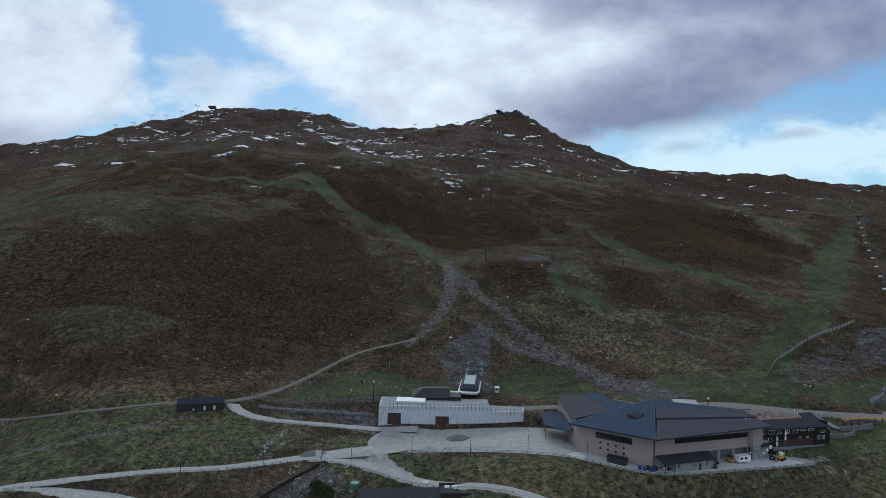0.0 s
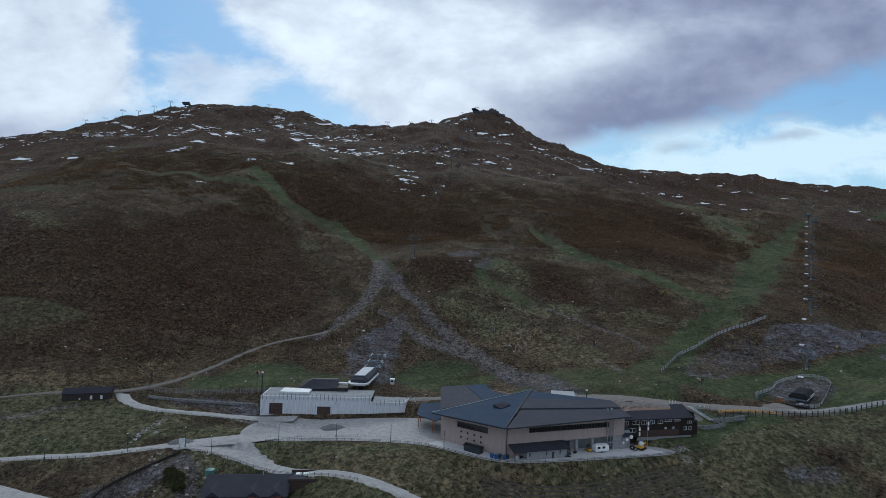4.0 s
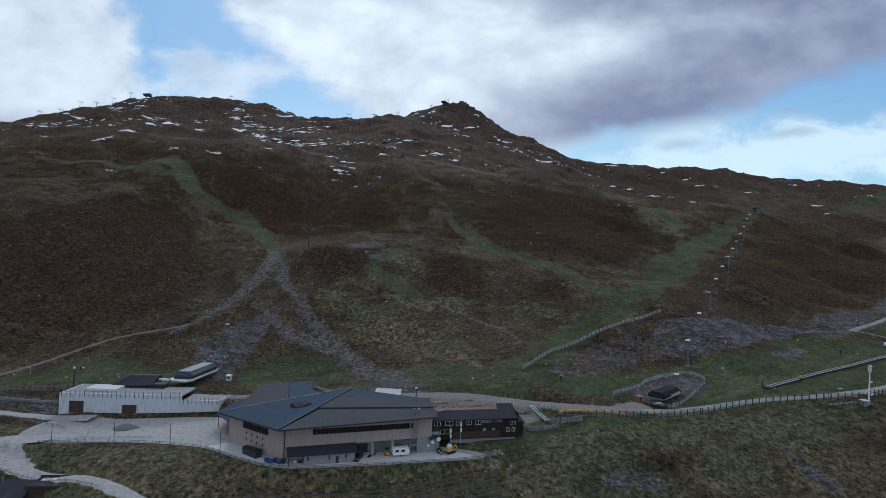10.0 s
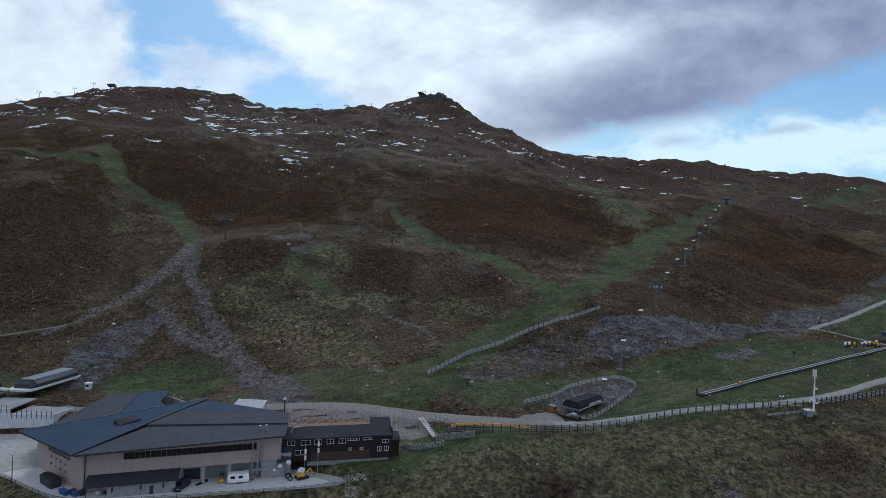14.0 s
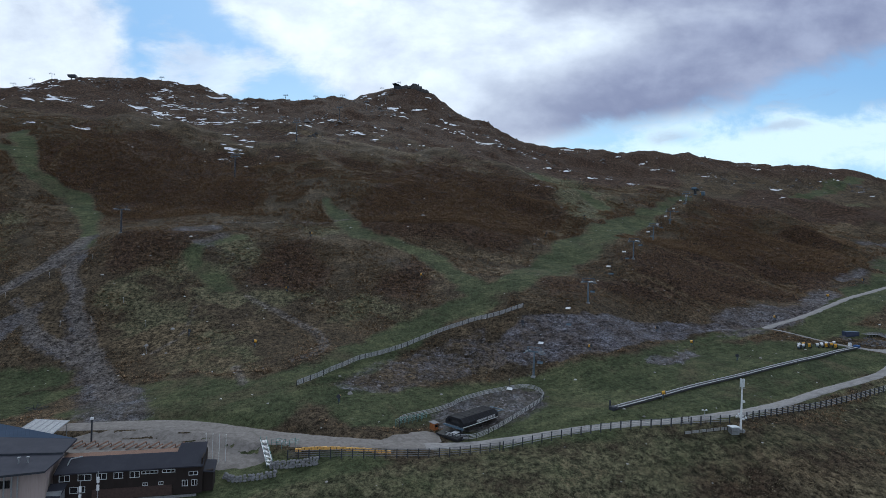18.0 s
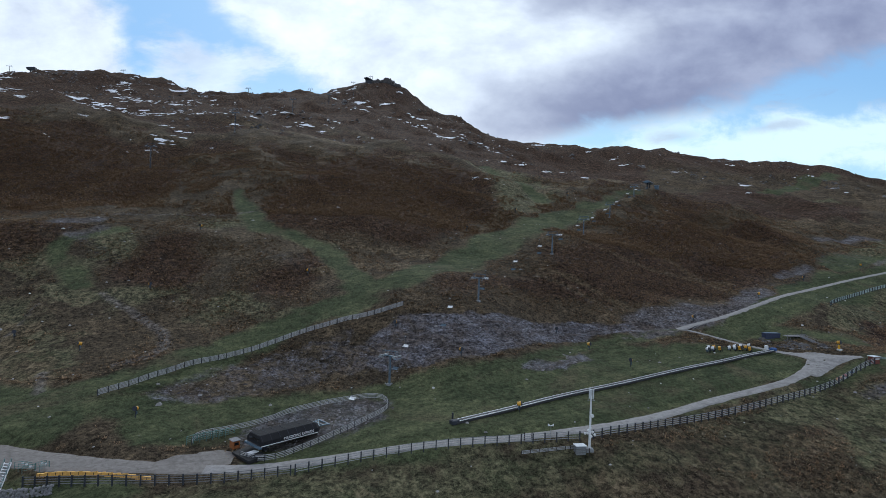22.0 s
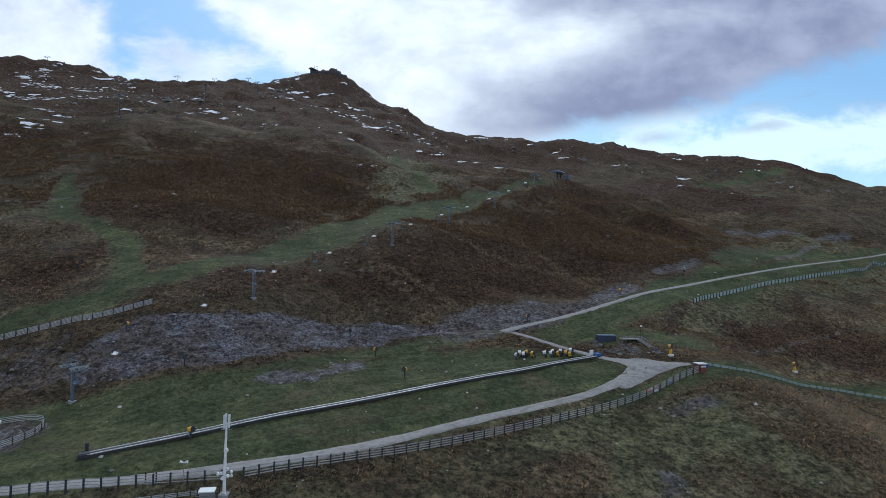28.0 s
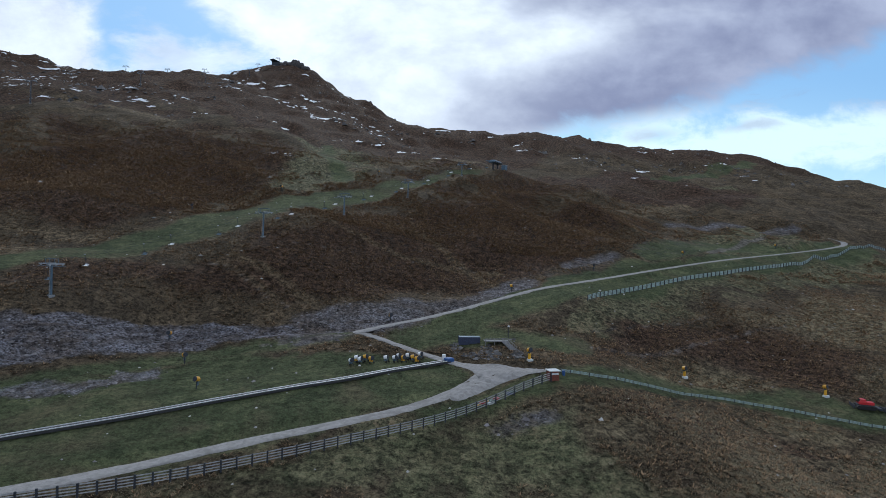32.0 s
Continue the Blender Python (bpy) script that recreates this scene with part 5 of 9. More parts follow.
    part("dormer", dm, ROOF_DARK, t, "small dark dormer", True)
    # roof plant
    for x, y in ((111.0, 203.5), (112.6, 204.0)):
        part("vent", Bag().tube((x, y, 9.9), (x, y, 11.7), 0.18, 8).box(x, y, 11.6, 0.55, 0.55, 0.3), STEEL, t, "galvanised roof vent", True)
    # lean-to store against the south wall
    part("store_wall", Bag().loft([[tuple(at(s, w, z)) for s, w in ((6.3, -4.0), (21.8, -4.0), (21.8, -0.1), (6.3, -0.1))] for z in (low, 1.2)]), CONC_GREY, t, "pale grey rendered store", True)
    for s, w, z0, z1 in ((7.2, 0.4, -0.6, 0.7), (13.6, 0.4, -0.6, 0.7), (18.8, 0.4, -0.6, 0.7), (15.8, 0.9, -1.9, 0.2)):
        part("store_door" if w > 0.5 else "slot_window", Bag().loft([[tuple(at(s + a, b, z)) for a, b in ((0, -4.08), (w, -4.08), (w, -3.98), (0, -3.98))] for z in (z0, z1)]), FRAME_D, t, world=True)
    part("store_roof", Bag().plate([tuple(at(1.2, -4.7, 1.35)), tuple(at(22.6, -4.7, 1.35)), tuple(at(22.6, -0.02, 2.7)), tuple(at(1.2, -0.02, 2.7))], 0.25), ROOF_DARK, t, "charcoal lean-to roof", True)
    part("post", Bag().tube(at(1.7, -4.3, low), at(1.7, -4.3, 1.2), 0.12), STEEL_DARK, t, world=True)
    # entrance canopy on the west
    part("canopy", Bag().plate([(40.5, 214.5, 4.2), (47.8, 207.0, 4.2), (50.0, 208.0, 5.0), (50.0, 229.0, 5.6), (41.5, 229.0, 4.8)], 0.3), ROOF_BLUE, t, "low blue-grey entrance canopy", True)
    for x, y in ((41.2, 215.0), (41.8, 221.5), (42.2, 228.0), (46.8, 208.4)):
        part("canopy_post", Bag().tube((x, y, -1.5), (x, y, 4.4), 0.16), TIMBER_ORANGE, t, "orange timber post", True)
    # glazed canopy behind the ridge
    part("skylight", Bag().plate([(94.5, 224.0, 9.9), (104.5, 223.5, 9.9), (104.8, 230.5, 11.6), (95.5, 231.0, 11.6)], 0.12), RAIL_PALE, t, "pale translucent canopy roof", True)
    for k in range(6):
        a = k / 5
        part("skylight_bar", Bag().beam((94.5 + 10 * a, 224.0 - 0.5 * a, 9.97), (95.5 + 9.3 * a, 231.0 - 0.5 * a, 11.67), 0.14, 0.08), STEEL, t, world=True)
    for x, y, z in ((95.0, 225.0, 9.9), (104.0, 224.5, 9.9), (96.0, 230.5, 11.3), (104.4, 230.0, 11.3)):
        part("skylight_post", Bag().tube((x, y, 0.5), (x, y, z), 0.1), STEEL, t, world=True)
    return t


lodge()


def annex():
    t = thing("annex", 132, 210, 1.0, 0, "long dark-boarded annex with white-framed windows", "building")
    L, R = (116.8, 206.2), (147.6, 213.7)
    run = math.dist(L, R)
    z0, z1 = 0.6, 7.1
    upper = [(1.2, 3.4), (5.0, 7.8), (8.8, 11.0), (12.4, 14.4), (15.8, 17.9), (18.3, 21.9), (22.8, 25.6), (28.6, 30.7)]
    lower = [(3.4, 6.6), (18.6, 19.7), (22.0, 23.1), (27.2, 28.5), (29.3, 30.6)]
    holes = [(a, b, 5.2 if k not in (5, 6) else 5.9, 6.7) for k, (a, b) in enumerate(upper[:-1])] + [(28.6, 30.7, 4.9, 5.9)]
    holes += [(a, b, 2.4 if k in (0, 3, 4) else 3.1, 3.9) for k, (a, b) in enumerate(lower)]
    wall_with_holes(t, "wall", L, R, z0, z1, 0.35, holes, CLADDING, "dark vertical boarding")
    for k, h in enumerate(holes):
        window_in(t, L, R, *h, 4 if k == 5 else 3 if k == 6 else 2, FRAME_W, deep=0.05, bar=0.12)
    wall_with_holes(t, "wall", R, (145.9, 221.0), z0, 9.0, 0.35, [(2.0, 3.4, 4.9, 6.1)], CLADDING)
    wall_with_holes(t, "wall", (145.9, 221.0), (116.0, 214.0), z0, 8.0, 0.35, [], CLADDING)
    d = (Vector((*R, 0)) - Vector((*L, 0))).normalized()

    def at(s, depth, z):
        q = Vector((*L, 0)) + d * s + Vector((-d.y, d.x, 0)) * depth
        return (q.x, q.y, z)

    part("roof", Bag().plate([at(0.3, -0.5, 7.3), at(31.9, -0.5, 7.3), at(31.7, 7.2, 10.5), at(25.6, 7.2, 10.5), at(25.2, 4.4, 9.3), at(0.3, 4.4, 9.3)], 0.28), ROOF_DARK, t, "charcoal metal roof", True)
    part("flat_roof", Bag().plate([at(0.3, 4.5, 9.0), at(25.1, 4.5, 9.0), at(25.4, 7.6, 9.1), at(0.3, 7.6, 9.1)], 0.3), TIMBER_DULL2, t, "brown timber deck behind the roof", True)
    part("base_band", Bag().loft([[at(s, w, z) for s, w in ((8.0, -0.12), (25.0, -0.12), (25.0, 0.0), (8.0, 0.0))] for z in (0.6, 3.0)]), TIMBER_DULL, t, "dull red-brown lower boarding", True)
    part("plinth", Bag().loft([[at(s, w, z) for s, w in ((7.0, -0.15), (30.5, -0.15), (30.5, 0.0), (7.0, 0.0))] for z in (-0.8, 0.45)]), TIMBER_GREY, t, "grey concrete plinth", True)
    part("lower_wing", Bag().loft([[at(s, w, z) for s, w in ((-1.0, -2.5), (2.5, -2.5), (2.5, 0.0), (-1.0, 0.0))] for z in (-3.0, 3.9)]), CONC_GREY, t, "grey link block between the houses", True)
    part("lower_roof", Bag().plate([at(-1.4, -4.0, 2.2), at(2.2, -3.4, 2.4), at(3.0, 0.0, 5.0), at(-0.4, 0.0, 5.0)], 0.25), ROOF_DARK, t, world=True)
    part("porch", Bag().loft([[at(s, w, z) for s, w in ((31.1, 1.0), (34.0, 1.0), (34.0, 5.0), (31.1, 5.0))] for z in (0.5, 5.6)]), CLADDING, t, "small boarded end porch", True)
    part("porch_roof", Bag().plate([at(30.9, 0.6, 5.6), at(34.4, 0.6, 5.2), at(34.4, 5.4, 6.4), at(30.9, 5.4, 6.8)], 0.18), ROOF_DARK, t, world=True)
    part("exhaust_pipe", Bag().tube(at(2.0, 1.8, 7.8), at(2.6, 2.6, 9.5), 0.14).tube(at(2.6, 2.6, 9.5), at(5.0, 2.8, 9.9), 0.14), STEEL, t, "bent steel exhaust pipe", True)
    return t


annex()
# ---- round the lodge ----


def garage():
    t = thing("garage", -24, 227.5, -2.5, 0, "long white concrete garage wall with brown roller doors", "garage")
    L, M, R = (-24.0, 227.6), (21.0, 230.1), (35.0, 230.9)
    doors = [(3.6, 9.0, -1.5, 3.1), (23.0, 28.5, -2.4, 2.0)]
    wall_with_holes(t, "wall", L, M, -4.0, 6.0, 0.5, doors, CONC_WHITE, "streaked white concrete wall")
    wall_with_holes(t, "wall", M, R, -3.0, 4.3, 0.5, [], CONC_WHITE)
    wall_with_holes(t, "wall", R, (36.2, 239.0), -3.0, 4.3, 0.5, [], CONC_WHITE)
    wall_with_holes(t, "wall", (-24.4, 242.0), L, -4.0, 6.0, 0.5, [], CONC_WHITE)
    part("deck", Bag().plate([(-24.0, 228.1, 5.85), (21.0, 230.6, 5.85), (21.0, 243.0, 6.0), (-24.2, 242.5, 6.0)], 0.4), CONC_GREY, t, "pale concrete roof terrace", True)
    part("deck", Bag().plate([(21.3, 230.7, 4.1), (34.8, 231.4, 4.1), (35.6, 239.0, 4.3), (21.3, 240.0, 4.3)], 0.4), CONC_GREY, t, world=True)
    d = (Vector((*M, 0)) - Vector((*L, 0))).normalized()
    for s0, s1, z0, z1 in doors:
        door = new("roller_door")
        door.parent = t
        door.location = (Vector((*L, -2.5)) + d * s0) - Vector((-24, 227.5, -2.5))
        for k in range(8):
            za, zb = z0 + (z1 - z0) * k / 8, z0 + (z1 - z0) * (k + 0.94) / 8
            q = [Vector((*L, 0)) + d * s + Vector((-d.y, d.x, 0)) * w for s, w in ((s0, 0.25), (s1, 0.25), (s1, 0.33), (s0, 0.33))]
            part("slat", Bag().loft([[(p.x, p.y, z) for p in q] for z in (za, zb)]), DOOR_BROWN, door, world=True)
    for a, b, n, z in ((L, M, 27, 4.5), (M, R, 9, 2.9)):
        for k in range(n):
            u = (k + 0.5) / n
            x, y = a[0] + (b[0] - a[0]) * u, a[1] + (b[1] - a[1]) * u
            part("rail_post", Bag().box(x, y - 0.12, z, 0.12, 0.12, 2.6), STEEL_DARK, t, "thin steel rail post", True)
    part("raised_deck", Bag().box(-11.5, 236.0, 5.7, 12.0, 7.0, 1.1), CREAM, t, "white raised roof box", True)
    part("rail", Bag().beam((-23.5, 228.4, 6.9), (21.0, 230.9, 6.9), 0.05, 0.06), STEEL, t, world=True)
    return t


garage()


def lift_hut():
    t = thing("lift_hut", -3.5, 243, 4.6, 3, "black-clad lift hut with a sloping roof", "hut")
    b = Bag().loft([[(-8, -4, 0), (8, -4, 0), (8, 5, 0), (-8, 5, 0)], [(-8, -4, 1.6), (8, -4, 2.4), (8, 5, 4.4), (-8, 5, 3.6)], [(-3.0, 1.5, 4.9), (8, 1.5, 5.0), (8, 5, 5.0), (-3.0, 5, 4.9)]])
    part("body", b, TIMBER_DARK, t)
    part("roof", Bag().plate([(-8.3, -4.3, 1.9), (8.3, -4.3, 2.7), (8.3, 1.6, 5.2), (-3.2, 1.6, 5.1)], 0.15), ROOF_DARK, t)
    part("control_room", Bag().box(10.2, -2.0, 0, 5.5, 4.5, 3.0, 0, 0.2), TIMBER_DARK, t, "low black operator cabin")
    part("platform", Bag().box(14.0, -1.5, 0.6, 7.0, 3.5, 0.35), STEEL_DARK, t)
    part("window", Bag().box(6.0, -4.06, 0.9, 1.2, 0.1, 0.9), GLASS, t)


lift_hut()


def lift_station():
    """The six-seat lift's bottom station: a long rounded pod on legs."""
    t = thing("chairlift_station", 13, 246, 5.2, -5.7, "dark glazed chairlift terminal with a white skirt", "lift station")
    w, n = 4.1, 10

    def ring(y, grow, z0, z1):
        return [(-w * grow, y, z0), (w * grow, y, z0), (w * grow, y, z0 + 0.5 * (z1 - z0)), (w * 0.62 * grow, y, z1), (-w * 0.62 * grow, y, z1), (-w * grow, y, z0 + 0.5 * (z1 - z0))]

    part("pod", Bag().loft([ring(0.6, 0.8, 3.1, 4.6), ring(2.6, 1, 3.1, 5.6), ring(22, 1, 3.1, 5.9), ring(23.5, 0.85, 3.2, 5.2)]), STEEL_DARK, t, "dark blue glazed upper shell")
    part("skirt", Bag().loft([[(-w * 0.7, -1.5, 2.3), (w * 0.7, -1.5, 2.3), (w * 1.1, 1, 2.3), (w * 1.1, 23, 2.4), (-w * 1.1, 23, 2.4), (-w * 1.1, 1, 2.3)],
                              [(-w * 0.75, -1.9, 3.1), (w * 0.75, -1.9, 3.1), (w * 1.16, 1, 3.1), (w * 1.16, 23, 3.2), (-w * 1.16, 23, 3.2), (-w * 1.16, 1, 3.1)]]), WHITE, t, "white rounded skirt")
    part("skirt_arm", Bag().box(-6.8, -0.8, 2.4, 5.0, 1.2, 0.8, 0, 0.15), WHITE, t)
    part("roof_panel", Bag().box(0, 12.3, 5.7, 5.0, 19.5, 0.3, 0, 0.1), STATION_ROOF, t, "pale metal roof panel")
    for k in range(9):
        part("window_bar", Bag().beam((-w * 1.02, 2.5 + 2.4 * k, 3.2), (-w * 0.64, 2.5 + 2.4 * k, 5.75), 0.12, 0.12).beam((w * 1.02, 2.5 + 2.4 * k, 3.2), (w * 0.64, 2.5 + 2.4 * k, 5.75), 0.12, 0.12), STEEL_BLUE, t)
    for y in (4.0, 19.0):
        part("leg", Bag().box(0, y, -1.0, 1.2, 1.2, 3.6), STEEL_DARK, t, "dark steel leg")
    part("bullwheel", Bag().tube((0, 5, 1.9), (0, 5, 2.2), 2.6, 18), STEEL, t)
    return t


lift_station()


def tower(name, x, y, tall, turn, mat, group, reach=3.0, thick=0.45, base=None, label="chairlift tower"):
    """A tube mast with a crossarm, sheave trains and a work frame."""
    t = thing(name, x, y, base, turn, label, "lift tower", group)
    part("mast", Bag().tube((0, 0, -1.5), (0, 0, tall), thick, 10, thick * 0.7), mat, t)
    part("footing", Bag().box(0, 0, -1.0, 1.6, 1.6, 1.35), CONC_GREY, t, "concrete footing")
    arm = STEEL_BLUE if mat is STEEL_DARK else mat
    part("crossarm", Bag().beam((-reach, 0, tall), (reach, 0, tall), 0.4, 0.45), arm, t)
    for s in (-1, 1):
        part("sheave_train", Bag().beam((s * reach, -2.4, tall + 0.15), (s * reach, 2.4, tall + 0.15), 0.25, 0.35).tube((s * reach - 0.15, -1.8, tall - 0.1), (s * reach + 0.15, -1.8, tall - 0.1), 0.3, 8)
             .tube((s * reach - 0.15, 0, tall - 0.1), (s * reach + 0.15, 0, tall - 0.1), 0.3, 8).tube((s * reach - 0.15, 1.8, tall - 0.1), (s * reach + 0.15, 1.8, tall - 0.1), 0.3, 8), STEEL, t)
        part("catwalk", Bag().box(s * (reach + 0.6), 0, tall - 0.6, 0.6, 4.6, 0.08), arm, t)
        part("lifting_frame", Bag().beam((s * reach, -0.6, tall), (s * reach, -0.6, tall + 1.7), 0.12, 0.12).beam((s * reach, 0.6, tall), (s * reach, 0.6, tall + 1.7), 0.12, 0.12)
             .beam((s * reach, -0.6, tall + 1.7), (s * reach, 0.6, tall + 1.7), 0.12, 0.12), arm, t)
    part("lifting_beam", Bag().beam((-reach, 0, tall + 1.7), (reach, 0, tall + 1.7), 0.15, 0.2), arm, t)
    part("ladder", Bag().beam((0.2, -thick - 0.12, 0), (0.2, -thick - 0.12, tall), 0.05, 0.05).beam((-0.2, -thick - 0.12, 0), (-0.2, -thick - 0.12, tall), 0.05, 0.05), STEEL, t)
    return t


HILL_LIFT = [(16.6, 270, 5.4), (17.2, 275.5, 5.8), (17.8, 282, 6.2), (29.5, 388.5, 13), (43, 522, 17), (57, 655, 19), (73, 810, 18), (89, 960, 16), (104, 1110, 14), (118, 1240, 10)]
for x, y, tall in HILL_LIFT:
    tower("lift_tower", x, y, tall, -5.7, STEEL_BLUE if y < 300 else STEEL_DARK, "hill chairlift towers", 3.2, 0.55 if y > 300 else 0.35, label="dark steel chairlift tower with crossarm on the slope")


def cable(name, points, r, mat, label, sag=0.012):
    """A rope hung from point to point."""
    b = Bag()
    for p, q in zip(points[:-1], points[1:]):
        p, q = Vector(p), Vector(q)
        n = 10
        run = (q - p).length
        prev = p
        for k in range(1, n + 1):
            u = k / n
            c = p.lerp(q, u) - Vector((0, 0, 4 * sag * run * u * (1 - u)))
            b.tube(prev, c, r, 4)
            prev = c
    ob = new(name, b.mesh(name, mat))
    return tagged(ob, label, "cable")


for s in (-3.2, 3.2):
    pts = [(13 + s, 250, 8.0)] + [(x + s, y, ground_at(x, y) + tall + 0.3) for x, y, tall in HILL_LIFT]
    cable("haul_rope", pts, 0.035, STEEL_DARK, "thin steel haul rope of the hill chairlift")


def shed():
    t = thing("shed", -99.5, 236.4, -1.4, 18, "long black-clad shed with small white windows", "shed")
    part("body", Bag().box(0, 0, -1.0, 17.8, 5.4, 4.2), TIMBER_DARK, t)
    part("roof", Bag().loft([[(-9.2, -3.1, 3.1), (9.2, -3.1, 3.1), (9.2, 3.1, 3.1), (-9.2, 3.1, 3.1)], [(-9.2, -0.1, 4.5), (9.2, -0.1, 4.5), (9.2, 0.1, 4.5), (-9.2, 0.1, 4.5)]]), ROOF_DARK, t, "charcoal gable roof")
    part("base_board", Bag().box(0, -2.76, -0.6, 17.9, 0.1, 0.7), CONC_GREY, t)
    for x, w, h in ((-2.6, 0.6, 0.6), (1.6, 0.9, 1.2), (5.4, 0.9, 1.2)):
        win = new("window")
        win.parent, win.location = t, (x, -2.74, 1.1)
        part("frame", Bag().box(0, 0, 0, w, 0.12, h), FRAME_W, win)
        part("pane", Bag().box(0, -0.03, 0.12, w - 0.24, 0.12, h - 0.24), CREAM, win)
    part("porch", Bag().box(8.4, -0.2, 0.0, 1.4, 3.0, 3.0), TIMBER_DARK, t)
    t.scale = (1, 1, 1.35)
    return t


shed()


def chalet():
    t = thing("chalet", -10.5, 178, -13.8, 6, "dark-roofed timber chalet sunk below the road", "house")
    part("body", Bag().box(0, -1, -1.5, 21, 10, 5.5), TIMBER_DULL, t, "dull brown boarded walls")
    part("roof", Bag().loft([[(-12, -8, 3.4), (11, -8, 3.4), (11, 6, 4.6), (-12, 6, 4.6)], [(-12, 1.6, 6.6), (11, 1.6, 6.6), (11, 2.0, 6.6), (-12, 2.0, 6.6)]]), ROOF_DARK, t, "charcoal pitched roof")
    for x in (-8.5, 2.0, 8.0):
        part("dormer", Bag().loft([[(x - 2, -8.2, 3.3), (x + 2, -8.2, 3.3), (x + 2, -3, 4.8), (x - 2, -3, 4.8)], [(x - 0.1, -8.2, 5.0), (x + 0.1, -8.2, 5.0), (x + 0.1, -1, 5.7), (x - 0.1, -1, 5.7)]]), ROOF_DARK, t)
        part("dormer_front", Bag().box(x, -8.1, 1.6, 2.6, 0.2, 2.0), TIMBER_RED, t, "red timber gable")
    part("flue", Bag().tube((3, 1, 5.5), (3, 1, 7.6), 0.16), STEEL, t)
    part("annex_wall", Bag().box(14.6, 0.5, -0.5, 7.5, 7, 6.6), TIMBER_DULL, t)
    part("annex_roof", Bag().box(14.6, 0.5, 6.1, 8.4, 8.0, 0.3), ROOF_DARK, t)
    part("parapet", Bag().box(14.6, 4.4, 6.3, 8.4, 0.2, 0.7).box(14.6, -3.4, 6.3, 8.4, 0.2, 0.7).box(18.7, 0.5, 6.3, 0.2, 7.6, 0.7), TIMBER_DULL, t)
    for k in (0, 1, 2):
        part("skylight", Bag().box(12.6 + 2.0 * k, 2.2, 6.35, 1.6, 1.6, 0.4, 0, 0.15), CREAM, t, "pale dome skylight")
    t.scale = (1.15, 1, 1)
    return t


chalet()


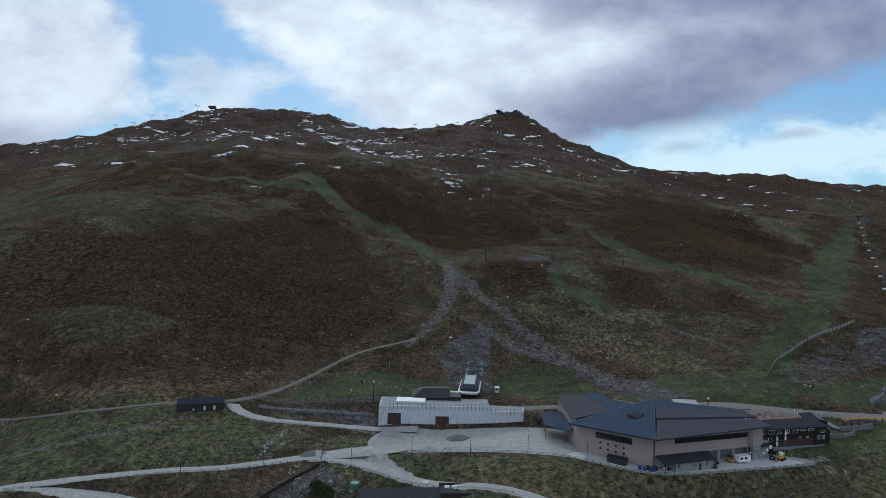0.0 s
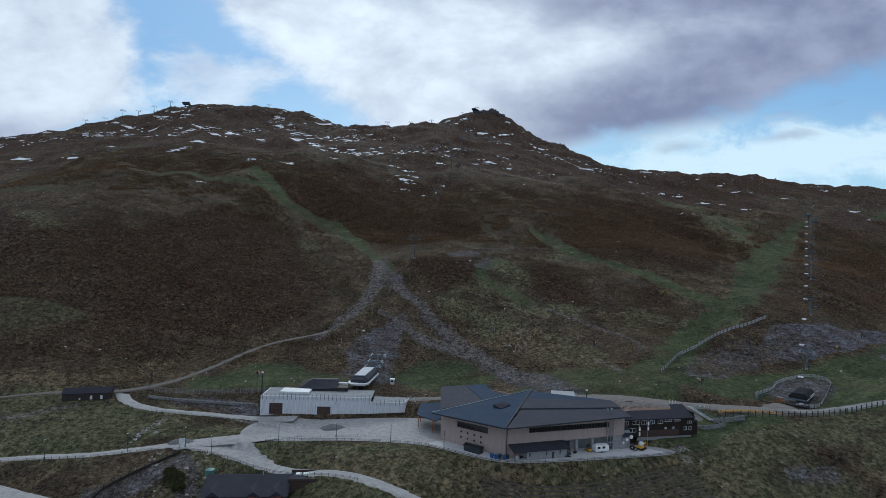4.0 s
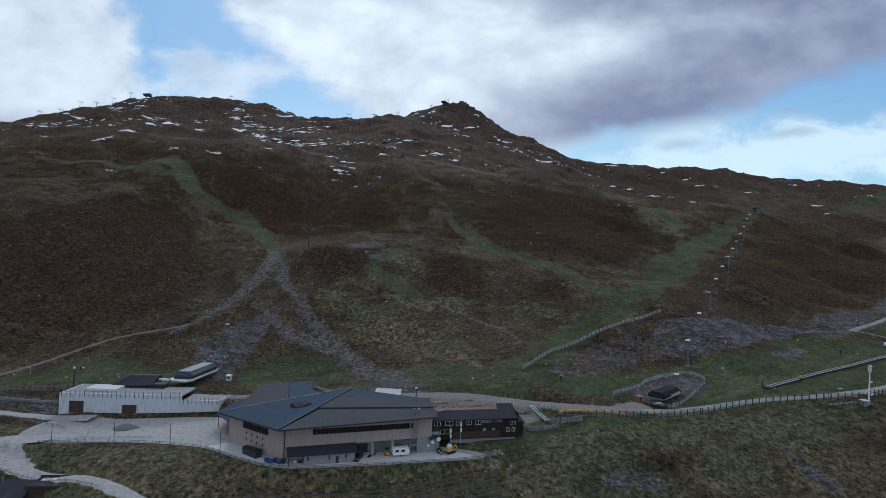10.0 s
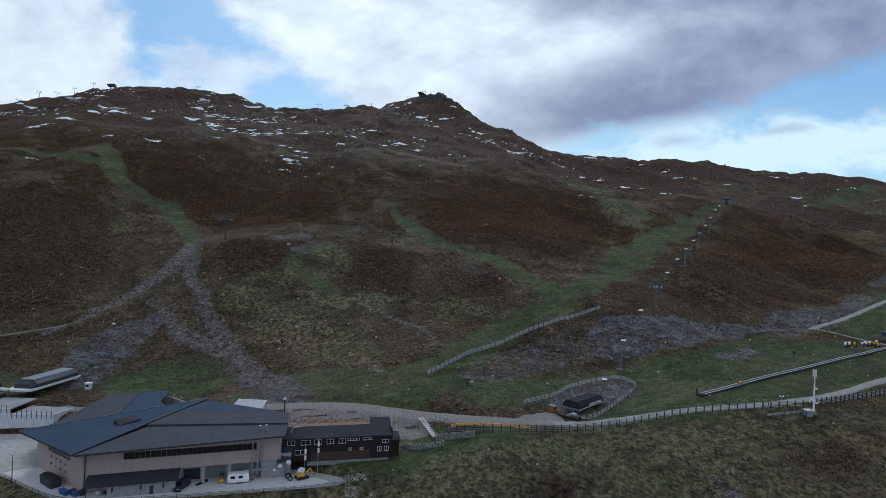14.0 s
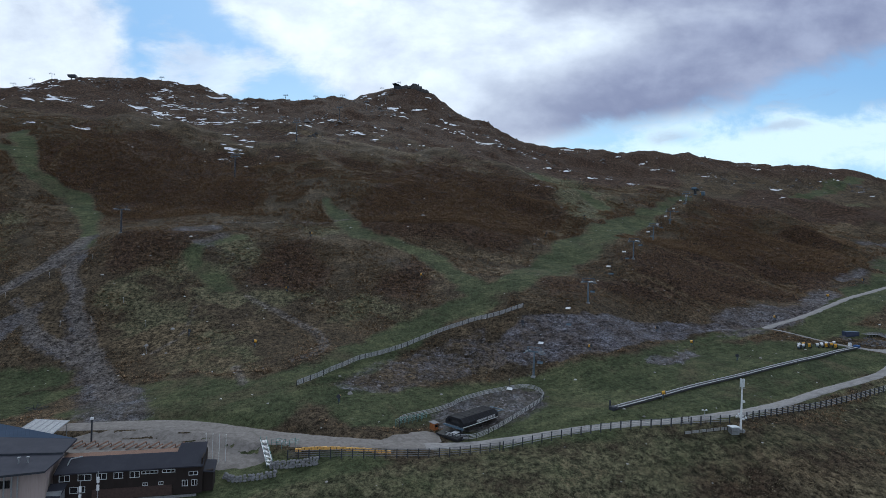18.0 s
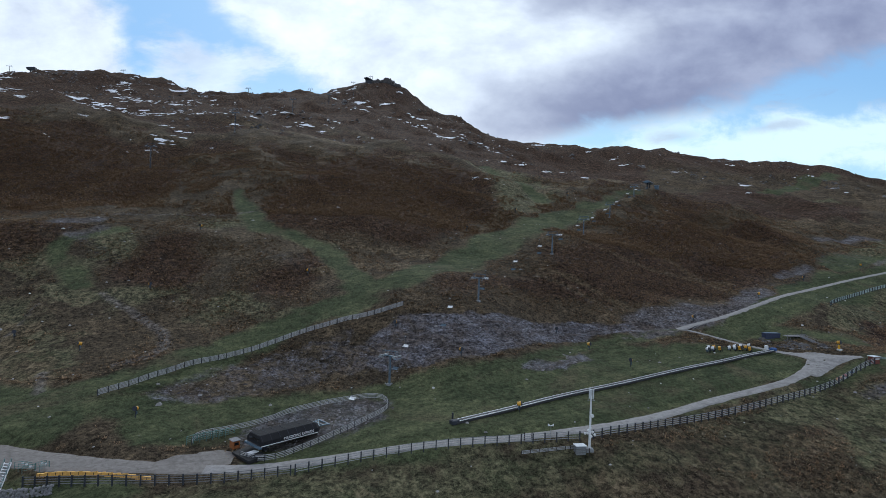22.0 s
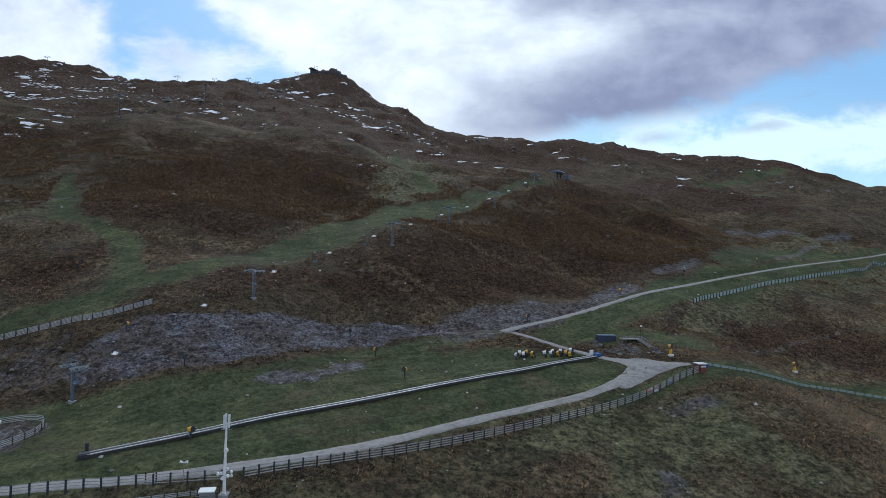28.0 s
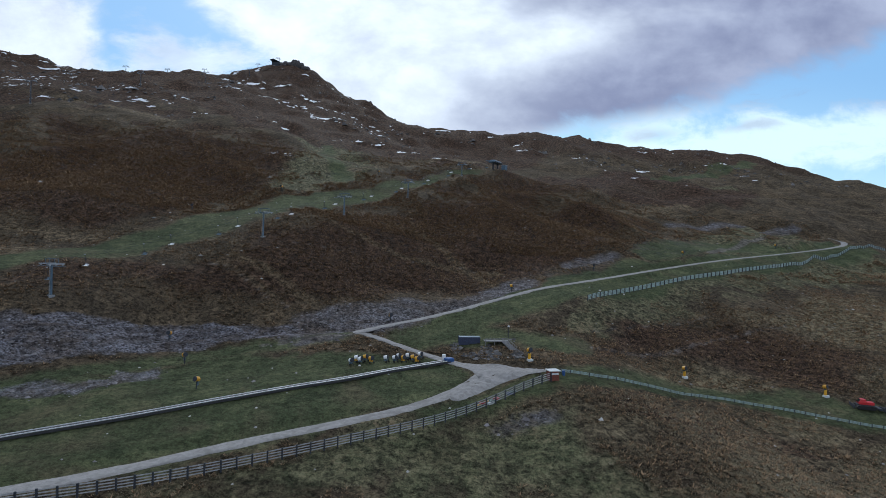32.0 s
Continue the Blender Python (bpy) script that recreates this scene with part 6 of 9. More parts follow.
def yard_things():
    for x, y in ((-29, 191.5), (-9, 202.2), (12, 201.6), (32, 198.6), (51, 191.6), (-60, 195.4), (-88, 194.2), (-40, 196.0)):
        t = thing("lamp_post", x, y, None, 0, "slim grey lamp post at the road edge", "lamp post", "yard lamp posts")
        part("pole", Bag().tube((0, 0, -0.6), (0, 0, 7.2), 0.11, 8, 0.07), STEEL_DARK, t)
        part("lamp_head", Bag().box(0, -0.35, 7.1, 0.35, 0.8, 0.16, 0, 0.04), STEEL, t)
    t = thing("gravel_heap", 8.0, 216.0, float(yard_level(8, 216)) + 0.05, 10, "low heap of grey gravel on the forecourt", "gravel heap")
    b = Bag()
    rings = []
    for k, (r, h) in enumerate(((4.6, -0.15), (3.9, 0.45), (2.6, 1.15), (1.2, 1.7), (0.3, 1.85))):
        rings.append([(r * (1 + 0.18 * math.sin(3 * a + k) + 0.1 * math.cos(5 * a)) * math.cos(a), 0.62 * r * (1 + 0.15 * math.cos(2 * a + k)) * math.sin(a), h) for a in [i * math.tau / 16 for i in range(16)]])
    part("mound", b.loft(rings), GRAVEL_DARK, t)
    t = thing("gravel_heap", -43.5, 201.5, None, 0, "heap of grey gravel beside the road", "gravel heap")
    part("mound", Bag().loft([[(5.5 * math.cos(a), 2.6 * math.sin(a), -0.4) for a in [i * math.tau / 14 for i in range(14)]], [(3.5 * math.cos(a) + 0.3 * math.sin(3 * a), 1.6 * math.sin(a), 0.9) for a in [i * math.tau / 14 for i in range(14)]],
                             [(1.0 * math.cos(a), 0.5 * math.sin(a), 1.6) for a in [i * math.tau / 14 for i in range(14)]]]), GRAVEL_DARK, t)
    t = thing("notice_board", -41.0, 195.6, None, 20, "small white notice board on posts by the road", "sign")
    part("board", Bag().box(0, 0, 1.2, 2.0, 0.1, 2.2), CREAM, t)
    part("post", Bag().box(-0.8, 0.1, -0.5, 0.12, 0.12, 3.6), TIMBER_GREY, t)
    part("post", Bag().box(0.8, 0.1, -0.5, 0.12, 0.12, 3.6), TIMBER_GREY, t)
    # skips, bins, vehicles in front of the lodge
    z = -1.75
    t = thing("skip", 61.2, 191.3, z, -34, "large dark covered waste skip against the wall", "skip")
    part("body", Bag().loft([[(-3.0, -1.2, 0), (3.0, -1.2, 0), (3.0, 1.2, 0), (-3.0, 1.2, 0)], [(-3.3, -1.3, 2.4), (3.3, -1.3, 2.4), (3.3, 1.3, 2.4), (-3.3, 1.3, 2.4)]]), STEEL_DARK, t)
    part("cover", Bag().loft([[(-3.4, -1.4, 2.4), (3.4, -1.4, 2.4), (3.4, 1.4, 2.4), (-3.4, 1.4, 2.4)], [(-3.2, -0.3, 2.9), (3.2, -0.3, 2.9), (3.2, 0.3, 2.9), (-3.2, 0.3, 2.9)]]), BLACK, t)
    for k, (x, y, m) in enumerate(((67.2, 186.6, BLUE), (68.6, 185.9, BLUE), (69.9, 186.6, STEEL_DARK), (71.2, 185.6, BLUE), (72.4, 186.4, STEEL_DARK))):
        t = thing("wheelie_bin", x, y, float(yard_level(x, y)) + 0.2, -30 + 9 * k, "blue lidded wheelie bin by the wall" if m is BLUE else "dark lidded wheelie bin by the wall", "bin", "bins by the lodge")
        part("tub", Bag().loft([[(-0.45, -0.4, 0.08), (0.45, -0.4, 0.08), (0.45, 0.4, 0.08), (-0.45, 0.4, 0.08)], [(-0.6, -0.55, 1.15), (0.6, -0.55, 1.15), (0.6, 0.55, 1.15), (-0.6, 0.55, 1.15)]]), m, t)
        part("lid", Bag().box(0, 0, 1.15, 1.3, 1.2, 0.16, 0, 0.06), m, t)
        for s in (-0.4, 0.4):
            part("wheel", Bag().tube((s - 0.05, 0.4, 0.12), (s + 0.05, 0.4, 0.12), 0.12, 8), BLACK, t)
    for x, y, s in ((75.8, 187.4, 1.0), (77.2, 187.8, 0.7)):
        t = thing("rubbish_bag", x, y, float(yard_level(x, y)) + 0.2, 20, "crumpled pale rubbish bag on the apron", "rubbish bag")
        part("bag", Bag().ball(0, 0, 0.42 * s, 0.6 * s, 0.5 * s, 0.5 * s, 9, 6, 0.12, 3), CREAM if s == 1 else BLACK, t)

    def wheel(parent, x, y, r, w):
        wl = new("wheel")
        wl.parent, wl.location = parent, (x, y, r)
        part("tyre", Bag().tube((0, -w / 2, 0), (0, w / 2, 0), r, 14), BLACK, wl)
        part("rim", Bag().tube((0, -w / 2 - 0.02, 0), (0, w / 2 + 0.02, 0), r * 0.55, 10), STEEL, wl)

    def van(x, y, turn, mat, label):
        t = thing("van", x, y, float(yard_level(x, y)) + 0.19, turn, label, "van")
        part("body", Bag().loft([[(-2.7, -0.95, 0.35), (2.6, -0.95, 0.35), (2.6, 0.95, 0.35), (-2.7, 0.95, 0.35)], [(-2.7, -0.98, 1.1), (2.65, -0.98, 1.05), (2.65, 0.98, 1.05), (-2.7, 0.98, 1.1)],
                                 [(-2.65, -0.92, 1.2), (1.6, -0.92, 1.25), (1.6, 0.92, 1.25), (-2.65, 0.92, 1.2)], [(-2.55, -0.8, 2.1), (0.6, -0.8, 2.1), (0.6, 0.8, 2.1), (-2.55, 0.8, 2.1)]]), mat, t)
        part("windscreen", Bag().plate([(1.66, -0.8, 1.3), (1.66, 0.8, 1.3), (0.75, 0.72, 2.05), (0.75, -0.72, 2.05)], 0.05), GLASS, t)
        part("bonnet", Bag().plate([(1.7, -0.85, 1.2), (2.62, -0.85, 1.06), (2.62, 0.85, 1.06), (1.7, 0.85, 1.2)], 0.04), STEEL_BLUE, t)
        for s in (-1, 1):
            part("side_window", Bag().plate([(-1.9, s * 0.94, 1.35), (0.9, s * 0.94, 1.35), (0.5, s * 0.86, 1.95), (-1.9, s * 0.86, 1.95)], 0.03), GLASS, t)
            part("headlight", Bag().box(2.66, s * 0.7, 0.75, 0.08, 0.35, 0.2), CREAM, t)
        part("bumper", Bag().box(2.68, 0, 0.35, 0.2, 1.85, 0.28), BLACK, t)
        for sx in (-1.7, 1.75):
            for s in (-0.85, 0.85):
                wheel(t, sx, s, 0.36, 0.24)
        return t

    van(94.2, 193.0, -100, STEEL_DARK, "dark van with a blue-grey bonnet parked on the apron")
    t = thing("ramp", 97.6, 196.2, -2.3, 60, "black loading ramp on the apron", "ramp")
    part("plate", Bag().loft([[(-2.2, -0.5, 0), (2.2, -0.5, 0), (2.2, 0.5, 0), (-2.2, 0.5, 0)], [(-2.2, -0.5, 0.08), (2.2, -0.5, 0.9), (2.2, 0.5, 0.9), (-2.2, 0.5, 0.08)]]), BLACK, t)
    t = thing("trailer", 107.2, 198.2, float(yard_level(107, 198)) + 0.19, 18, "white site caravan trailer parked by the lodge", "trailer")
    part("body", Bag().loft([[(-2.6, -1.1, 0.5), (2.6, -1.1, 0.5), (2.6, 1.1, 0.5), (-2.6, 1.1, 0.5)], [(-2.8, -1.15, 1.4), (2.8, -1.15, 1.4), (2.8, 1.15, 1.4), (-2.8, 1.15, 1.4)], [(-2.6, -1.0, 2.7), (2.6, -1.0, 2.7), (2.6, 1.0, 2.7), (-2.6, 1.0, 2.7)]]), WHITE, t)
    for x in (-1.4, 0.6):
        part("window", Bag().box(x, -1.16, 1.5, 1.1, 0.06, 0.7), GLASS, t)
    part("drawbar", Bag().beam((2.6, 0, 0.5), (4.0, 0, 0.45), 0.12, 0.12), STEEL_DARK, t)
    for s in (-1.0, 1.0):
        wheel(t, 0, s, 0.34, 0.2)
    t = thing("forklift", 102.8, 198.0, float(yard_level(103, 198)) + 0.19, 110, "small yellow forklift by the loading bay", "forklift")
    part("body", Bag().loft([[(-1.0, -0.6, 0.3), (0.9, -0.6, 0.3), (0.9, 0.6, 0.3), (-1.0, 0.6, 0.3)], [(-1.1, -0.6, 1.1), (0.5, -0.6, 0.9), (0.5, 0.6, 0.9), (-1.1, 0.6, 1.1)]]), YELLOW, t)
    part("cab_frame", Bag().beam((-0.8, -0.5, 1.0), (-0.8, -0.5, 2.1), 0.08, 0.08).beam((-0.8, 0.5, 1.0), (-0.8, 0.5, 2.1), 0.08, 0.08).beam((0.5, -0.5, 0.9), (0.4, -0.5, 2.1), 0.08, 0.08).beam((0.5, 0.5, 0.9), (0.4, 0.5, 2.1), 0.08, 0.08)
         .box(-0.2, 0, 2.1, 1.4, 1.1, 0.08), BLACK, t)
    part("mast", Bag().beam((1.0, -0.35, 0.1), (1.0, -0.35, 2.4), 0.1, 0.12).beam((1.0, 0.35, 0.1), (1.0, 0.35, 2.4), 0.1, 0.12), STEEL_DARK, t)
    part("fork", Bag().box(1.6, 0.3, 0.12, 1.1, 0.12, 0.06).box(1.6, -0.3, 0.12, 1.1, 0.12, 0.06), STEEL_DARK, t)
    for sx in (-0.7, 0.6):
        for s in (-0.55, 0.55):
            wheel(t, sx, s, 0.3, 0.2)
    t = thing("digger", 123.4, 202.6, float(yard_level(123, 202)) + 0.19, 40, "small yellow and blue tracked digger parked by the wall", "digger")
    for s in (-0.9, 0.9):
        part("track", Bag().loft([[(-1.5, s - 0.25, 0.1), (1.5, s - 0.25, 0.1), (1.5, s + 0.25, 0.1), (-1.5, s + 0.25, 0.1)], [(-1.8, s - 0.25, 0.4), (1.8, s - 0.25, 0.4), (1.8, s + 0.25, 0.4), (-1.8, s + 0.25, 0.4)],
                                  [(-1.5, s - 0.25, 0.8), (1.5, s - 0.25, 0.8), (1.5, s + 0.25, 0.8), (-1.5, s + 0.25, 0.8)]]), BLACK, t)
    part("body", Bag().box(-0.5, 0, 0.8, 2.2, 1.7, 0.9, 0, 0.2), YELLOW, t)
    part("cab", Bag().box(0.2, 0.3, 1.6, 1.4, 1.0, 1.4, 0, 0.2), BLUE, t)
    part("cover_sheet", Bag().ball(-0.4, -0.1, 2.3, 1.2, 0.9, 0.9, 9, 6, 0.15, 5), CREAM, t, "crumpled pale tarpaulin")
    part("boom", Bag().beam((1.0, -0.2, 1.4), (2.4, -0.2, 2.4), 0.25, 0.3).beam((2.4, -0.2, 2.4), (3.2, -0.2, 1.0), 0.22, 0.25), YELLOW, t)
    for k, (x, y) in enumerate(((119.8, 201.9), (120.6, 200.8))):
        t = thing("tyre", x, y, float(yard_level(x, y)) + 0.19, 0, "large black machine tyre standing by the digger", "tyre")
        part("tread", Bag().tube((0, -0.25, 0.85 - 0.2 * k), (0, 0.25, 0.85 - 0.2 * k), 0.85 - 0.2 * k, 16), BLACK, t)
        part("hub", Bag().tube((0, -0.27, 0.85 - 0.2 * k), (0, 0.27, 0.85 - 0.2 * k), 0.4, 10), STEEL, t)
    for x, y, zz, r in ((117.6, 201.8, 1.6, 0.55), (119.6, 203.2, 2.2, 0.7), (116.2, 201.4, 0.6, 0.4)):
        t = thing("satellite_dish", x, y, zz, 0, "white satellite dish on the service wall", "satellite dish", "dishes on the wall")
        part("dish", Bag().loft([[(r * math.cos(a), -0.75, r * math.sin(a)) for a in [i * math.tau / 14 for i in range(14)]], [(0.35 * r * math.cos(a), -0.55, 0.35 * r * math.sin(a)) for a in [i * math.tau / 14 for i in range(14)]]]), WHITE, t)
        part("arm", Bag().beam((0, -0.55, 0), (0, 1.6, 0), 0.08, 0.08), STEEL, t)
    # aerial poles by the annex
    for x, y, tall in ((127.0, 206.2, 8.5), (123.5, 205.4, 6.5)):
        t = thing("aerial_pole", x, y, None, 0, "thin steel pole with white panel aerials", "aerial", "annex aerials")
        part("pole", Bag().tube((0, 0, -0.8), (0, 0, tall + 2), 0.09), STEEL, t)
        for h in (tall - 2.2, tall - 0.4):
            part("panel_aerial", Bag().box(0.1, -0.15, h, 0.55, 0.22, 1.3, 0, 0.05), WHITE, t)
    # flagpoles at the annex end
    for k in range(4):
        t = thing("flagpole", 143.2 + 1.5 * k, 226.5 + 0.7 * k, None, 0, "bare white flagpole behind the annex", "flagpole", "white flagpoles")
        part("pole", Bag().tube((0, 0, -0.5), (0, 0, 8.4 - 0.4 * k), 0.09, 8, 0.05), WHITE, t)
        part("finial", Bag().ball(0, 0, 8.45 - 0.4 * k, 0.12, 0.12, 0.12), WHITE, t)
    # raised sun terrace behind the annex, with stacked timber panels
    t = thing("sun_terrace", 121, 228, None, 0, "worn grey terrace slab behind the annex", "terrace")
    ring = [(100.5, 225.5), (113.0, 221.5), (141.5, 224.0), (142.0, 229.5), (112.0, 229.8), (101.0, 232.0)]
    part("slab", Bag().plate([(x, y, 6.0) for x, y in ring], 0.4), WORN_GRAVEL, t, world=True)
    part("retaining_wall", Bag().loft([[(x, y, -1.0) for x, y in ring], [(x, y, 5.6) for x, y in ring]]), STONE, t, world=True)
    for k in range(22):
        u = k / 21
        x, y = 104 + 35 * u, 225.6 + (1.6 if k % 2 else 0) + 1.2 * u
        t = thing("timber_stack", x, y, 6.0, 35, "leaning orange-brown timber panel on the terrace", "timber panel", "timber panels on the terrace")
        part("board", Bag().beam((-1.5, 0, 0.1), (1.2, 0.4, 1.1), 0.7, 0.14), TIMBER_DULL2, t)
        part("prop", Bag().beam((1.2, 0.4, 0.0), (1.2, 0.4, 1.1), 0.12, 0.12), TIMBER_DULL, t)
    # flood-light pole behind the lodge and one by the garage
    for x, y, tall in ((110.5, 231.0, 9.5), (-28.0, 242.0, 9.0)):
        t = thing("floodlight_pole", x, y, None, 0, "dark pole with a white floodlight on top", "floodlight", "floodlights")
        part("pole", Bag().tube((0, 0, -0.6), (0, 0, tall), 0.26, 8, 0.2), STEEL_DARK, t)
        part("lamp", Bag().box(0, -0.1, tall, 0.8, 0.5, 0.7, 0, 0.15), WHITE, t)
    t = thing("ski_rack", 37.4, 236.5, None, -30, "white steel gate frame by the garage", "gate")
    for k in range(4):
        part("bar", Bag().beam((-2, 0, 0.3 + 0.6 * k), (2, 0, 0.3 + 0.6 * k), 0.08, 0.08), STEEL, t)
    for s in (-2, 2):
        part("post", Bag().box(s, 0, -0.5, 0.15, 0.15, 3.0), STEEL, t)
    t = thing("ticket_kiosk", 27.0, 262.0, None, 0, "small cream lift-operator kiosk on the grass", "kiosk")
    part("body", Bag().box(0, 0, -0.3, 1.8, 1.8, 2.6), CREAM, t)
    part("roof", Bag().box(0, 0, 2.3, 2.3, 2.3, 0.2, 0, 0.06), WHITE, t)
    part("window", Bag().box(0, -0.92, 1.1, 1.1, 0.06, 0.8), GLASS, t)
    for k in range(3):
        t = thing("crowd_barrier", 30.5 + 2.3 * k, 262.5 + 1.2 * k, None, 28, "teal steel crowd barrier by the lift", "barrier", "lift barriers")
        part("frame", Bag().beam((-1.1, 0, 1.1), (1.1, 0, 1.1), 0.06, 0.06).beam((-1.1, 0, 0.3), (1.1, 0, 0.3), 0.06, 0.06).beam((-1.1, 0, -0.2), (-1.1, 0, 1.2), 0.08, 0.08).beam((1.1, 0, -0.2), (1.1, 0, 1.2), 0.08, 0.08), TEAL, t)
        for q in range(6):
            part("upright", Bag().beam((-0.8 + 0.32 * q, 0, 0.3), (-0.8 + 0.32 * q, 0, 1.1), 0.03, 0.03), TEAL, t)
    # steel scrap and a spare cannon by the track
    t = thing("steel_scrap", 74, 264, None, 20, "tangle of rusty steel frames on the bank", "scrap")
    rnd = random.Random(4)
    for k in range(12):
        a = Vector((rnd.uniform(-4, 4), rnd.uniform(-1.5, 1.5), 0.1))
        part("strut", Bag().beam(a, a + Vector((rnd.uniform(-3, 3), rnd.uniform(-1, 1), rnd.uniform(0.2, 1.6))), 0.14, 0.14), STEEL_DARK, t)


GRAVEL_DARK = gravel_material("heap_gravel", (0.13, 0.13, 0.13), (0.2, 0.2, 0.2))
yard_things()

# rails round the yard and the west terrace
post_and_rail("yard_rail", [(-14, 203.2), (12, 202.6), (30, 199.6), (46, 194.6), (56, 188.6), (70, 182.0), (84, 184.6), (104, 190.6), (130, 197.6), (138, 201.2)], 2.6, 1.0, (0.55, 0.95), STEEL_DARK, STEEL_DARK,
              "low dark steel rail along the forecourt edge", post_w=0.08, rail_h=0.07, span=2)
post_and_rail("terrace_fence", [(-82, 247.5), (-70, 245.5), (-50, 243.5), (-24.5, 242.5)], 2.6, 2.2, (0.25, 0.5, 0.75, 0.97), TIMBER_GREY, TIMBER_GREY, "grey timber fence above the stone bank", rail_h=0.12)
post_and_rail("road_rail", [(-68, 226.6), (-50, 223.4), (-30, 220.0), (-14, 215.8)], 2.6, 0.9, (0.55, 0.95), STEEL_DARK, STEEL, "low steel rail along the loop road", post_w=0.1, rail_h=0.1, span=2)
post_and_rail("road_rail", [(-140, 183.6), (-118, 187), (-90, 194.8), (-64, 195.8), (-44, 195.2), (-24, 191.2), (-10, 186.4), (6, 180.6), (24, 173.6)], 2.6, 0.9, (0.6, 0.95), STEEL_DARK, STEEL_DARK, "low wire rail along the lower road", post_w=0.09, rail_h=0.05, span=3)
post_and_rail("ramp_rail", [(-11, 204.2), (10, 206.0), (22, 205.6)], 2.6, 0.9, (0.5, 0.95), STEEL_DARK, STEEL, "grey steel rail along the ramp", post_w=0.09, rail_h=0.1, span=2)


def terraces():
    """Log steps that hold the bank under the forecourt."""
    t = thing("terraced_bank", 105, 186, None, 0, "rows of weathered logs that hold the grassy bank", "retaining logs")
    rows = [(63, 180.5), (74, 178.6), (92, 183.2), (114, 190), (138, 196.5)]
    for k in range(12):
        line = [(x + 0.35 * k, y - 2.0 - 1.45 * k) for x, y in rows]
        pts = drape(line, 6.0)
        for a, b in zip(pts[:-1], pts[1:]):
            part("log", Bag().beam((a[0], a[1], a[2] + 0.16), (b[0], b[1], b[2] + 0.16), 0.22, 0.5), LOG, t, world=True)
    return t


terraces()


def stone_wall(points, tall, label, seed, size=1.0):
    """A dry wall of loose stones."""
    rnd = random.Random(seed)
    pts = drape(points, size * 0.95)
    t = thing("stone_wall", *pts[0], 0, label, "stone wall")
    shapes = [Bag().ball(0, 0, 0, 0.56, 0.45, 0.38, 7, 5, 0.2, seed + s).mesh("stone", STONE) for s in range(5)]
    o = Vector(pts[0])
    for x, y, z in pts:
        for h in range(int(tall / (0.55 * size)) + 1):
            s = new("stone", shapes[rnd.randrange(5)])
            s.parent = t
            s.location = Vector((x + rnd.uniform(-0.2, 0.2), y + rnd.uniform(-0.2, 0.2) + 0.15 * h, z + 0.2 + 0.52 * size * h)) - o
            s.rotation_euler = (rnd.uniform(-0.3, 0.3), rnd.uniform(-0.3, 0.3), rnd.uniform(0, 6.3))
            k = size * rnd.uniform(0.8, 1.2)
            s.scale = (k, k, k)
    return t


stone_wall([(150.5, 220.5), (153, 218.5), (158, 219.5), (163, 220.8)], 1.6, "rough grey stone wall below the ramp", 2)
stone_wall([(-76, 240.5), (-60, 237), (-45, 235), (-27, 233)], 1.0, "rough stone bank below the terrace fence", 5, 1.1)
# ---- the meadow lift and its slope ----


def letters(text, size, parent, m, mat, name="sign_lettering"):
    """Raised lettering as a mesh."""
    cu = bpy.data.curves.new(name, "FONT")
    cu.body, cu.size, cu.extrude, cu.align_x, cu.align_y = text, size, 0.03, "CENTER", "CENTER"
    tmp = bpy.data.objects.new(name, cu)
    scene.collection.objects.link(tmp)
    me = bpy.data.meshes.new_from_object(tmp.evaluated_get(bpy.context.evaluated_depsgraph_get()))
    bpy.data.objects.remove(tmp)
    me.materials.clear()
    me.materials.append(mat)
    ob = new(name, me)
    ob.parent, ob.matrix_basis = parent, m
    return ob


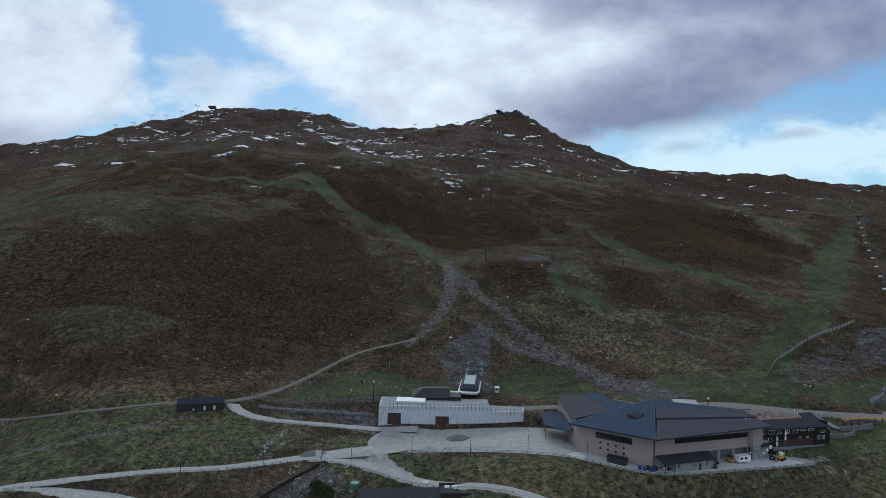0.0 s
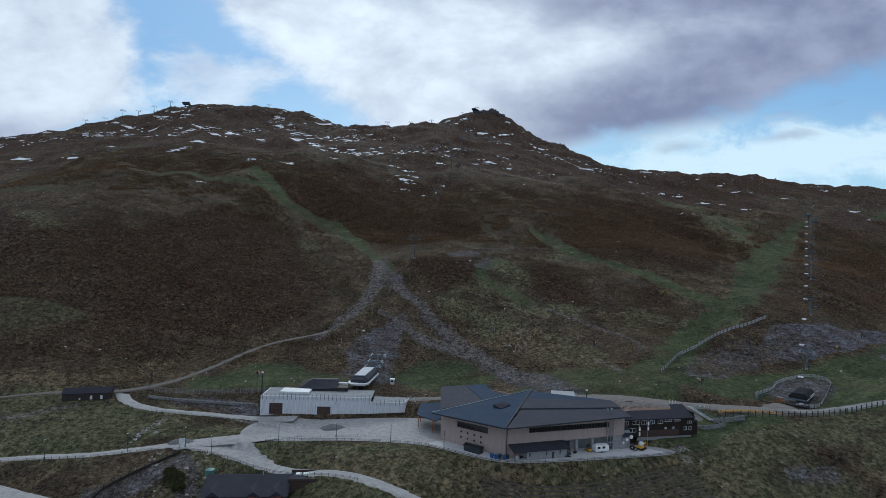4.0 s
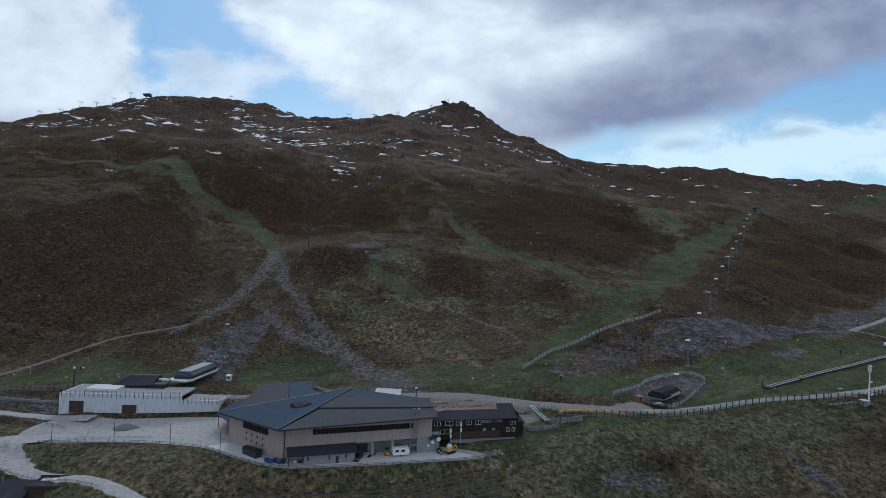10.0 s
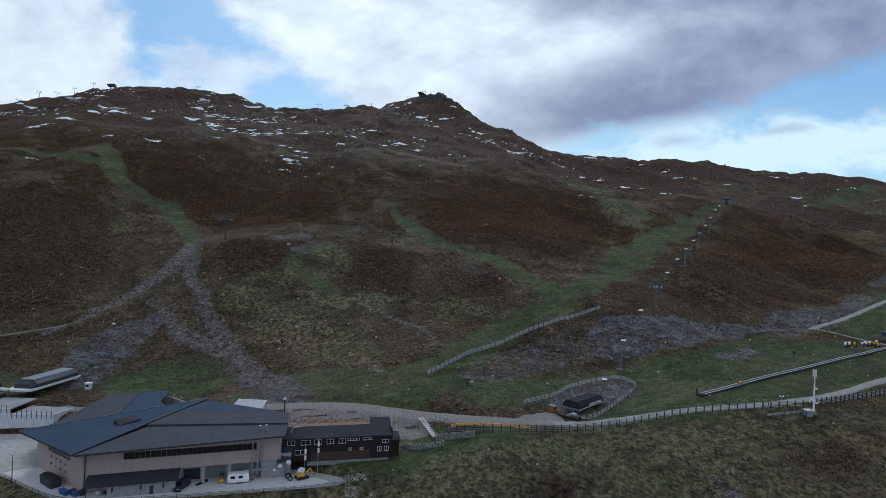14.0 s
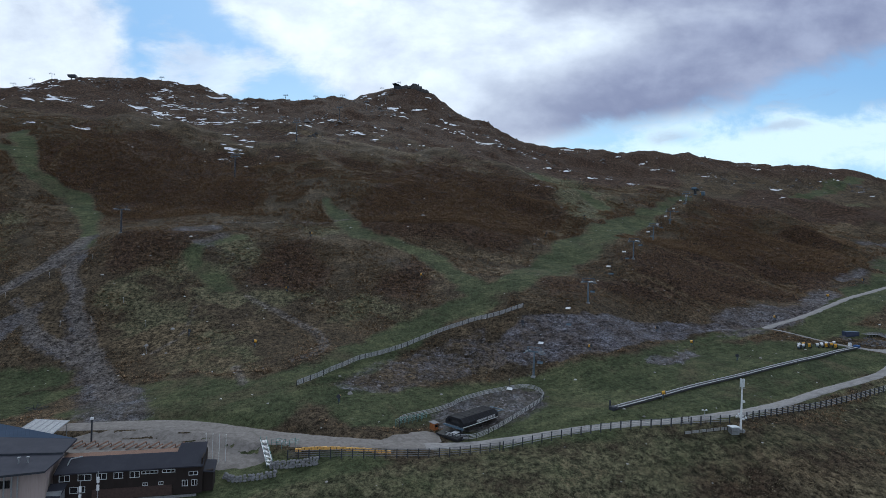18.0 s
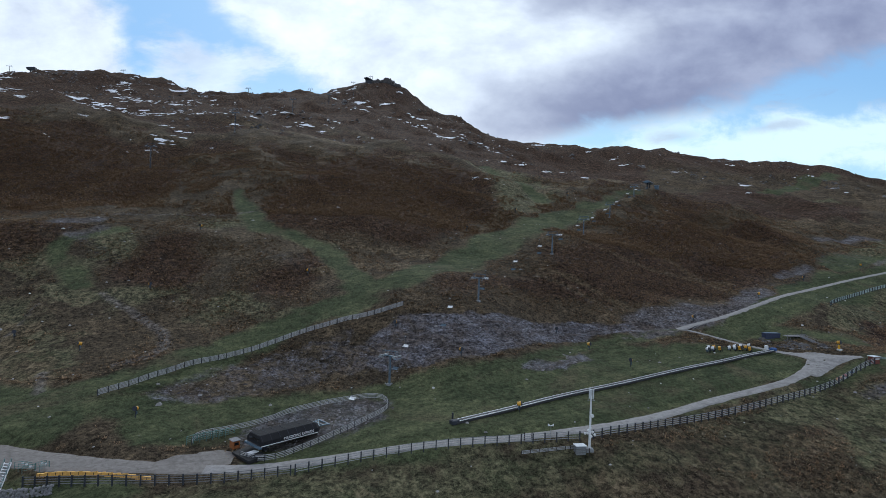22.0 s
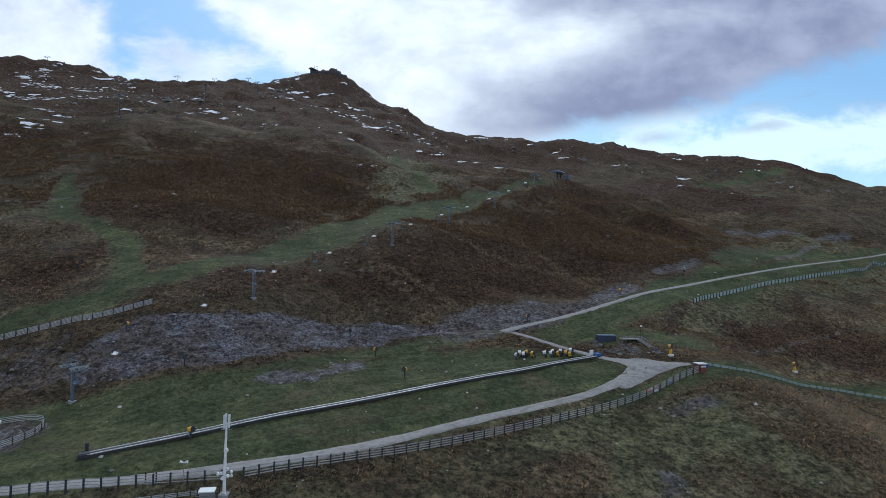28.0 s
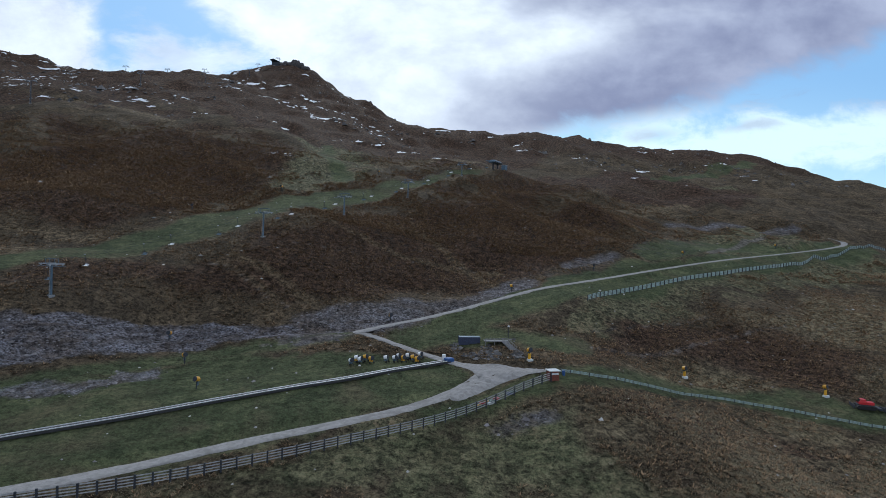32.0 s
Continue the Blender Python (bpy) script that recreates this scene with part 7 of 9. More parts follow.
def meadow_station():
    t = thing("chairlift_station", 215.6, 254.2, 5.6, 47, "black barn-shaped chairlift terminal with white lettering", "lift station")
    L, w = 8.6, 3.6

    def ring(x, k):
        return [(x, -w * k, 2.3), (x, -w * k, 3.4), (x, -w * 0.62 * k, 4.7 * (0.3 + 0.7 * k)), (x, w * 0.62 * k, 4.7 * (0.3 + 0.7 * k)), (x, w * k, 3.4), (x, w * k, 2.3)]

    part("hood", Bag().loft([ring(-L, 1), ring(L, 1), ring(L + 1.2, 0.8)]), CLAD_BLACK, t, "black metal hood")
    for k in range(7):
        x = -L + 0.4 + 2.6 * k
        part("seam", Bag().beam((x, -w - 0.03, 2.4), (x, -w - 0.03, 3.4), 0.08, 0.08).beam((x, -w - 0.03, 3.4), (x, -w * 0.62, 4.75), 0.08, 0.08).beam((x, -w * 0.62, 4.75), (x, w * 0.62, 4.75), 0.08, 0.08), STEEL_DARK, t)
    part("white_trim", Bag().beam((-L - 0.2, -w - 0.06, 2.3), (L, -w - 0.06, 2.3), 0.12, 0.16), WHITE, t)
    part("front_ring", Bag().box(-L - 0.35, 0, 1.7, 0.7, 2 * w + 0.4, 0.5, 0, 0.1), STEEL_BLUE, t)
    part("windows", Bag().box(-L - 0.06, 0, 3.1, 0.1, 4.6, 0.8), GLASS, t)
    for x in (-5.5, 5.5):
        part("leg", Bag().box(x, 0, -1.5, 1.0, 1.0, 4.2), STEEL_DARK, t)
    part("bullwheel", Bag().tube((-5, 0, 1.7), (-5, 0, 2.0), 2.4, 18), STEEL, t)
    part("truss", Bag().beam((L, -1.6, 3.2), (L + 4.6, -2.4, 3.4), 0.25, 0.25).beam((L, 1.6, 3.2), (L + 4.6, 2.4, 3.4), 0.25, 0.25).beam((L + 1.4, -2.0, 3.3), (L + 1.4, 2.0, 3.3), 0.2, 0.2)
         .beam((L + 3.0, -2.2, 3.3), (L + 3.0, 2.2, 3.3), 0.2, 0.2).beam((L + 4.6, -2.8, 3.4), (L + 4.6, 2.8, 3.4), 0.3, 0.3).beam((L + 1.4, -2.0, 3.3), (L + 4.6, 2.4, 3.4), 0.15, 0.15), STEEL_BLUE, t, "blue steel guide truss")
    part("truss_leg", Bag().box(L + 2.2, 0, -1.5, 0.7, 0.7, 4.8), STEEL_DARK, t)
    letters("MEADOWS EXPRESS", 1.05, t, pose(2.6, -w - 0.06, 2.95, 90, 0, 0), WHITE)
    part("loading_ramp", Bag().loft([[(-L - 4.2, -w - 1.4, -0.6), (-L + 0.6, -w - 1.4, -0.6), (-L + 0.6, w, -0.6), (-L - 4.2, w, -0.6)], [(-L - 4.2, -w - 1.4, 0.1), (-L + 0.6, -w - 1.4, 0.6), (-L + 0.6, w, 0.6), (-L - 4.2, w, 0.1)]]), BLACK, t, "dark rubber loading mat")
    part("mat_board", Bag().box(-L - 1.4, -1.6, 0.66, 3.0, 1.7, 0.16, 8), WHITE, t, "white boarding mat")
    return t


CLAD_BLACK = seamed_roof("black_metal_cladding", (0.022, 0.022, 0.024), (0.03, 0.03, 0.033), 1.3, 47)
meadow_station()
t = thing("operator_kiosk", 203.6, 251.2, None, 47, "orange timber lift-operator kiosk", "kiosk")
part("body", Bag().box(0, 0, -0.3, 1.9, 1.9, 2.2), TIMBER_ORANGE, t)
part("roof", Bag().loft([[(-1.2, -1.2, 1.9), (1.2, -1.2, 1.9), (1.2, 1.2, 2.1), (-1.2, 1.2, 2.1)], [(-1.2, -1.2, 2.05), (1.2, -1.2, 2.05), (1.2, 1.2, 2.25), (-1.2, 1.2, 2.25)]]), TIMBER_GREY, t)
part("window", Bag().box(0, -0.97, 0.8, 1.2, 0.06, 0.7), GLASS, t)

# rail fence round the terminal
ENCLOSURE = [(193, 249.5), (192.5, 253.5), (200, 258.5), (209, 264.5), (213, 271), (224, 278.5), (234, 282.5), (240, 282.5), (242.6, 277), (242, 272), (237, 266), (227, 254.6), (221, 248), (217, 244.2), (212, 242.4), (207, 245.4)]
post_and_rail("fence", ENCLOSURE, 2.5, 1.8, (0.3, 0.53, 0.76, 0.98), STEEL_DARK, RAIL_PALE, "pale grey rail fence round the chairlift terminal", "meadow fences", rail_h=0.17)
for k in range(7):
    t = thing("queue_gate", 192.6 + 1.3 * k, 250.6 + 1.0 * k, None, 58, "teal steel queue gate frame", "gate", "queue gates")
    part("frame", Bag().beam((-1.6, 0, -0.3), (-1.6, 0, 2.0), 0.12, 0.12).beam((1.6, 0, -0.3), (1.6, 0, 2.0), 0.12, 0.12).beam((-1.6, 0, 2.0), (1.6, 0, 2.0), 0.12, 0.12), TEAL, t)
    for z in (0.5, 1.0, 1.5):
        part("bar", Bag().beam((-1.6, 0, z), (1.6, 0, z), 0.07, 0.07), TEAL, t)

# the long fence below the service road, three runs
post_and_rail("fence", [(164.3, 228.6), (178.3, 226.7), (189.3, 227.5), (211.3, 232.7), (222.3, 235.7)], 2.9, 2.4, (0.25, 0.48, 0.71, 0.94), STEEL_DARK, TIMBER_GREY, "dark post and rail fence below the gravel road", "meadow fences", rail_h=0.15, post_w=0.28, behind=True)
post_and_rail("fence", [(223.3, 236.1), (234.3, 240.7), (247.3, 244.3), (260.3, 246.5), (285.3, 248.4), (295.3, 249.7)], 3.1, 2.4, (0.26, 0.49, 0.72, 0.95), STEEL_DARK, TIMBER_PALE, "grey post and rail fence below the gravel road", "meadow fences", rail_h=0.15, post_w=0.28, behind=True)
post_and_rail("fence", [(299.3, 250.9), (312.4, 257), (325.4, 263.6), (345.4, 272.6), (357.4, 278.2), (371.4, 285), (386.4, 292.2), (396.4, 297.2), (405.4, 302), (415.4, 307.4), (424, 311.2)], 3.0, 2.4, (0.25, 0.48, 0.71, 0.94), STEEL_DARK, TIMBER_PALE, "grey slatted fence below the gravel road", "meadow fences", rail_h=0.22, post_w=0.30, behind=True)
post_and_rail("fence", [(279, 244.6), (293, 246.4)], 2.3, 1.0, (0.3, 0.6, 0.92), TIMBER_DARK, TIMBER_PALE, "low double fence by the aerial mast", "meadow fences", behind=True)
post_and_rail("fence", [(156.5, 269.5), (169, 285.5), (180, 299.2), (195, 310.4), (212, 320.6), (233, 327.0), (243.2, 330.6)], 2.9, 1.9, (0.2, 0.4, 0.6, 0.8, 0.98), STEEL_DARK, TIMBER_PALE, "pale slatted snow fence slanting up the run", "meadow fences", rail_h=0.24, post_w=0.2, gap=0.05, behind=True)
post_and_rail("net_fence", [(455, 379), (476, 399), (513, 423), (553, 444), (604, 474), (684, 531), (740, 564)], 3.4, 2.2, (0.3, 0.53, 0.76, 0.97), STEEL_DARK, NET, "blue-green slatted panels along the ski trail", "meadow fences", rail_h=0.34, post_w=0.26, gap=0.08, behind=True)
post_and_rail("edge_rail", [(428, 316.5), (442, 317.2), (456, 321.5), (476, 329), (492, 327), (507, 322), (521, 316), (532, 312), (560, 301)], 2.8, 1.1, (0.45, 0.7, 0.95), STEEL_DARK, NET, "low teal netting rail along the grassy traverse", "meadow fences", rail_h=0.16, post_w=0.2, gap=0.04)


def aerial_mast():
    t = thing("radio_mast", 297, 246.4, 9.3, 0, "tall white radio mast with dishes and panel aerials", "mast")
    part("pole", Bag().tube((0, 0, -0.8), (0, 0, 14.2), 0.34, 12, 0.2), WHITE, t)
    part("footing", Bag().box(0, 0, -0.8, 1.8, 1.8, 1.2), CONC_GREY, t)
    for a in range(3):
        c, s = math.cos(a * 2.09), math.sin(a * 2.09)
        part("panel_aerial", Bag().box(0.5 * c, 0.5 * s, 13.2, 0.35, 0.35, 2.6, a * 120, 0.05), CREAM, t)
    part("arm", Bag().beam((-1.0, 0, 12.9), (1.0, 0, 12.9), 0.1, 0.1).beam((0, -0.9, 12.9), (0, 0.9, 12.9), 0.1, 0.1), STEEL, t)
    part("dish", Bag().tube((0.3, -0.35, 9.0), (0.3, -0.75, 9.0), 0.42, 12), WHITE, t)
    for k in range(8):
        c, s = math.cos(k * 0.785), math.sin(k * 0.785)
        h = 3.9 + 0.35 * (k % 3)
        part("antenna_arm", Bag().beam((0, 0, h), (1.2 * c, 1.2 * s, h), 0.08, 0.08), STEEL, t)
        part("small_dish", Bag().tube((1.2 * c, 1.2 * s, h), (1.5 * c, 1.5 * s, h), 0.32, 10), WHITE, t)
    return t


aerial_mast()
t = thing("equipment_cabinet", 294.2, 245.2, None, 10, "pale metal equipment cabinet in a timber frame", "cabinet")
part("body", Bag().box(0, 0, -0.3, 2.6, 1.8, 2.2, 0, 0.05), STEEL, t)
part("lid", Bag().box(0, 0, 1.9, 3.0, 2.2, 0.18, 0, 0.05), CREAM, t)
for x in (-2.0, 2.0):
    for y in (-1.4, 1.4):
        part("post", Bag().box(x, y, -0.6, 0.14, 0.14, 2.2), TIMBER_DARK, t)
for z in (0.5, 1.0, 1.4):
    part("rail", Bag().beam((-2.0, -1.4, z), (2.0, -1.4, z), 0.05, 0.14), TIMBER_GREY, t)
t = thing("loudspeaker_pole", 287.6, 250.2, None, 0, "thin pole with two white loudspeakers", "loudspeaker")
part("pole", Bag().tube((0, 0, -0.5), (0, 0, 3.4), 0.07), STEEL, t)
for s in (-1, 1):
    part("horn", Bag().tube((0.1 * s, 0, 3.3), (0.75 * s, 0, 3.5), 0.1, 8, 0.32), WHITE, t)
t = thing("timber_gate", 281.5, 249.6, None, 5, "dark timber stile at the fence", "stile")
part("step", Bag().box(0, -0.4, -0.2, 1.8, 0.6, 0.5).box(0, 0.4, -0.2, 1.8, 0.6, 0.5), TIMBER_GREY, t)
for s in (-1, 1):
    part("post", Bag().box(s, 0, -0.5, 0.22, 0.22, 2.6), TIMBER_DARK, t)


def magic_carpet():
    """The moving carpet: a dark belt between pale side rails on low trestles."""
    a, b = Vector((262.4, 260.0, ground_at(262.4, 260.0))), Vector((397.4, 331.6, ground_at(397.4, 331.6)))
    pts = [a.lerp(b, k / 38) for k in range(39)]
    rise = level_out(np.array([max(p.z, ground_at(p.x, p.y)) for p in pts]), 6) + 0.15
    pts = [(p.x, p.y, float(z)) for p, z in zip(pts, rise)]
    t = thing("conveyor_lift", *pts[0], 0, "long rubber conveyor lift with pale metal edges", "conveyor lift")
    for a, b in zip(pts[:-1], pts[1:]):
        a, b = Vector(a), Vector(b)
        side = (b - a).cross(Vector((0, 0, 1))).normalized()
        up = Vector((0, 0, 0.45))
        part("belt", Bag().beam(a + up, b + up, 1.5, 0.1), CARPET_RUBBER, t, world=True)
        for s in (-1, 1):
            part("side_rail", Bag().beam(a + up + s * side * 0.85 + Vector((0, 0, 0.12)), b + up + s * side * 0.85 + Vector((0, 0, 0.12)), 0.2, 0.18), STEEL_PALE, t, world=True)
        part("skirt", Bag().beam(a + up * 0.3 + side * 1.1, b + up * 0.3 + side * 1.1, 0.25, 0.5), CARPET_RUBBER, t, world=True)
        low = min(a.z, ground_at(a.x, a.y)) - 0.4
        part("trestle", Bag().box(a.x, a.y, low, 0.3, 1.3, a.z + 0.35 - low, 30), STEEL_DARK, t, world=True)
    d = Vector(pts[-1]) - Vector(pts[0])
    for (x, y, z), m, tall in ((pts[0], STEEL_DARK, 1.2), (pts[-1], BLUE, 1.6)):
        part("drive_unit", Bag().box(x, y, z - 0.3, 2.4, 2.0, tall, 30, 0.25), m, t, "boxed drive unit", True)
    part("control_post", Bag().box(pts[0][0] - 0.6, pts[0][1] + 2.0, pts[0][2] - 0.3, 0.5, 0.5, 2.6, 0, 0.1), STEEL_DARK, t, world=True)
    part("control_box", Bag().box(pts[-1][0] - 1.5, pts[-1][1] + 2.2, pts[-1][2] - 0.3, 1.1, 1.0, 2.2, 0, 0.1), WHITE, t, world=True)
    return t


STEEL_PALE = plain("pale_aluminium_edge", (0.58, 0.59, 0.61), 0.5, 0.3, 0.12, 3)
magic_carpet()


def fan_gun(x, y, turn, kind, group):
    """A snow gun: a fan drum on a post or on its own wheeled stand."""
    t = thing("snow_gun", x, y, None, turn, "yellow-headed snow gun on a dark post" if kind == 0 else "white-headed snow gun parked on its wheeled stand" if kind == 1 else "snow gun with a yellow-padded post on a white block", "snow gun", group)
    z = 2.6 if kind == 0 else 1.5 if kind == 1 else 3.3
    if kind == 1:
        part("stand", Bag().beam((-0.7, -0.6, 0.05), (0, 0, 1.1), 0.1, 0.1).beam((0.7, -0.6, 0.05), (0, 0, 1.1), 0.1, 0.1).beam((0, 0.9, 0.05), (0, 0, 1.1), 0.1, 0.1), STEEL_DARK, t)
        part("housing", Bag().box(0, 0.1, 0.5, 0.9, 0.8, 0.6, 0, 0.08), YELLOW if int(x) % 2 else STEEL_BLUE, t)
        for s in (-0.7, 0.7):
            part("wheel", Bag().tube((s - 0.08, -0.5, 0.28), (s + 0.08, -0.5, 0.28), 0.3, 10), BLACK, t)
    else:
        part("post", Bag().tube((0, 0, -0.6), (0, 0, z - 0.4), 0.14, 8), STEEL_DARK, t)
        part("service_box", Bag().box(0.0, 0.25, 0.9 if kind == 0 else 1.7, 0.5, 0.35, 0.9, 0, 0.05), STEEL_BLUE, t)
    if kind == 2:
        part("padding", Bag().tube((0, 0, 0.5), (0, 0, 2.2), 0.42, 10), YELLOW_PAD2, t, "yellow crash padding")
        part("block", Bag().box(0.2, -0.1, -0.4, 1.6, 1.2, 1.0, 0, 0.08), CREAM, t, "white base block")
    drum = Bag()
    ax = Vector((0.25, -1.0, 0.2)).normalized()
    c = Vector((0, 0, z))
    drum.tube(c - ax * 0.65, c + ax * 0.45, 0.60, 12, 0.66)
    part("fan_drum", drum, YELLOW if kind != 1 or int(x * 10) % 3 == 0 else WHITE, t)
    part("nozzle_ring", Bag().tube(c + ax * 0.45, c + ax * 0.62, 0.69, 12), STEEL_DARK, t)
    part("inlet_grille", Bag().tube(c - ax * 0.8, c - ax * 0.65, 0.48, 10), BLACK, t)
    part("fork", Bag().beam(c + Vector((-0.55, 0, 0)), c + Vector((-0.4, 0, -0.6)), 0.08, 0.08).beam(c + Vector((0.55, 0, 0)), c + Vector((0.4, 0, -0.6)), 0.08, 0.08).beam(c + Vector((-0.45, 0, -0.6)), c + Vector((0.45, 0, -0.6)), 0.1, 0.1), STEEL_DARK, t)
    return t


YELLOW_PAD2 = plain("bright_yellow_padding", (0.72, 0.40, 0.03), 0.7, vary=0.12)
GUNS = [(132.3, 299.5), (172.4, 260.6), (132, 348), (130, 404), (266, 302), (282, 267.6), (309, 342), (319.5, 328), (330, 309.5), (378, 362), (427, 393), (472, 425), (533, 460), (310, 481), (275, 445), (196, 368), (241, 318),
        (102, 310), (-163, 240), (-84, 258), (-48, 305), (-35, 258), (620, 512), (360, 545), (-44, 349)]
for k, (x, y) in enumerate(GUNS):
    fan_gun(x, y, (k * 47) % 120 - 60, 0, "snow guns along the runs")
for k, (x, y) in enumerate(((368, 327.6), (370.6, 328.6), (373.8, 329), (378.2, 330.2), (380.8, 330.8), (383.4, 331.4), (386.4, 332.6), (388.6, 333.8), (369.4, 329.8), (372, 330.4), (382, 332.8), (384.8, 333.6), (387.6, 331.4))):
    fan_gun(x, y, 20 + (k * 31) % 50, 1, "row of parked snow guns")
for x, y in ((421, 326), (478, 344.4), (520, 334.5)):
    fan_gun(x, y, 15, 2, "padded snow guns")


SEAT_WHITE = plain("glossy_white_seat_shell", (0.90, 0.91, 0.92), 0.35, vary=0.03)


def chair(x, y, z, turn, pad):
    t = thing("lift_chair", x, y, z - 4.2, turn, "white-seated chair hanging from the haul rope" if pad is SEAT_WHITE else "dark steel chair hanging from the haul rope", "lift chair", "meadow lift chairs")
    part("hanger", Bag().beam((0, 0, 4.2), (0, 0.25, 2.4), 0.1, 0.1).beam((0, 0.25, 2.4), (0, 0.5, 1.4), 0.1, 0.1), STEEL_DARK, t)
    part("grip", Bag().box(0, 0, 4.1, 0.3, 0.5, 0.3), STEEL, t)
    part("seat", Bag().box(0, 0.2, 0.5, 2.3, 0.6, 0.14, 0, 0.05), pad, t)
    part("backrest", Bag().loft([[(-1.15, 0.45, 0.6), (1.15, 0.45, 0.6), (1.15, 0.52, 0.6), (-1.15, 0.52, 0.6)], [(-1.15, 0.86, 1.25), (1.15, 0.86, 1.25), (1.15, 0.92, 1.25), (-1.15, 0.92, 1.25)]]), pad, t)
    part("side_frame", Bag().beam((-1.2, 0.5, 1.4), (1.2, 0.5, 1.4), 0.08, 0.08).beam((-1.2, 0.5, 1.4), (-1.2, 0.2, 0.5), 0.07, 0.07).beam((1.2, 0.5, 1.4), (1.2, 0.2, 0.5), 0.07, 0.07), STEEL_DARK, t)
    return t


MEADOW_LIFT = [(241.4, 290.6, 9.6), (274.6, 338.6, 9.8), (320, 407.5, 10.5), (349, 452, 9.5), (381, 502, 9.5), (418, 558, 8)]
for x, y, tall in MEADOW_LIFT:
    tower("lift_tower", x, y, tall, -34, STEEL_BLUE, "meadow chairlift towers", 2.7, 0.4, label="blue-grey steel chairlift tower with crossarm")
side = Vector((0.83, -0.56, 0)) * 2.7
tops = [Vector((226, 266, 9.5))] + [Vector((x, y, ground_at(x, y) + tall + 0.3)) for x, y, tall in MEADOW_LIFT] + [Vector((448, 606, ground_at(448, 606) + 5.5))]
for s in (-1, 1):
    cable("haul_rope", [tuple(p + side * s) for p in tops], 0.03, STEEL_DARK, "thin steel haul rope of the meadow chairlift", 0.008)
    lengths = np.cumsum([0] + [(b - a).length for a, b in zip(tops[:-1], tops[1:])])
    for n, d in enumerate(np.arange(14 + 17 * (s > 0), lengths[-1] - 8, 31)):
        k = int(np.searchsorted(lengths, d) - 1)
        u = (d - lengths[k]) / (lengths[k + 1] - lengths[k])
        run = lengths[k + 1] - lengths[k]
        p = tops[k].lerp(tops[k + 1], u) + side * s - Vector((0, 0, 4 * 0.008 * run * u * (1 - u)))
        chair(p.x, p.y, p.z, -34, SEAT_WHITE if s < 0 else STEEL_BLUE)


def top_station():
    t = thing("chairlift_station", 449, 608, None, 56, "blue-grey top terminal of the meadow chairlift", "lift station")
    part("hood", Bag().loft([[(-7, -2.6, 4.0), (7, -2.6, 4.0), (7, 2.6, 4.0), (-7, 2.6, 4.0)], [(-7, -2.8, 5.0), (7, -2.8, 5.0), (7, 2.8, 5.0), (-7, 2.8, 5.0)], [(-6, -1.4, 6.2), (6, -1.4, 6.2), (6, 1.4, 6.2), (-6, 1.4, 6.2)]]), STEEL_BLUE, t)
    for x in (-4, 4):
        part("leg", Bag().box(x, 0, -2.0, 1.0, 1.0, 6.2), STEEL_DARK, t)
    part("truss", Bag().beam((-7, -1.8, 4.6), (-12, -2.4, 4.8), 0.25, 0.25).beam((-7, 1.8, 4.6), (-12, 2.4, 4.8), 0.25, 0.25).beam((-12, -2.6, 4.8), (-12, 2.6, 4.8), 0.25, 0.25), STEEL_BLUE, t)
    part("operator_cabin", Bag().box(3, -6.5, -1.0, 4.4, 3.0, 3.4, 0, 0.2), STEEL_BLUE, t)
    part("cabin_roof", Bag().box(3, -6.5, 2.4, 5.2, 3.8, 0.25), STEEL, t)
    for q in (-5.5, -2.0, 1.5, 5.0):
        part("glazing", Bag().plate([(q - 1.4, -2.84, 4.9), (q + 1.4, -2.84, 4.9), (q + 1.4, -2.75, 4.1), (q - 1.4, -2.75, 4.1)], 0.05), GLASS, t)
    part("yellow_pad", Bag().box(8.5, -3.5, -0.5, 2.0, 0.8, 2.0), YELLOW, t)
    return t


top_station()

# container, timber stairs, hut and sleds by the fork
CONTAINER_BLUE = plain("dark_blue_container_paint", (0.035, 0.045, 0.085), 0.55, vary=0.2)
t = thing("container", 404.8, 345.4, None, 6, "dark blue storage container on the bank", "container")
part("body", Bag().box(0, 0, -0.6, 7.0, 2.6, 2.6), CONTAINER_BLUE, t)
for k in range(15):
    part("rib", Bag().box(-3.25 + 0.465 * k, -1.32, -0.5, 0.18, 0.08, 2.3), CONTAINER_BLUE, t)
part("roof_rim", Bag().box(0, 0, 2.0, 7.1, 2.7, 0.1), STEEL_BLUE, t)


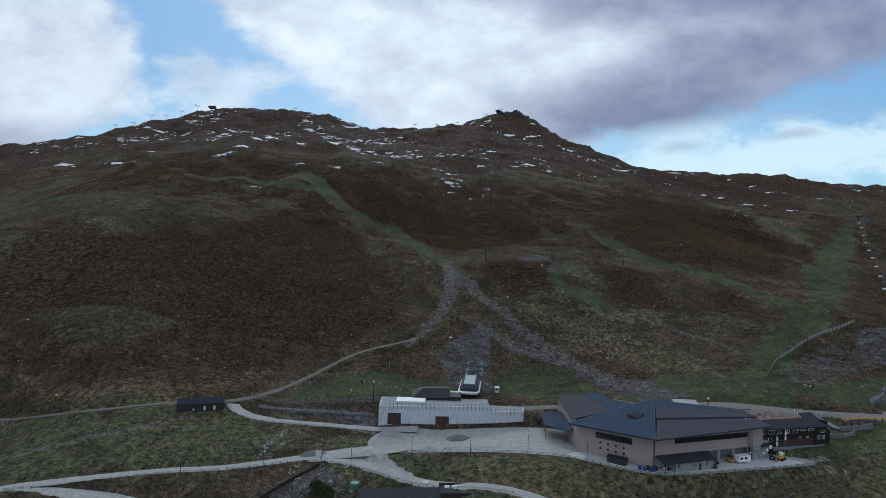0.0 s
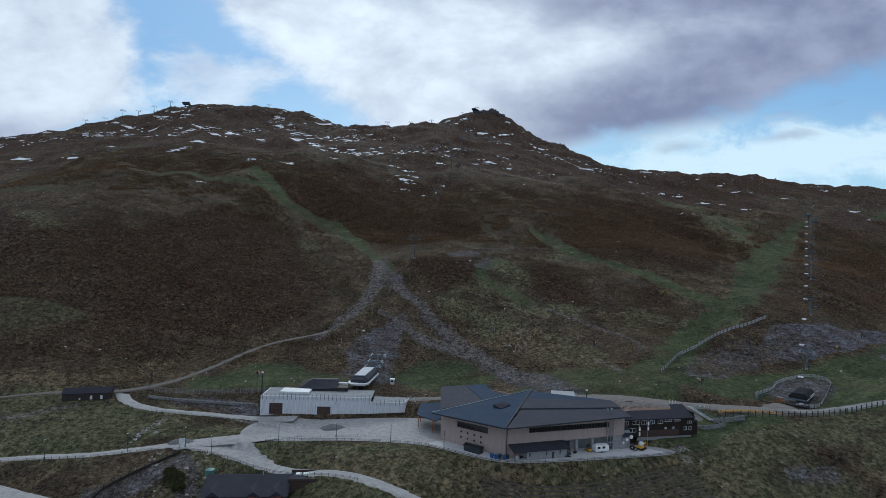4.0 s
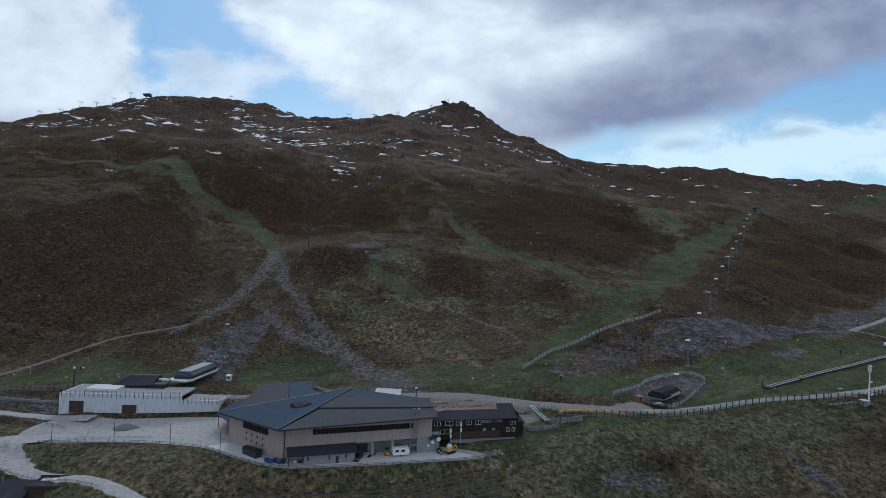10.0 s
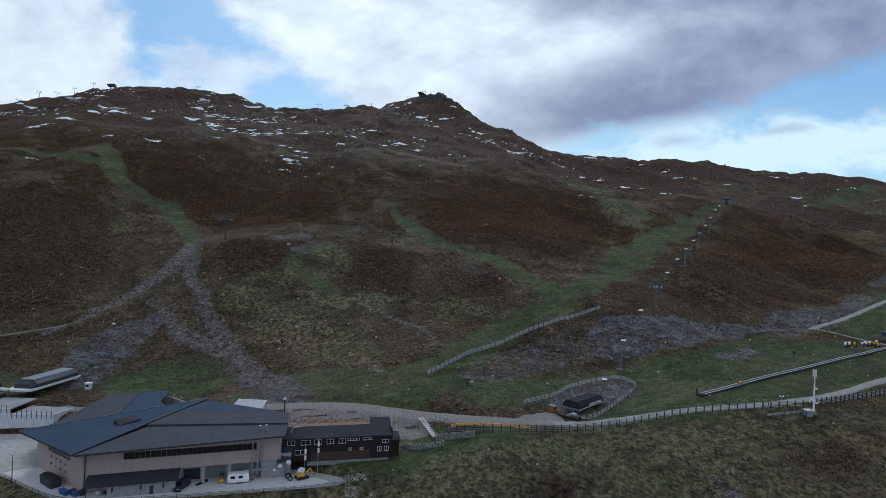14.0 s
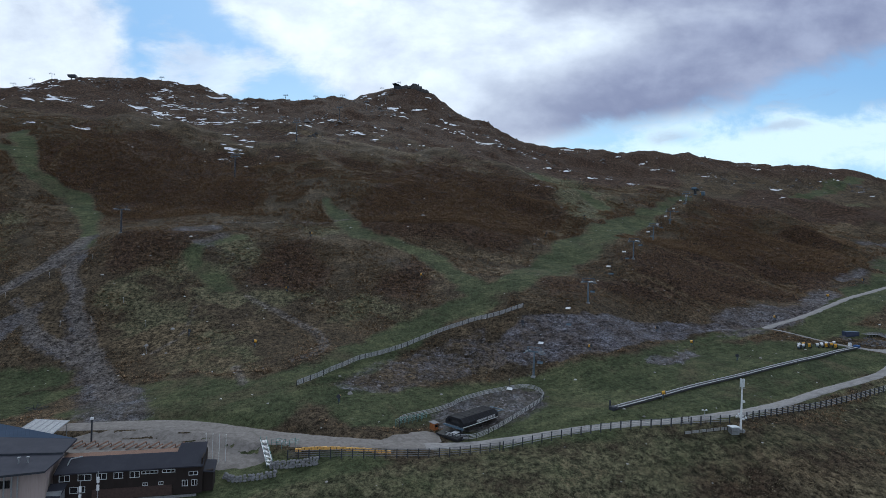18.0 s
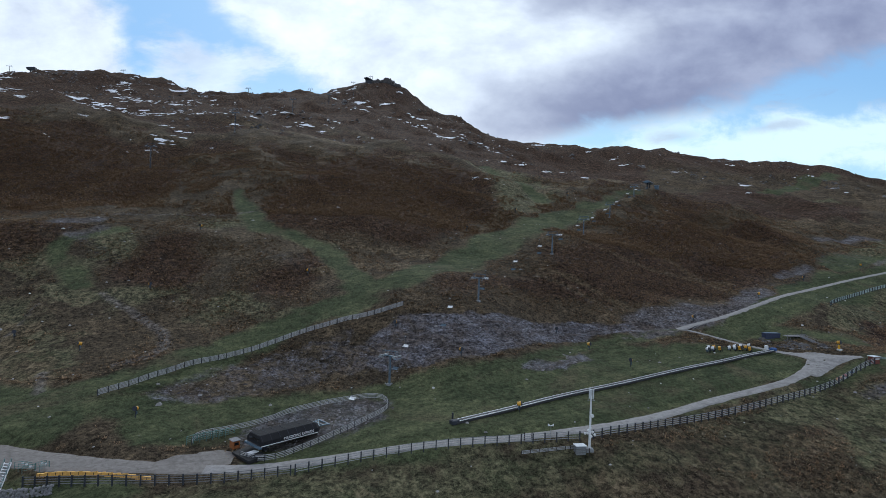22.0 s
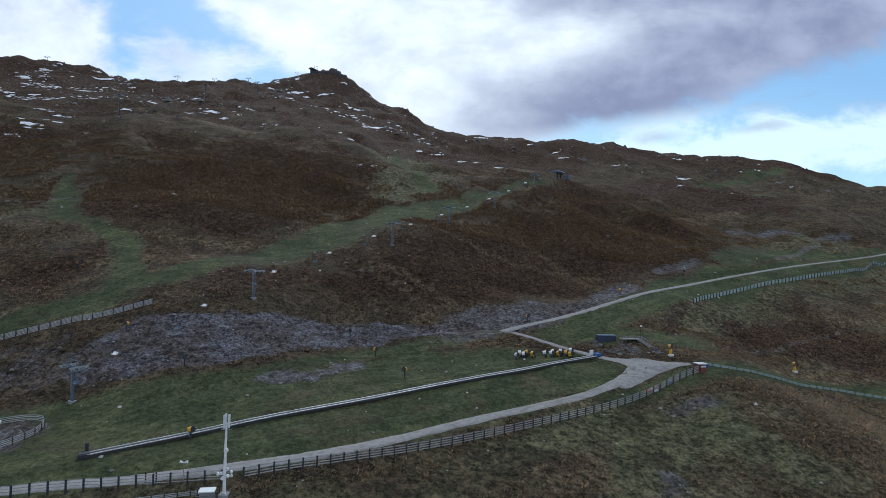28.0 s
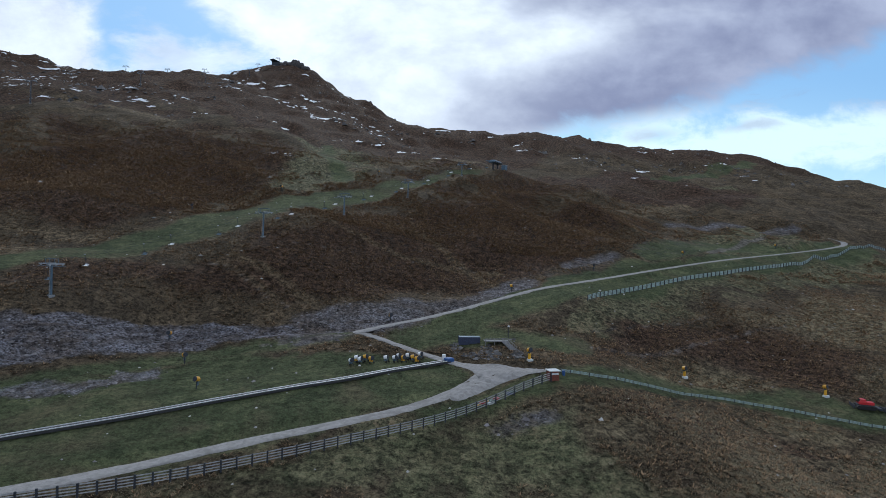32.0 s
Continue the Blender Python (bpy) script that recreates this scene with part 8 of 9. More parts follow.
def look_out():
    t = thing("timber_stairs", 416.5, 337, None, 20, "grey timber stairs and platform on the bank", "stairs")
    o = Vector((416.5, 337, ground_at(416.5, 337)))
    lo, hi = Vector((418.0, 335.5, ground_at(418.0, 335.5) + 0.2)), Vector((416.2, 341.5, ground_at(416.2, 341.5) + 0.8))
    for s in (-0.9, 0.9):
        part("stringer", Bag().beam(lo + Vector((s, 0, 0)), hi + Vector((s, 0, 0)), 0.14, 0.35), TIMBER_GREY, t, world=True)
        part("handrail", Bag().beam(lo + Vector((s, 0, 1.0)), hi + Vector((s, 0, 1.0)), 0.1, 0.1), TIMBER_GREY, t, world=True)
        for k in range(5):
            p = lo.lerp(hi, k / 4) + Vector((s, 0, 0))
            part("baluster", Bag().beam(p, p + Vector((0, 0, 1.0)), 0.1, 0.1), TIMBER_GREY, t, world=True)
    for k in range(18):
        p = lo.lerp(hi, (k + 0.5) / 18)
        part("tread", Bag().box(p.x, p.y, p.z, 1.8, 0.34, 0.08), TIMBER_GREY, t, world=True)
    part("platform", Bag().box(413.5, 343.2, hi.z - 0.1, 8.0, 3.0, 0.18, 5), TIMBER_GREY, t, world=True)
    for k in range(6):
        x, y = 409.8 + 1.5 * k, 341.6 + 0.13 * k
        part("rail_post", Bag().box(x, y, hi.z - 2.0, 0.12, 0.12, 3.1), TIMBER_GREY, t, world=True)
    part("platform_rail", Bag().beam((409.8, 341.6, hi.z + 1.0), (417.3, 342.2, hi.z + 1.0), 0.08, 0.12).beam((409.8, 341.6, hi.z + 0.55), (417.3, 342.2, hi.z + 0.55), 0.08, 0.12), TIMBER_GREY, t, world=True)
    part("lamp_mast", Bag().tube((417.6, 344, hi.z - 2), (417.6, 344, hi.z + 4.6), 0.1), STEEL_DARK, t, world=True)
    part("lamp", Bag().box(417.6, 343.8, hi.z + 4.5, 0.7, 0.5, 0.5, 0, 0.1), WHITE, t, world=True)


look_out()
t = thing("hut", 424.8, 312.6, None, 12, "small red-brown hut with a pale roof", "hut")
part("body", Bag().box(0, 0, -0.6, 2.8, 2.2, 2.9), TIMBER_RED, t)
part("roof", Bag().box(0, 0, 2.3, 3.4, 2.9, 0.22, 0, 0.06), CREAM, t)
part("sign_panel", Bag().box(0, -1.13, 1.3, 2.4, 0.06, 0.5), CREAM, t)
t = thing("tripod_frame", 421.0, 311.4, None, 0, "dark timber tripod beside the hut", "tripod")
for a in range(3):
    part("leg", Bag().beam((0.9 * math.cos(a * 2.1), 0.9 * math.sin(a * 2.1), -0.2), (0, 0, 2.4), 0.14, 0.14), TIMBER_DARK, t)
t = thing("blue_bin", 428.6, 315.4, None, 0, "blue drum beside the traverse", "drum")
part("drum", Bag().tube((0, 0, -0.2), (0, 0, 1.2), 0.45, 12), BLUE, t)
for k, (m, dx, dy) in enumerate(((RED, 0, 0), (YELLOW_PAD, 1.2, 0.6), (TEAL, 2.4, 0.9), (RED, 3.4, 1.6), (CREAM, 1.9, -0.2), (YELLOW, -0.9, -0.4), (BLUE, 7.5, 3.2), (TEAL, 8.4, 3.8))):
    t = thing("rescue_sled", 404.6 + dx, 303.4 + dy, None, 24 + 12 * (k % 3), "bright plastic rescue sled stacked by the fence", "sled", "stacked sleds")
    part("hull", Bag().loft([[(-0.9, -0.25, 0.02), (0.8, -0.25, 0.02), (0.8, 0.25, 0.02), (-0.9, 0.25, 0.02)], [(-1.1, -0.4, 0.5), (1.1, -0.35, 0.55), (1.1, 0.35, 0.55), (-1.1, 0.4, 0.5)]]), m, t)
    part("rim", Bag().beam((-1.1, -0.4, 0.52), (1.1, -0.36, 0.56), 0.08, 0.06).beam((-1.1, 0.4, 0.52), (1.1, 0.36, 0.56), 0.08, 0.06), STEEL_DARK, t)


def groomer(x, y, turn):
    t = thing("snow_groomer", x, y, None, turn, "red snow groomer parked on the grassy traverse", "snow groomer", "groomers")
    for s in (-1.5, 1.5):
        part("track", Bag().loft([[(-2.2, s - 0.6, 0.05), (2.2, s - 0.6, 0.05), (2.2, s + 0.6, 0.05), (-2.2, s + 0.6, 0.05)], [(-2.7, s - 0.6, 0.6), (2.7, s - 0.6, 0.6), (2.7, s + 0.6, 0.6), (-2.7, s + 0.6, 0.6)],
                                  [(-2.2, s - 0.6, 1.1), (2.3, s - 0.6, 1.1), (2.3, s + 0.6, 1.1), (-2.2, s + 0.6, 1.1)]]), BLACK, t)
    part("chassis", Bag().box(0, 0, 0.8, 4.4, 2.0, 0.6, 0, 0.1), STEEL_DARK, t)
    part("cab", Bag().loft([[(-0.2, -0.95, 1.3), (1.7, -0.95, 1.3), (1.7, 0.95, 1.3), (-0.2, 0.95, 1.3)], [(-0.2, -1.0, 2.0), (2.0, -1.0, 1.9), (2.0, 1.0, 1.9), (-0.2, 1.0, 2.0)], [(-0.1, -0.8, 2.9), (1.2, -0.8, 2.9), (1.2, 0.8, 2.9), (-0.1, 0.8, 2.9)]]), RED, t)
    part("windscreen", Bag().plate([(2.03, -0.85, 1.95), (2.03, 0.85, 1.95), (1.3, 0.7, 2.85), (1.3, -0.7, 2.85)], 0.05), GLASS, t)
    part("engine_deck", Bag().box(-1.3, 0, 1.3, 2.0, 1.9, 0.9, 0, 0.15), RED, t)
    part("blade", Bag().box(3.3, 0, 0.2, 0.2, 4.4, 1.1), STEEL_DARK, t)
    part("blade_arm", Bag().beam((2.0, -0.6, 0.9), (3.3, -0.6, 0.7), 0.15, 0.15).beam((2.0, 0.6, 0.9), (3.3, 0.6, 0.7), 0.15, 0.15), STEEL_DARK, t)
    part("tiller", Bag().box(-3.6, 0, 0.2, 0.9, 4.0, 0.6, 0, 0.1), STEEL_DARK, t)


groomer(527, 327, 160)
groomer(534.5, 324, 165)

# steel walkway, frames and padding by the annex
t = thing("steel_walkway", 158, 231, None, 0, "grey steel walkway with white treads", "walkway")
lo, hi = Vector((160.5, 225.5, ground_at(160.5, 225.5) + 0.5)), Vector((155.5, 236.0, ground_at(155.5, 236) + 0.7))
for s in (-0.8, 0.8):
    part("stringer", Bag().beam(lo + Vector((s, 0, 0)), hi + Vector((s, 0, 0)), 0.14, 0.3), STEEL_PALE, t, world=True)
    part("handrail", Bag().beam(lo + Vector((s, 0, 1.0)), hi + Vector((s, 0, 1.0)), 0.08, 0.08), TEAL, t, world=True)
    for k in range(6):
        p = lo.lerp(hi, k / 5) + Vector((s, 0, -0.6))
        part("stanchion", Bag().beam(p, p + Vector((0, 0, 1.6)), 0.08, 0.08), TEAL, t, world=True)
for k in range(20):
    p = lo.lerp(hi, (k + 0.5) / 20)
    part("tread", Bag().box(p.x, p.y, p.z, 1.6, 0.3, 0.06, 25), WHITE if k % 2 else STEEL, t, world=True)
for k in range(5):
    t = thing("queue_gate", 159.5 + 1.5 * k, 234.8 - 0.9 * (k % 3), None, 20 + 15 * k, "teal steel queue gate stored beside the road", "gate", "stored gates")
    part("frame", Bag().beam((-1.3, 0, -0.2), (-1.3, 0, 1.5), 0.1, 0.1).beam((1.3, 0, -0.2), (1.3, 0, 1.5), 0.1, 0.1).beam((-1.3, 0, 1.5), (1.3, 0, 1.5), 0.1, 0.1), TEAL, t)
    part("bar", Bag().beam((-1.3, 0, 0.5), (1.3, 0, 0.5), 0.07, 0.07).beam((-1.3, 0, 1.0), (1.3, 0, 1.0), 0.07, 0.07), TEAL, t)
    part("white_panel", Bag().box(0.3, 0, 0.9, 0.5, 0.06, 0.5), WHITE, t)
for k in range(15):
    x = 166.5 + 1.75 * k
    t = thing("crash_pad", x, 231.2 - 0.06 * k, None, 2 + 7 * (k % 3), "yellow crash pad lying along the fence", "crash pad", "yellow crash pads")
    part("pad", Bag().loft([[(-0.85, -0.3, -0.05), (0.85, -0.3, -0.05), (0.85, 0.3, -0.05), (-0.85, 0.3, -0.05)], [(-0.8, -0.25, 0.75), (0.8, -0.25, 0.75 + 0.2 * (k % 2)), (0.8, 0.25, 0.75), (-0.8, 0.25, 0.7)]]), YELLOW_PAD, t)
    part("strap", Bag().box(0, -0.3, 0.1, 0.12, 0.06, 0.6), BLACK, t)
stone_wall([(161, 224.8), (166, 224.2), (173, 224.6)], 1.5, "grey gabion wall under the fence", 9, 0.9)
# ---- snow, rocks, tussock and what stands on the ridge ----


def patches(name, spots, mat, label, category, lift=0.25, seed=3):
    """Thin irregular sheets that lie on the slope: x, y, length along the contour, width."""
    rnd = np.random.RandomState(seed)
    xs, ys, faces = [], [], []
    n = 14
    S = np.array(spots, float)
    gx = height(S[:, 0] + 4, S[:, 1]) - height(S[:, 0] - 4, S[:, 1])
    gy = height(S[:, 0], S[:, 1] + 4) - height(S[:, 0], S[:, 1] - 4)
    for k in range(len(S)):
        g = np.hypot(gx[k], gy[k]) + 1e-6
        ux, uy = -gy[k] / g, gx[k] / g
        base = len(xs)
        xs.append(S[k, 0]), ys.append(S[k, 1])
        rough = 1 + 0.45 * rnd.uniform(-1, 1, n)
        for i in range(n):
            a = i * math.tau / n
            du, dv = S[k, 2] / 2 * math.cos(a) * rough[i], S[k, 3] / 2 * math.sin(a) * rough[(i + 3) % n]
            xs.append(S[k, 0] + du * ux - dv * uy), ys.append(S[k, 1] + du * uy + dv * ux)
        faces += [(base, base + 1 + i, base + 1 + (i + 1) % n) for i in range(n)]
    z = height(np.array(xs), np.array(ys)) + lift
    me = mesh_of(name, list(zip(xs, ys, z)), faces, mat, True)
    return tagged(new(name, me), label, category, kind="stuff")


def snow_spots():
    rnd = np.random.RandomState(12)
    out = []
    west = [(-649, 908, 29), (-595, 896, 22), (-601, 817, 16), (-465, 905, 27), (-402, 860, 25), (-228, 624, 21), (-234, 603, 10), (-443, 653, 21), (-376, 641, 19), (-360, 684, 12), (-241, 599, 17),
            (-228, 671, 15), (-218, 702, 23), (-181, 696, 15), (-148, 733, 19), (-124, 728, 15), (-104, 702, 11), (-104, 877, 23), (-77, 634, 10), (-115, 582, 15), (-144, 561, 9), (-46, 761, 12), (-170, 497, 7)]
    peak = [(119, 1079, 26), (163, 1082, 21), (90, 1204, 12), (55, 1196, 12), (212, 1025, 14), (227, 1022, 12), (270, 856, 21), (253, 872, 11), (239, 901, 10), (107, 737, 17), (91, 728, 10), (131, 711, 10), (53, 797, 9),
            (52, 726, 10), (43, 693, 10), (4, 616, 15), (16, 634, 11), (3, 655, 9), (-13, 658, 10), (12, 657, 6)]
    east = [(329, 712, 8), (348, 709, 8), (370, 684, 14), (384, 670, 6), (404, 656, 10), (523, 909, 13), (532, 972, 11), (656, 820, 15), (614, 736, 6), (491, 971, 9), (287, 554, 4), (296, 550, 5)]
    for x, y, long in west + peak + east:
        out += [(x, y, long * 0.8, long * 0.31)] + [(x + rnd.uniform(-0.8, 0.8) * long, y + rnd.uniform(-0.5, 0.5) * long, long * rnd.uniform(0.15, 0.4), long * rnd.uniform(0.06, 0.14)) for _ in range(4)]
    while len(out) < 1900:
        k = (0, 0, 0, 1, 1, 2, 3)[rnd.randint(7)]
        if k == 0:
            x, y = rnd.uniform(-780, -110), rnd.uniform(740, 1130)
        elif k == 1:
            x, y = rnd.uniform(-180, 330), rnd.uniform(660, 1235)
        elif k == 2:
            x, y = rnd.uniform(-420, 150), rnd.uniform(560, 800)
        else:
            x, y = rnd.uniform(330, 900), rnd.uniform(720, 1080)
        # drifts gather in rows below the ledges
        g = float(grain(x * 0.30, y, 13, 31)) + 0.55 * float(grain(x, y, 60, 32))
        if g < (0.42 if k == 0 else 0.50 if k == 1 else 0.78):
            continue
        far = 0.5 + y / 1100
        size = 0.55 * rnd.lognormal(0.0, 0.65)
        out.append((x, y, 4.4 * size * far * (1.6 if k == 0 else 1.0), (1.0 + 1.1 * size) * far))
    return out


patches("snow_patch", snow_spots(), SNOW, "patches of old white snow in the hollows below the crest", "snow", 0.35)


def pebbles(name, n, region, size, mat, label, seed, keep=None, squash=0.6):
    """Loose stones strewn over the slope, each a small irregular lump, in one mesh."""
    rnd = np.random.RandomState(seed)
    x, y = rnd.uniform(region[0], region[1], n * 4), rnd.uniform(region[2], region[3], n * 4)
    if keep is not None:
        ok = keep(x, y, rnd)
        x, y = x[ok], y[ok]
    x, y = x[:n], y[:n]
    n = len(x)
    z = land("z", x, y)
    base = np.array([(1, 0, 0), (0.3, 0.95, 0), (-0.8, 0.6, 0), (-0.8, -0.6, 0), (0.3, -0.95, 0), (0.25, 0.1, 1), (-0.3, -0.15, 0.85)])
    tri = np.array([(0, 1, 5), (1, 2, 6), (1, 6, 5), (2, 3, 6), (3, 4, 6), (4, 0, 5), (4, 5, 6)])
    s = size * rnd.lognormal(0, 0.45, n)
    a = rnd.uniform(0, math.tau, n)
    jitter = 1 + 0.25 * rnd.uniform(-1, 1, (n, 7, 3))
    p = base[None] * jitter * s[:, None, None]
    px = p[..., 0] * np.cos(a)[:, None] - p[..., 1] * np.sin(a)[:, None] + x[:, None]
    py = p[..., 0] * np.sin(a)[:, None] + p[..., 1] * np.cos(a)[:, None] + y[:, None]
    pz = p[..., 2] * squash + z[:, None] - 0.12 * s[:, None]
    verts = np.stack([px, py, pz], -1).reshape(-1, 3)
    faces = (tri[None] + 7 * np.arange(n)[:, None, None]).reshape(-1, 3)
    return tri_mesh(name, verts, faces, mat, label, "rocks")


def tri_mesh(name, verts, faces, mat, label, category, smooth=False):
    me = bpy.data.meshes.new(name)
    me.vertices.add(len(verts))
    me.vertices.foreach_set("co", verts.astype(np.float32).ravel())
    me.loops.add(faces.size)
    me.loops.foreach_set("vertex_index", faces.astype(np.int32).ravel())
    me.polygons.add(len(faces))
    me.polygons.foreach_set("loop_start", np.arange(0, faces.size, 3, dtype=np.int32))
    me.polygons.foreach_set("use_smooth", np.full(len(faces), smooth))
    me.update()
    me.materials.append(mat)
    return tagged(new(name, me), label, category, kind="stuff")


def island_material(name, low, high, rough=0.9):
    """Each loose piece has a tone of its own."""
    g = Mat(name, rough, 0.1)
    tone = g.node("ShaderNodeNewGeometry").outputs["Random Per Island"]
    c = g.mix(tone, low, high)
    c = g.mix(g.step(g.noise(3.0, 4), 0.4, 0.7, 0, 0.4), c, g.mix(0.5, c, low))
    return g.done(c)


ROCK_MIX = island_material("strewn_rock", (0.05, 0.048, 0.048), (0.20, 0.195, 0.195))
PALE_MIX = island_material("pale_boulders", (0.16, 0.155, 0.15), (0.42, 0.41, 0.40))
HILL_TUSSOCK = island_material("hill_tussock_grass", (0.130, 0.090, 0.058), (0.385, 0.265, 0.155))
BRIGHT_STONE = island_material("whitish_stones", (0.35, 0.35, 0.34), (0.68, 0.67, 0.65))
CUT_ROCK = island_material("cut_schist", (0.050, 0.044, 0.046), (0.27, 0.255, 0.26))
TUSSOCK = island_material("tussock_grass", (0.108, 0.092, 0.063), (0.315, 0.268, 0.182))


FORK = [(396, 305), (404, 316), (402, 326), (396, 332), (402, 334), (425, 320.5), (424, 313.5), (410, 311.5)]


def clear_of(x, y, gap=1.5):
    d, at = nearest(x, y, ALL_ROADS)
    return (d > ALL_ROADS[at, 2] / 2 + gap) & (rim(x, y, YARD_EDGE) < -gap) & (rim(x, y, FORK) < -gap)


def in_scree(x, y, rnd):
    return (land("zone", x, y, 1) > rnd.uniform(0.2, 1, len(x))) & clear_of(x, y, 0.3)


pebbles("scree", 14000, (-110, 160, 165, 470), 0.20, ROCK_MIX, "loose grey scree stones on the bare slopes", 5, in_scree)
pebbles("scree", 9000, (160, 440, 165, 470), 0.30, CUT_ROCK, "loose grey blocks on the cut rock face", 15, in_scree)
pebbles("boulders", 160, (170, 260, 190, 216), 0.34, CUT_ROCK, "grey outcrop stones on the near bank", 27, lambda x, y, r: land("zone", x, y, 1) > 0.5)
pebbles("rubble", 260, (399, 420, 328, 346), 0.45, ROCK_MIX, "rough stone rubble beside the timber stairs", 16, lambda x, y, r: clear_of(x, y, 0.6) & (grain(x, y, 5, 17) > 0.0))
pebbles("rubble", 260, (131, 146, 192, 206), 0.22, PALE_MIX, "pale rubble at the end of the forecourt", 17, lambda x, y, r: (np.hypot(x - 138, y - 200) < 6) & (grain(x, y, 3, 19) > -0.2))
pebbles("boulders", 700, (-260, 640, 175, 560), 0.42, PALE_MIX, "scattered pale boulders on the hillside", 6, lambda x, y, r: clear_of(x, y))
pebbles("boulders", 420, (-260, 640, 240, 620), 0.34, BRIGHT_STONE, "small whitish stones dotted over the hillside", 26, lambda x, y, r: clear_of(x, y))
pebbles("boulders", 90, (-66, -55, 200, 226), 0.32, PALE_MIX, "string of pale boulders beside the loop road", 8, lambda x, y, r: np.abs(x + 66 - (y - 200) * 0.28) < 1.6)
pebbles("boulders", 90, (-70, -26, 168, 194), 0.32, PALE_MIX, "rocky bank of pale boulders above the chalet", 9, lambda x, y, r: clear_of(x, y, 0.5) & (grain(x, y, 9, 3) > 0.15))
pebbles("crag", 2600, (-720, 980, 640, 1330), 1.5, ROCK_MIX, "dark schist outcrops below the crest", 10, lambda x, y, r: (grain(x * 0.5, y, 30, 33) > 0.35) & (height(x, y) > 150), 0.9)


def tufts(name, n, region, size, mat, label, seed, keep):
    """Clumps of long grass: each a fan of pointed blades that lean outwards from one root."""
    rnd = np.random.RandomState(seed)
    x, y = rnd.uniform(region[0], region[1], n * 5), rnd.uniform(region[2], region[3], n * 5)
    ok = keep(x, y, rnd)
    x, y = x[ok][:n], y[ok][:n]
    n, b = len(x), 5
    z = land("z", x, y)
    s = size * rnd.lognormal(0, 0.35, n)[:, None]
    a = rnd.uniform(0, math.tau, n)[:, None] + np.arange(b)[None] * math.tau / b + rnd.uniform(-0.5, 0.5, (n, b))
    out, tall = s * rnd.uniform(0.7, 1.4, (n, b)), s * rnd.uniform(0.45, 1.1, (n, b))
    w = s * rnd.uniform(0.22, 0.40, (n, b))
    c, d = np.cos(a), np.sin(a)
    root_x, root_y, root_z = x[:, None] + 0.25 * s * c, y[:, None] + 0.25 * s * d, np.broadcast_to(z[:, None] - 0.08, (n, b))
    left = np.stack([root_x - w * d, root_y + w * c, root_z], -1)
    right = np.stack([root_x + w * d, root_y - w * c, root_z], -1)
    tip = np.stack([root_x + out * c, root_y + out * d, root_z + tall], -1)
    verts = np.stack([left, right, tip], 2).reshape(-1, 3)
    faces = np.arange(len(verts)).reshape(-1, 3)
    return tri_mesh(name, verts, faces, mat, label, "grass")


def thick_grass(x, y, rnd):
    bare = np.maximum(land("zone", x, y, 0), land("zone", x, y, 1))
    lush = np.maximum(land("cover", x, y, 0), land("cover", x, y, 2)) - 0.5 * land("zone", x, y, 2)
    ok = (bare < 0.4) & (grain(x, y, 14, 41) + 0.7 * grain(x, y, 5, 42) + 1.1 * lush > rnd.uniform(-0.5, 0.9, len(x)))
    w = np.where(ok)[0]
    ok[w] = clear_of(x[w], y[w], 1.0)
    return ok


tufts("tussock", 170000, (60, 640, 165, 345), 0.27, TUSSOCK, "brown tussock clumps on the near bank", 21, lambda x, y, r: thick_grass(x, y, r) & (y < 217 + np.clip(x - 150, 0, 420) * 0.32))
tufts("tussock", 120000, (-220, 640, 245, 450), 0.38, HILL_TUSSOCK, "brown tussock clumps over the hillside", 22, thick_grass)
tufts("tussock", 110000, (-320, 700, 440, 640), 0.60, HILL_TUSSOCK, "brown tussock clumps over the upper hillside", 23, lambda x, y, r: thick_grass(x, y, r) & (y < 500 + 140 * r.uniform(0, 1, len(x))))


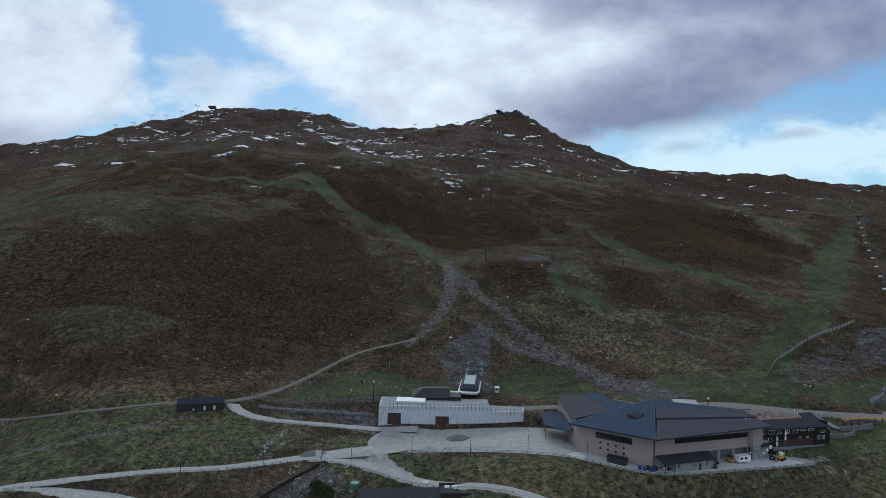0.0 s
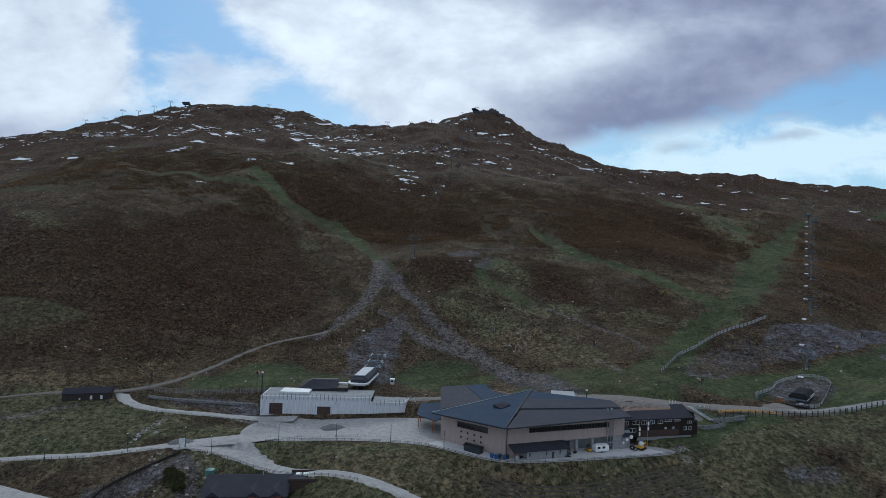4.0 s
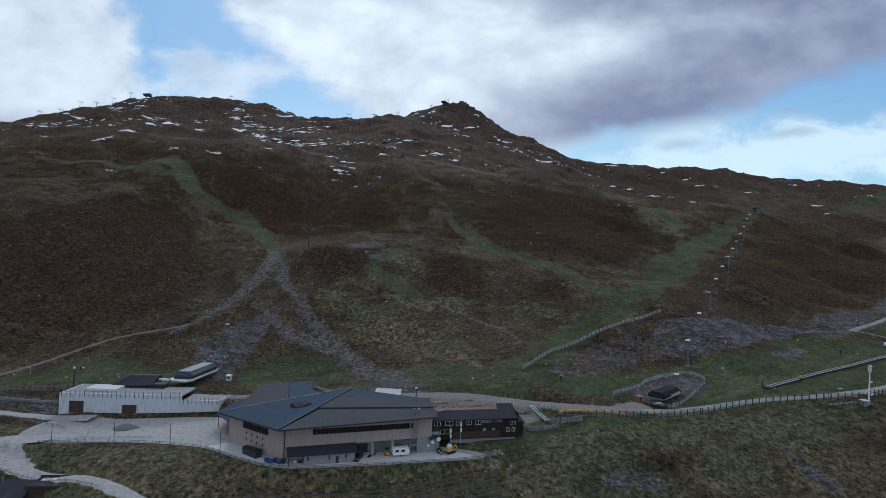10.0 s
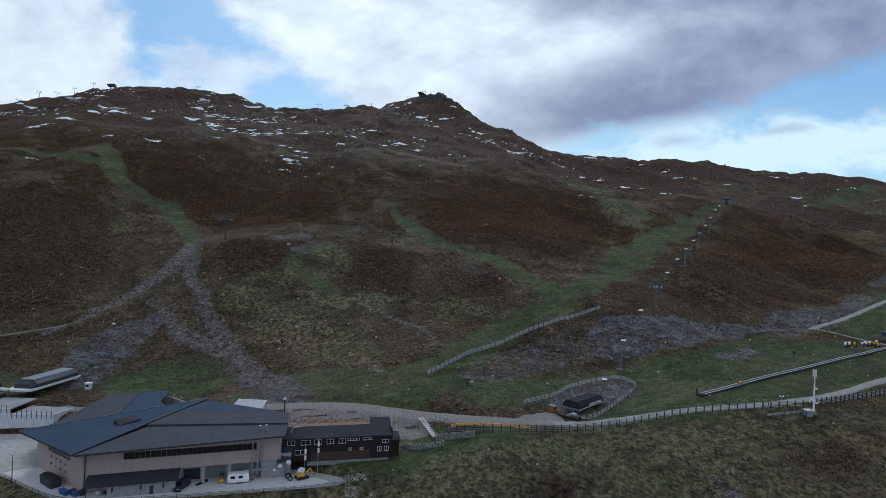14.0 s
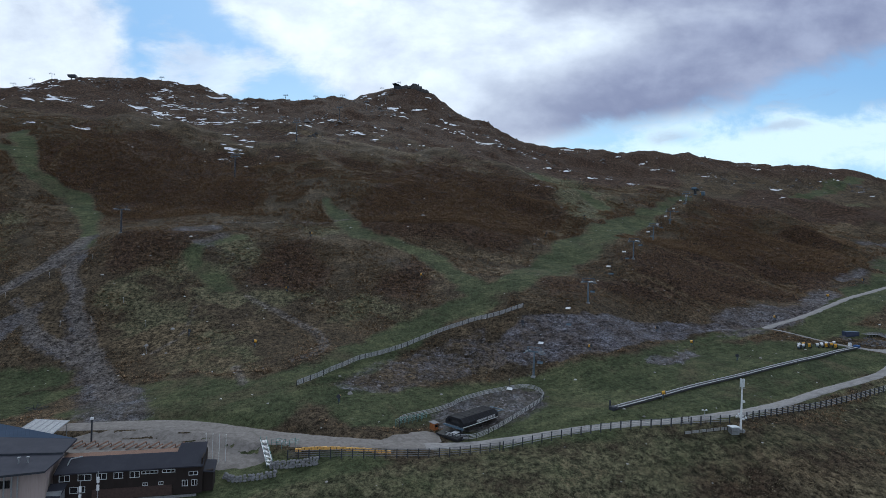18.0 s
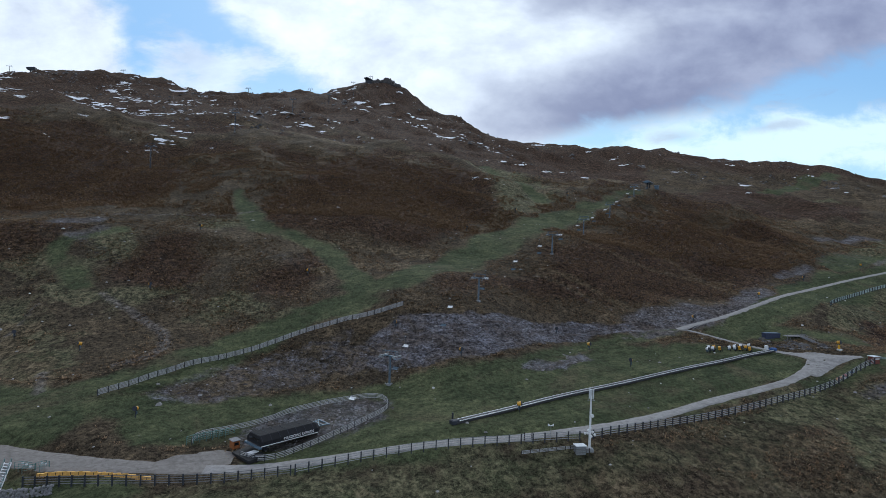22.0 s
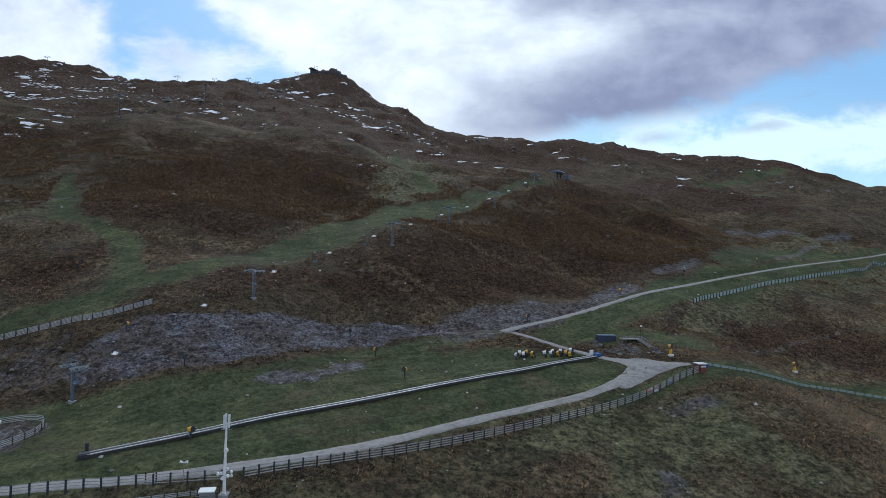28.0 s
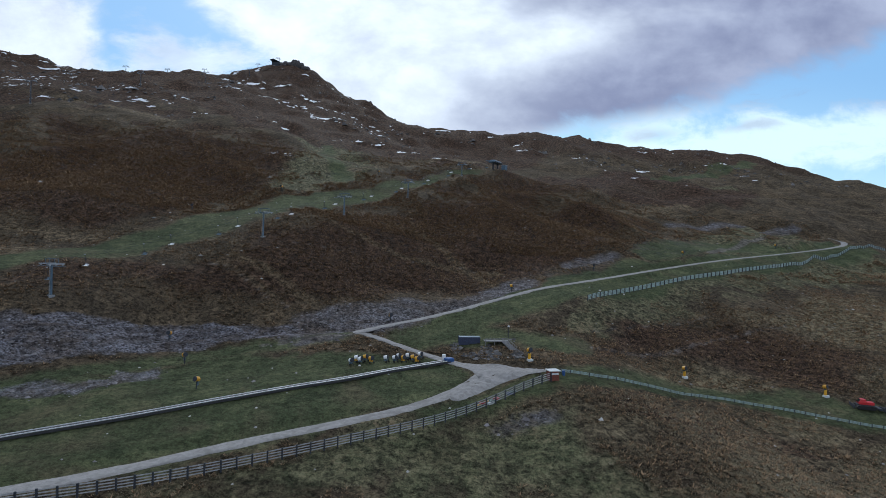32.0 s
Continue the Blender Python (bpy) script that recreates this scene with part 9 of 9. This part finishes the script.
def ridge_things():
    t = thing("summit_station", 118, 1236, None, -8, "dark angular lift terminal on the summit", "lift station")
    part("hall", Bag().loft([[(-9, -5, -3), (7, -5, -3), (7, 6, -3), (-9, 6, -3)], [(-9, -5, 5), (7, -5, 4), (7, 6, 5), (-9, 6, 6)]]), STEEL_DARK, t)
    part("roof", Bag().plate([(-12, -7, 8.5), (-5, -7, 10.0), (8, 7, 5.6), (-10, 7, 6.4)], 0.8), STEEL_DARK, t, "dark tilted roof")
    part("mast", Bag().tube((4, 0, 3), (4, 0, 11), 0.25), STEEL_DARK, t)
    t = thing("summit_hut", 152, 1242, None, 0, "low flat-roofed hut on the summit rocks", "hut")
    part("body", Bag().box(0, 0, -4, 26, 9, 8), STONE, t)
    part("roof", Bag().box(0, 0, 4, 28, 10, 0.7, 0, 0.2), STEEL_DARK, t)
    part("aerial", Bag().tube((3, 0, 4), (3, 0, 10), 0.25).tube((9, 0, 4), (9, 0, 8), 0.2), STEEL_DARK, t)
    rnd = random.Random(8)
    for k in range(14):
        x, y = 118 + 4.6 * k + rnd.uniform(-3, 3), 1238 + rnd.uniform(-9, 6)
        t = thing("outcrop", x, y, None, rnd.uniform(0, 90), "dark schist outcrop on the summit", "rock", "summit rocks")
        part("rock", Bag().ball(0, 0, 0.5, rnd.uniform(4, 7), rnd.uniform(4, 7), (0.5 + math.exp(-((k - 8) / 4) ** 2)) * rnd.uniform(4.5, 9.0), 7, 5, 0.3, k), STONE_DARK, t)
    t = thing("ridge_station", -468, 1116, None, 10, "dark lift terminal on the western crest", "lift station")
    part("hood", Bag().loft([[(-8, -4, 3), (6, -4, 3), (6, 4, 3), (-8, 4, 3)], [(-10, -4, 7), (4, -4, 8.5), (4, 4, 8.5), (-10, 4, 7)]]), STEEL_DARK, t)
    for x in (-4, 3):
        part("leg", Bag().box(x, 0, -3, 1.4, 1.4, 7), STEEL_DARK, t)
    for k, (x, y) in enumerate(((-487, 1086), (-510, 1070), (-532, 1056), (-552, 1040), (-574, 1022), (-598, 1004), (-300, 1100), (-60, 1040), (20, 1140), (52, 1190), (85, 1226), (-20, 1090))):
        tower("lift_tower", x, y, 9.5 if k < 6 else 6.5, 40 if k < 6 else 0, STEEL_DARK, "ridge lift towers", 3.4, 0.4, label="small dark lift tower on the skyline")


STONE_DARK = plain("dark_schist", (0.075, 0.07, 0.068), 0.95, vary=0.4, size=0.3)
ridge_things()


def low_corner():
    """Bush, tank and steps by the chalet."""
    rnd = random.Random(14)
    for x, y, r in ((-35.5, 179, 3.4), (-38.5, 182, 2.2), (-33, 176.5, 2.2)):
        t = thing("bush", x, y, None, 0, "dense olive-green mountain shrub among boulders", "bush", "shrubs by the chalet")
        part("stem", Bag().tube((0, 0, -0.5), (0, 0, 0.6 * r), 0.14, 6, 0.06).tube((0, 0, 0.1), (0.4 * r, 0.2 * r, 0.7 * r), 0.08, 5, 0.03).tube((0, 0, 0.1), (-0.4 * r, 0.1 * r, 0.7 * r), 0.08, 5, 0.03), TIMBER_DARK, t)
        verts, faces = [], []
        for k in range(2600):
            d = Vector((rnd.gauss(0, 1), rnd.gauss(0, 1), rnd.gauss(0, 1))).normalized() * r * rnd.uniform(0.55, 1.0) ** 0.6
            c = Vector((d.x, d.y, abs(d.z) * 0.85 + 0.15 * r)) * (1 + 0.2 * noise.noise(d * 0.9))
            u, v = Vector((rnd.uniform(-1, 1), rnd.uniform(-1, 1), rnd.uniform(-1, 1))) * 0.16, Vector((rnd.uniform(-1, 1), rnd.uniform(-1, 1), rnd.uniform(-1, 1))) * 0.16
            n = len(verts)
            verts += [tuple(c - u), tuple(c + v), tuple(c + u), tuple(c - v)]
            faces.append((n, n + 1, n + 2, n + 3))
        ob = new("foliage", mesh_of("foliage", verts, faces, LEAF))
        ob.parent = t
    t = thing("water_tank", -26.5, 184.5, None, 0, "teal plastic water tank beside the chalet", "tank")
    part("tank", Bag().tube((0, 0, -0.3), (0, 0, 1.7), 1.5, 16), TEAL, t)
    part("lid", Bag().tube((0, 0, 1.7), (0, 0, 1.95), 1.5, 16, 0.5), TEAL, t)
    t = thing("retaining_wall", -47, 184, None, 0, "dark timber retaining wall in the gully", "retaining wall")
    run = drape([(-62, 172), (-54, 180), (-45, 188), (-40, 193)], 2.2)
    for a, b in zip(run[:-1], run[1:]):
        for h in (0.0, 0.5):
            part("sleeper", Bag().beam((a[0], a[1], a[2] + 0.25 + h), (b[0], b[1], b[2] + 0.25 + h), 0.22, 0.44), TIMBER_DARK, t, world=True)
        part("post", Bag().box(a[0] + 0.2, a[1] - 0.2, a[2] - 0.6, 0.22, 0.22, 2.4), TIMBER_DARK, t, world=True)
    t = thing("access_ramp", -4.2, 186.0, None, -22, "grey metal access ramp down to the chalet", "ramp")
    part("deck", Bag().plate([(-1.3, -3.4, -1.6), (1.3, -3.4, -1.6), (1.3, 2.6, 0.5), (-1.3, 2.6, 0.5)], 0.2), STEEL, t)
    for s in (-1.3, 1.3):
        part("handrail", Bag().beam((s, -3.4, -0.7), (s, 2.6, 1.4), 0.07, 0.07), STEEL, t)
        for q in range(4):
            y = -3.2 + 1.9 * q
            part("stanchion", Bag().beam((s, y, -1.7 + 0.35 * (y + 3.4)), (s, y, -0.7 + 0.35 * (y + 3.4)), 0.06, 0.06), STEEL, t)
    # marker wands up the slope west of the lift
    for k, (x, y) in enumerate(((-60, 262), (-40, 270), (-25, 280), (-14, 292), (-4, 300), (2, 312), (-30, 312), (-44, 330), (-52, 285), (8, 335), (16, 352), (44, 318), (55, 322), (34, 342), (62, 334), (90, 300), (80, 318), (28, 366))):
        t = thing("marker_pole", x, y, None, (k * 37) % 180, "thin leaning pale marker pole on the slope", "marker pole", "marker poles")
        part("pole", Bag().tube((0, 0, -0.4), (0.35 * ((k % 3) - 1), 0.1, 2.6), 0.07, 6), TIMBER_PALE, t)
        part("flag", Bag().box(0.35 * ((k % 3) - 1), 0.1, 2.2, 0.35, 0.05, 0.4), CREAM, t)


LEAF = island_material("shrub_leaves", (0.022, 0.030, 0.012), (0.075, 0.080, 0.030), 0.7)
low_corner()
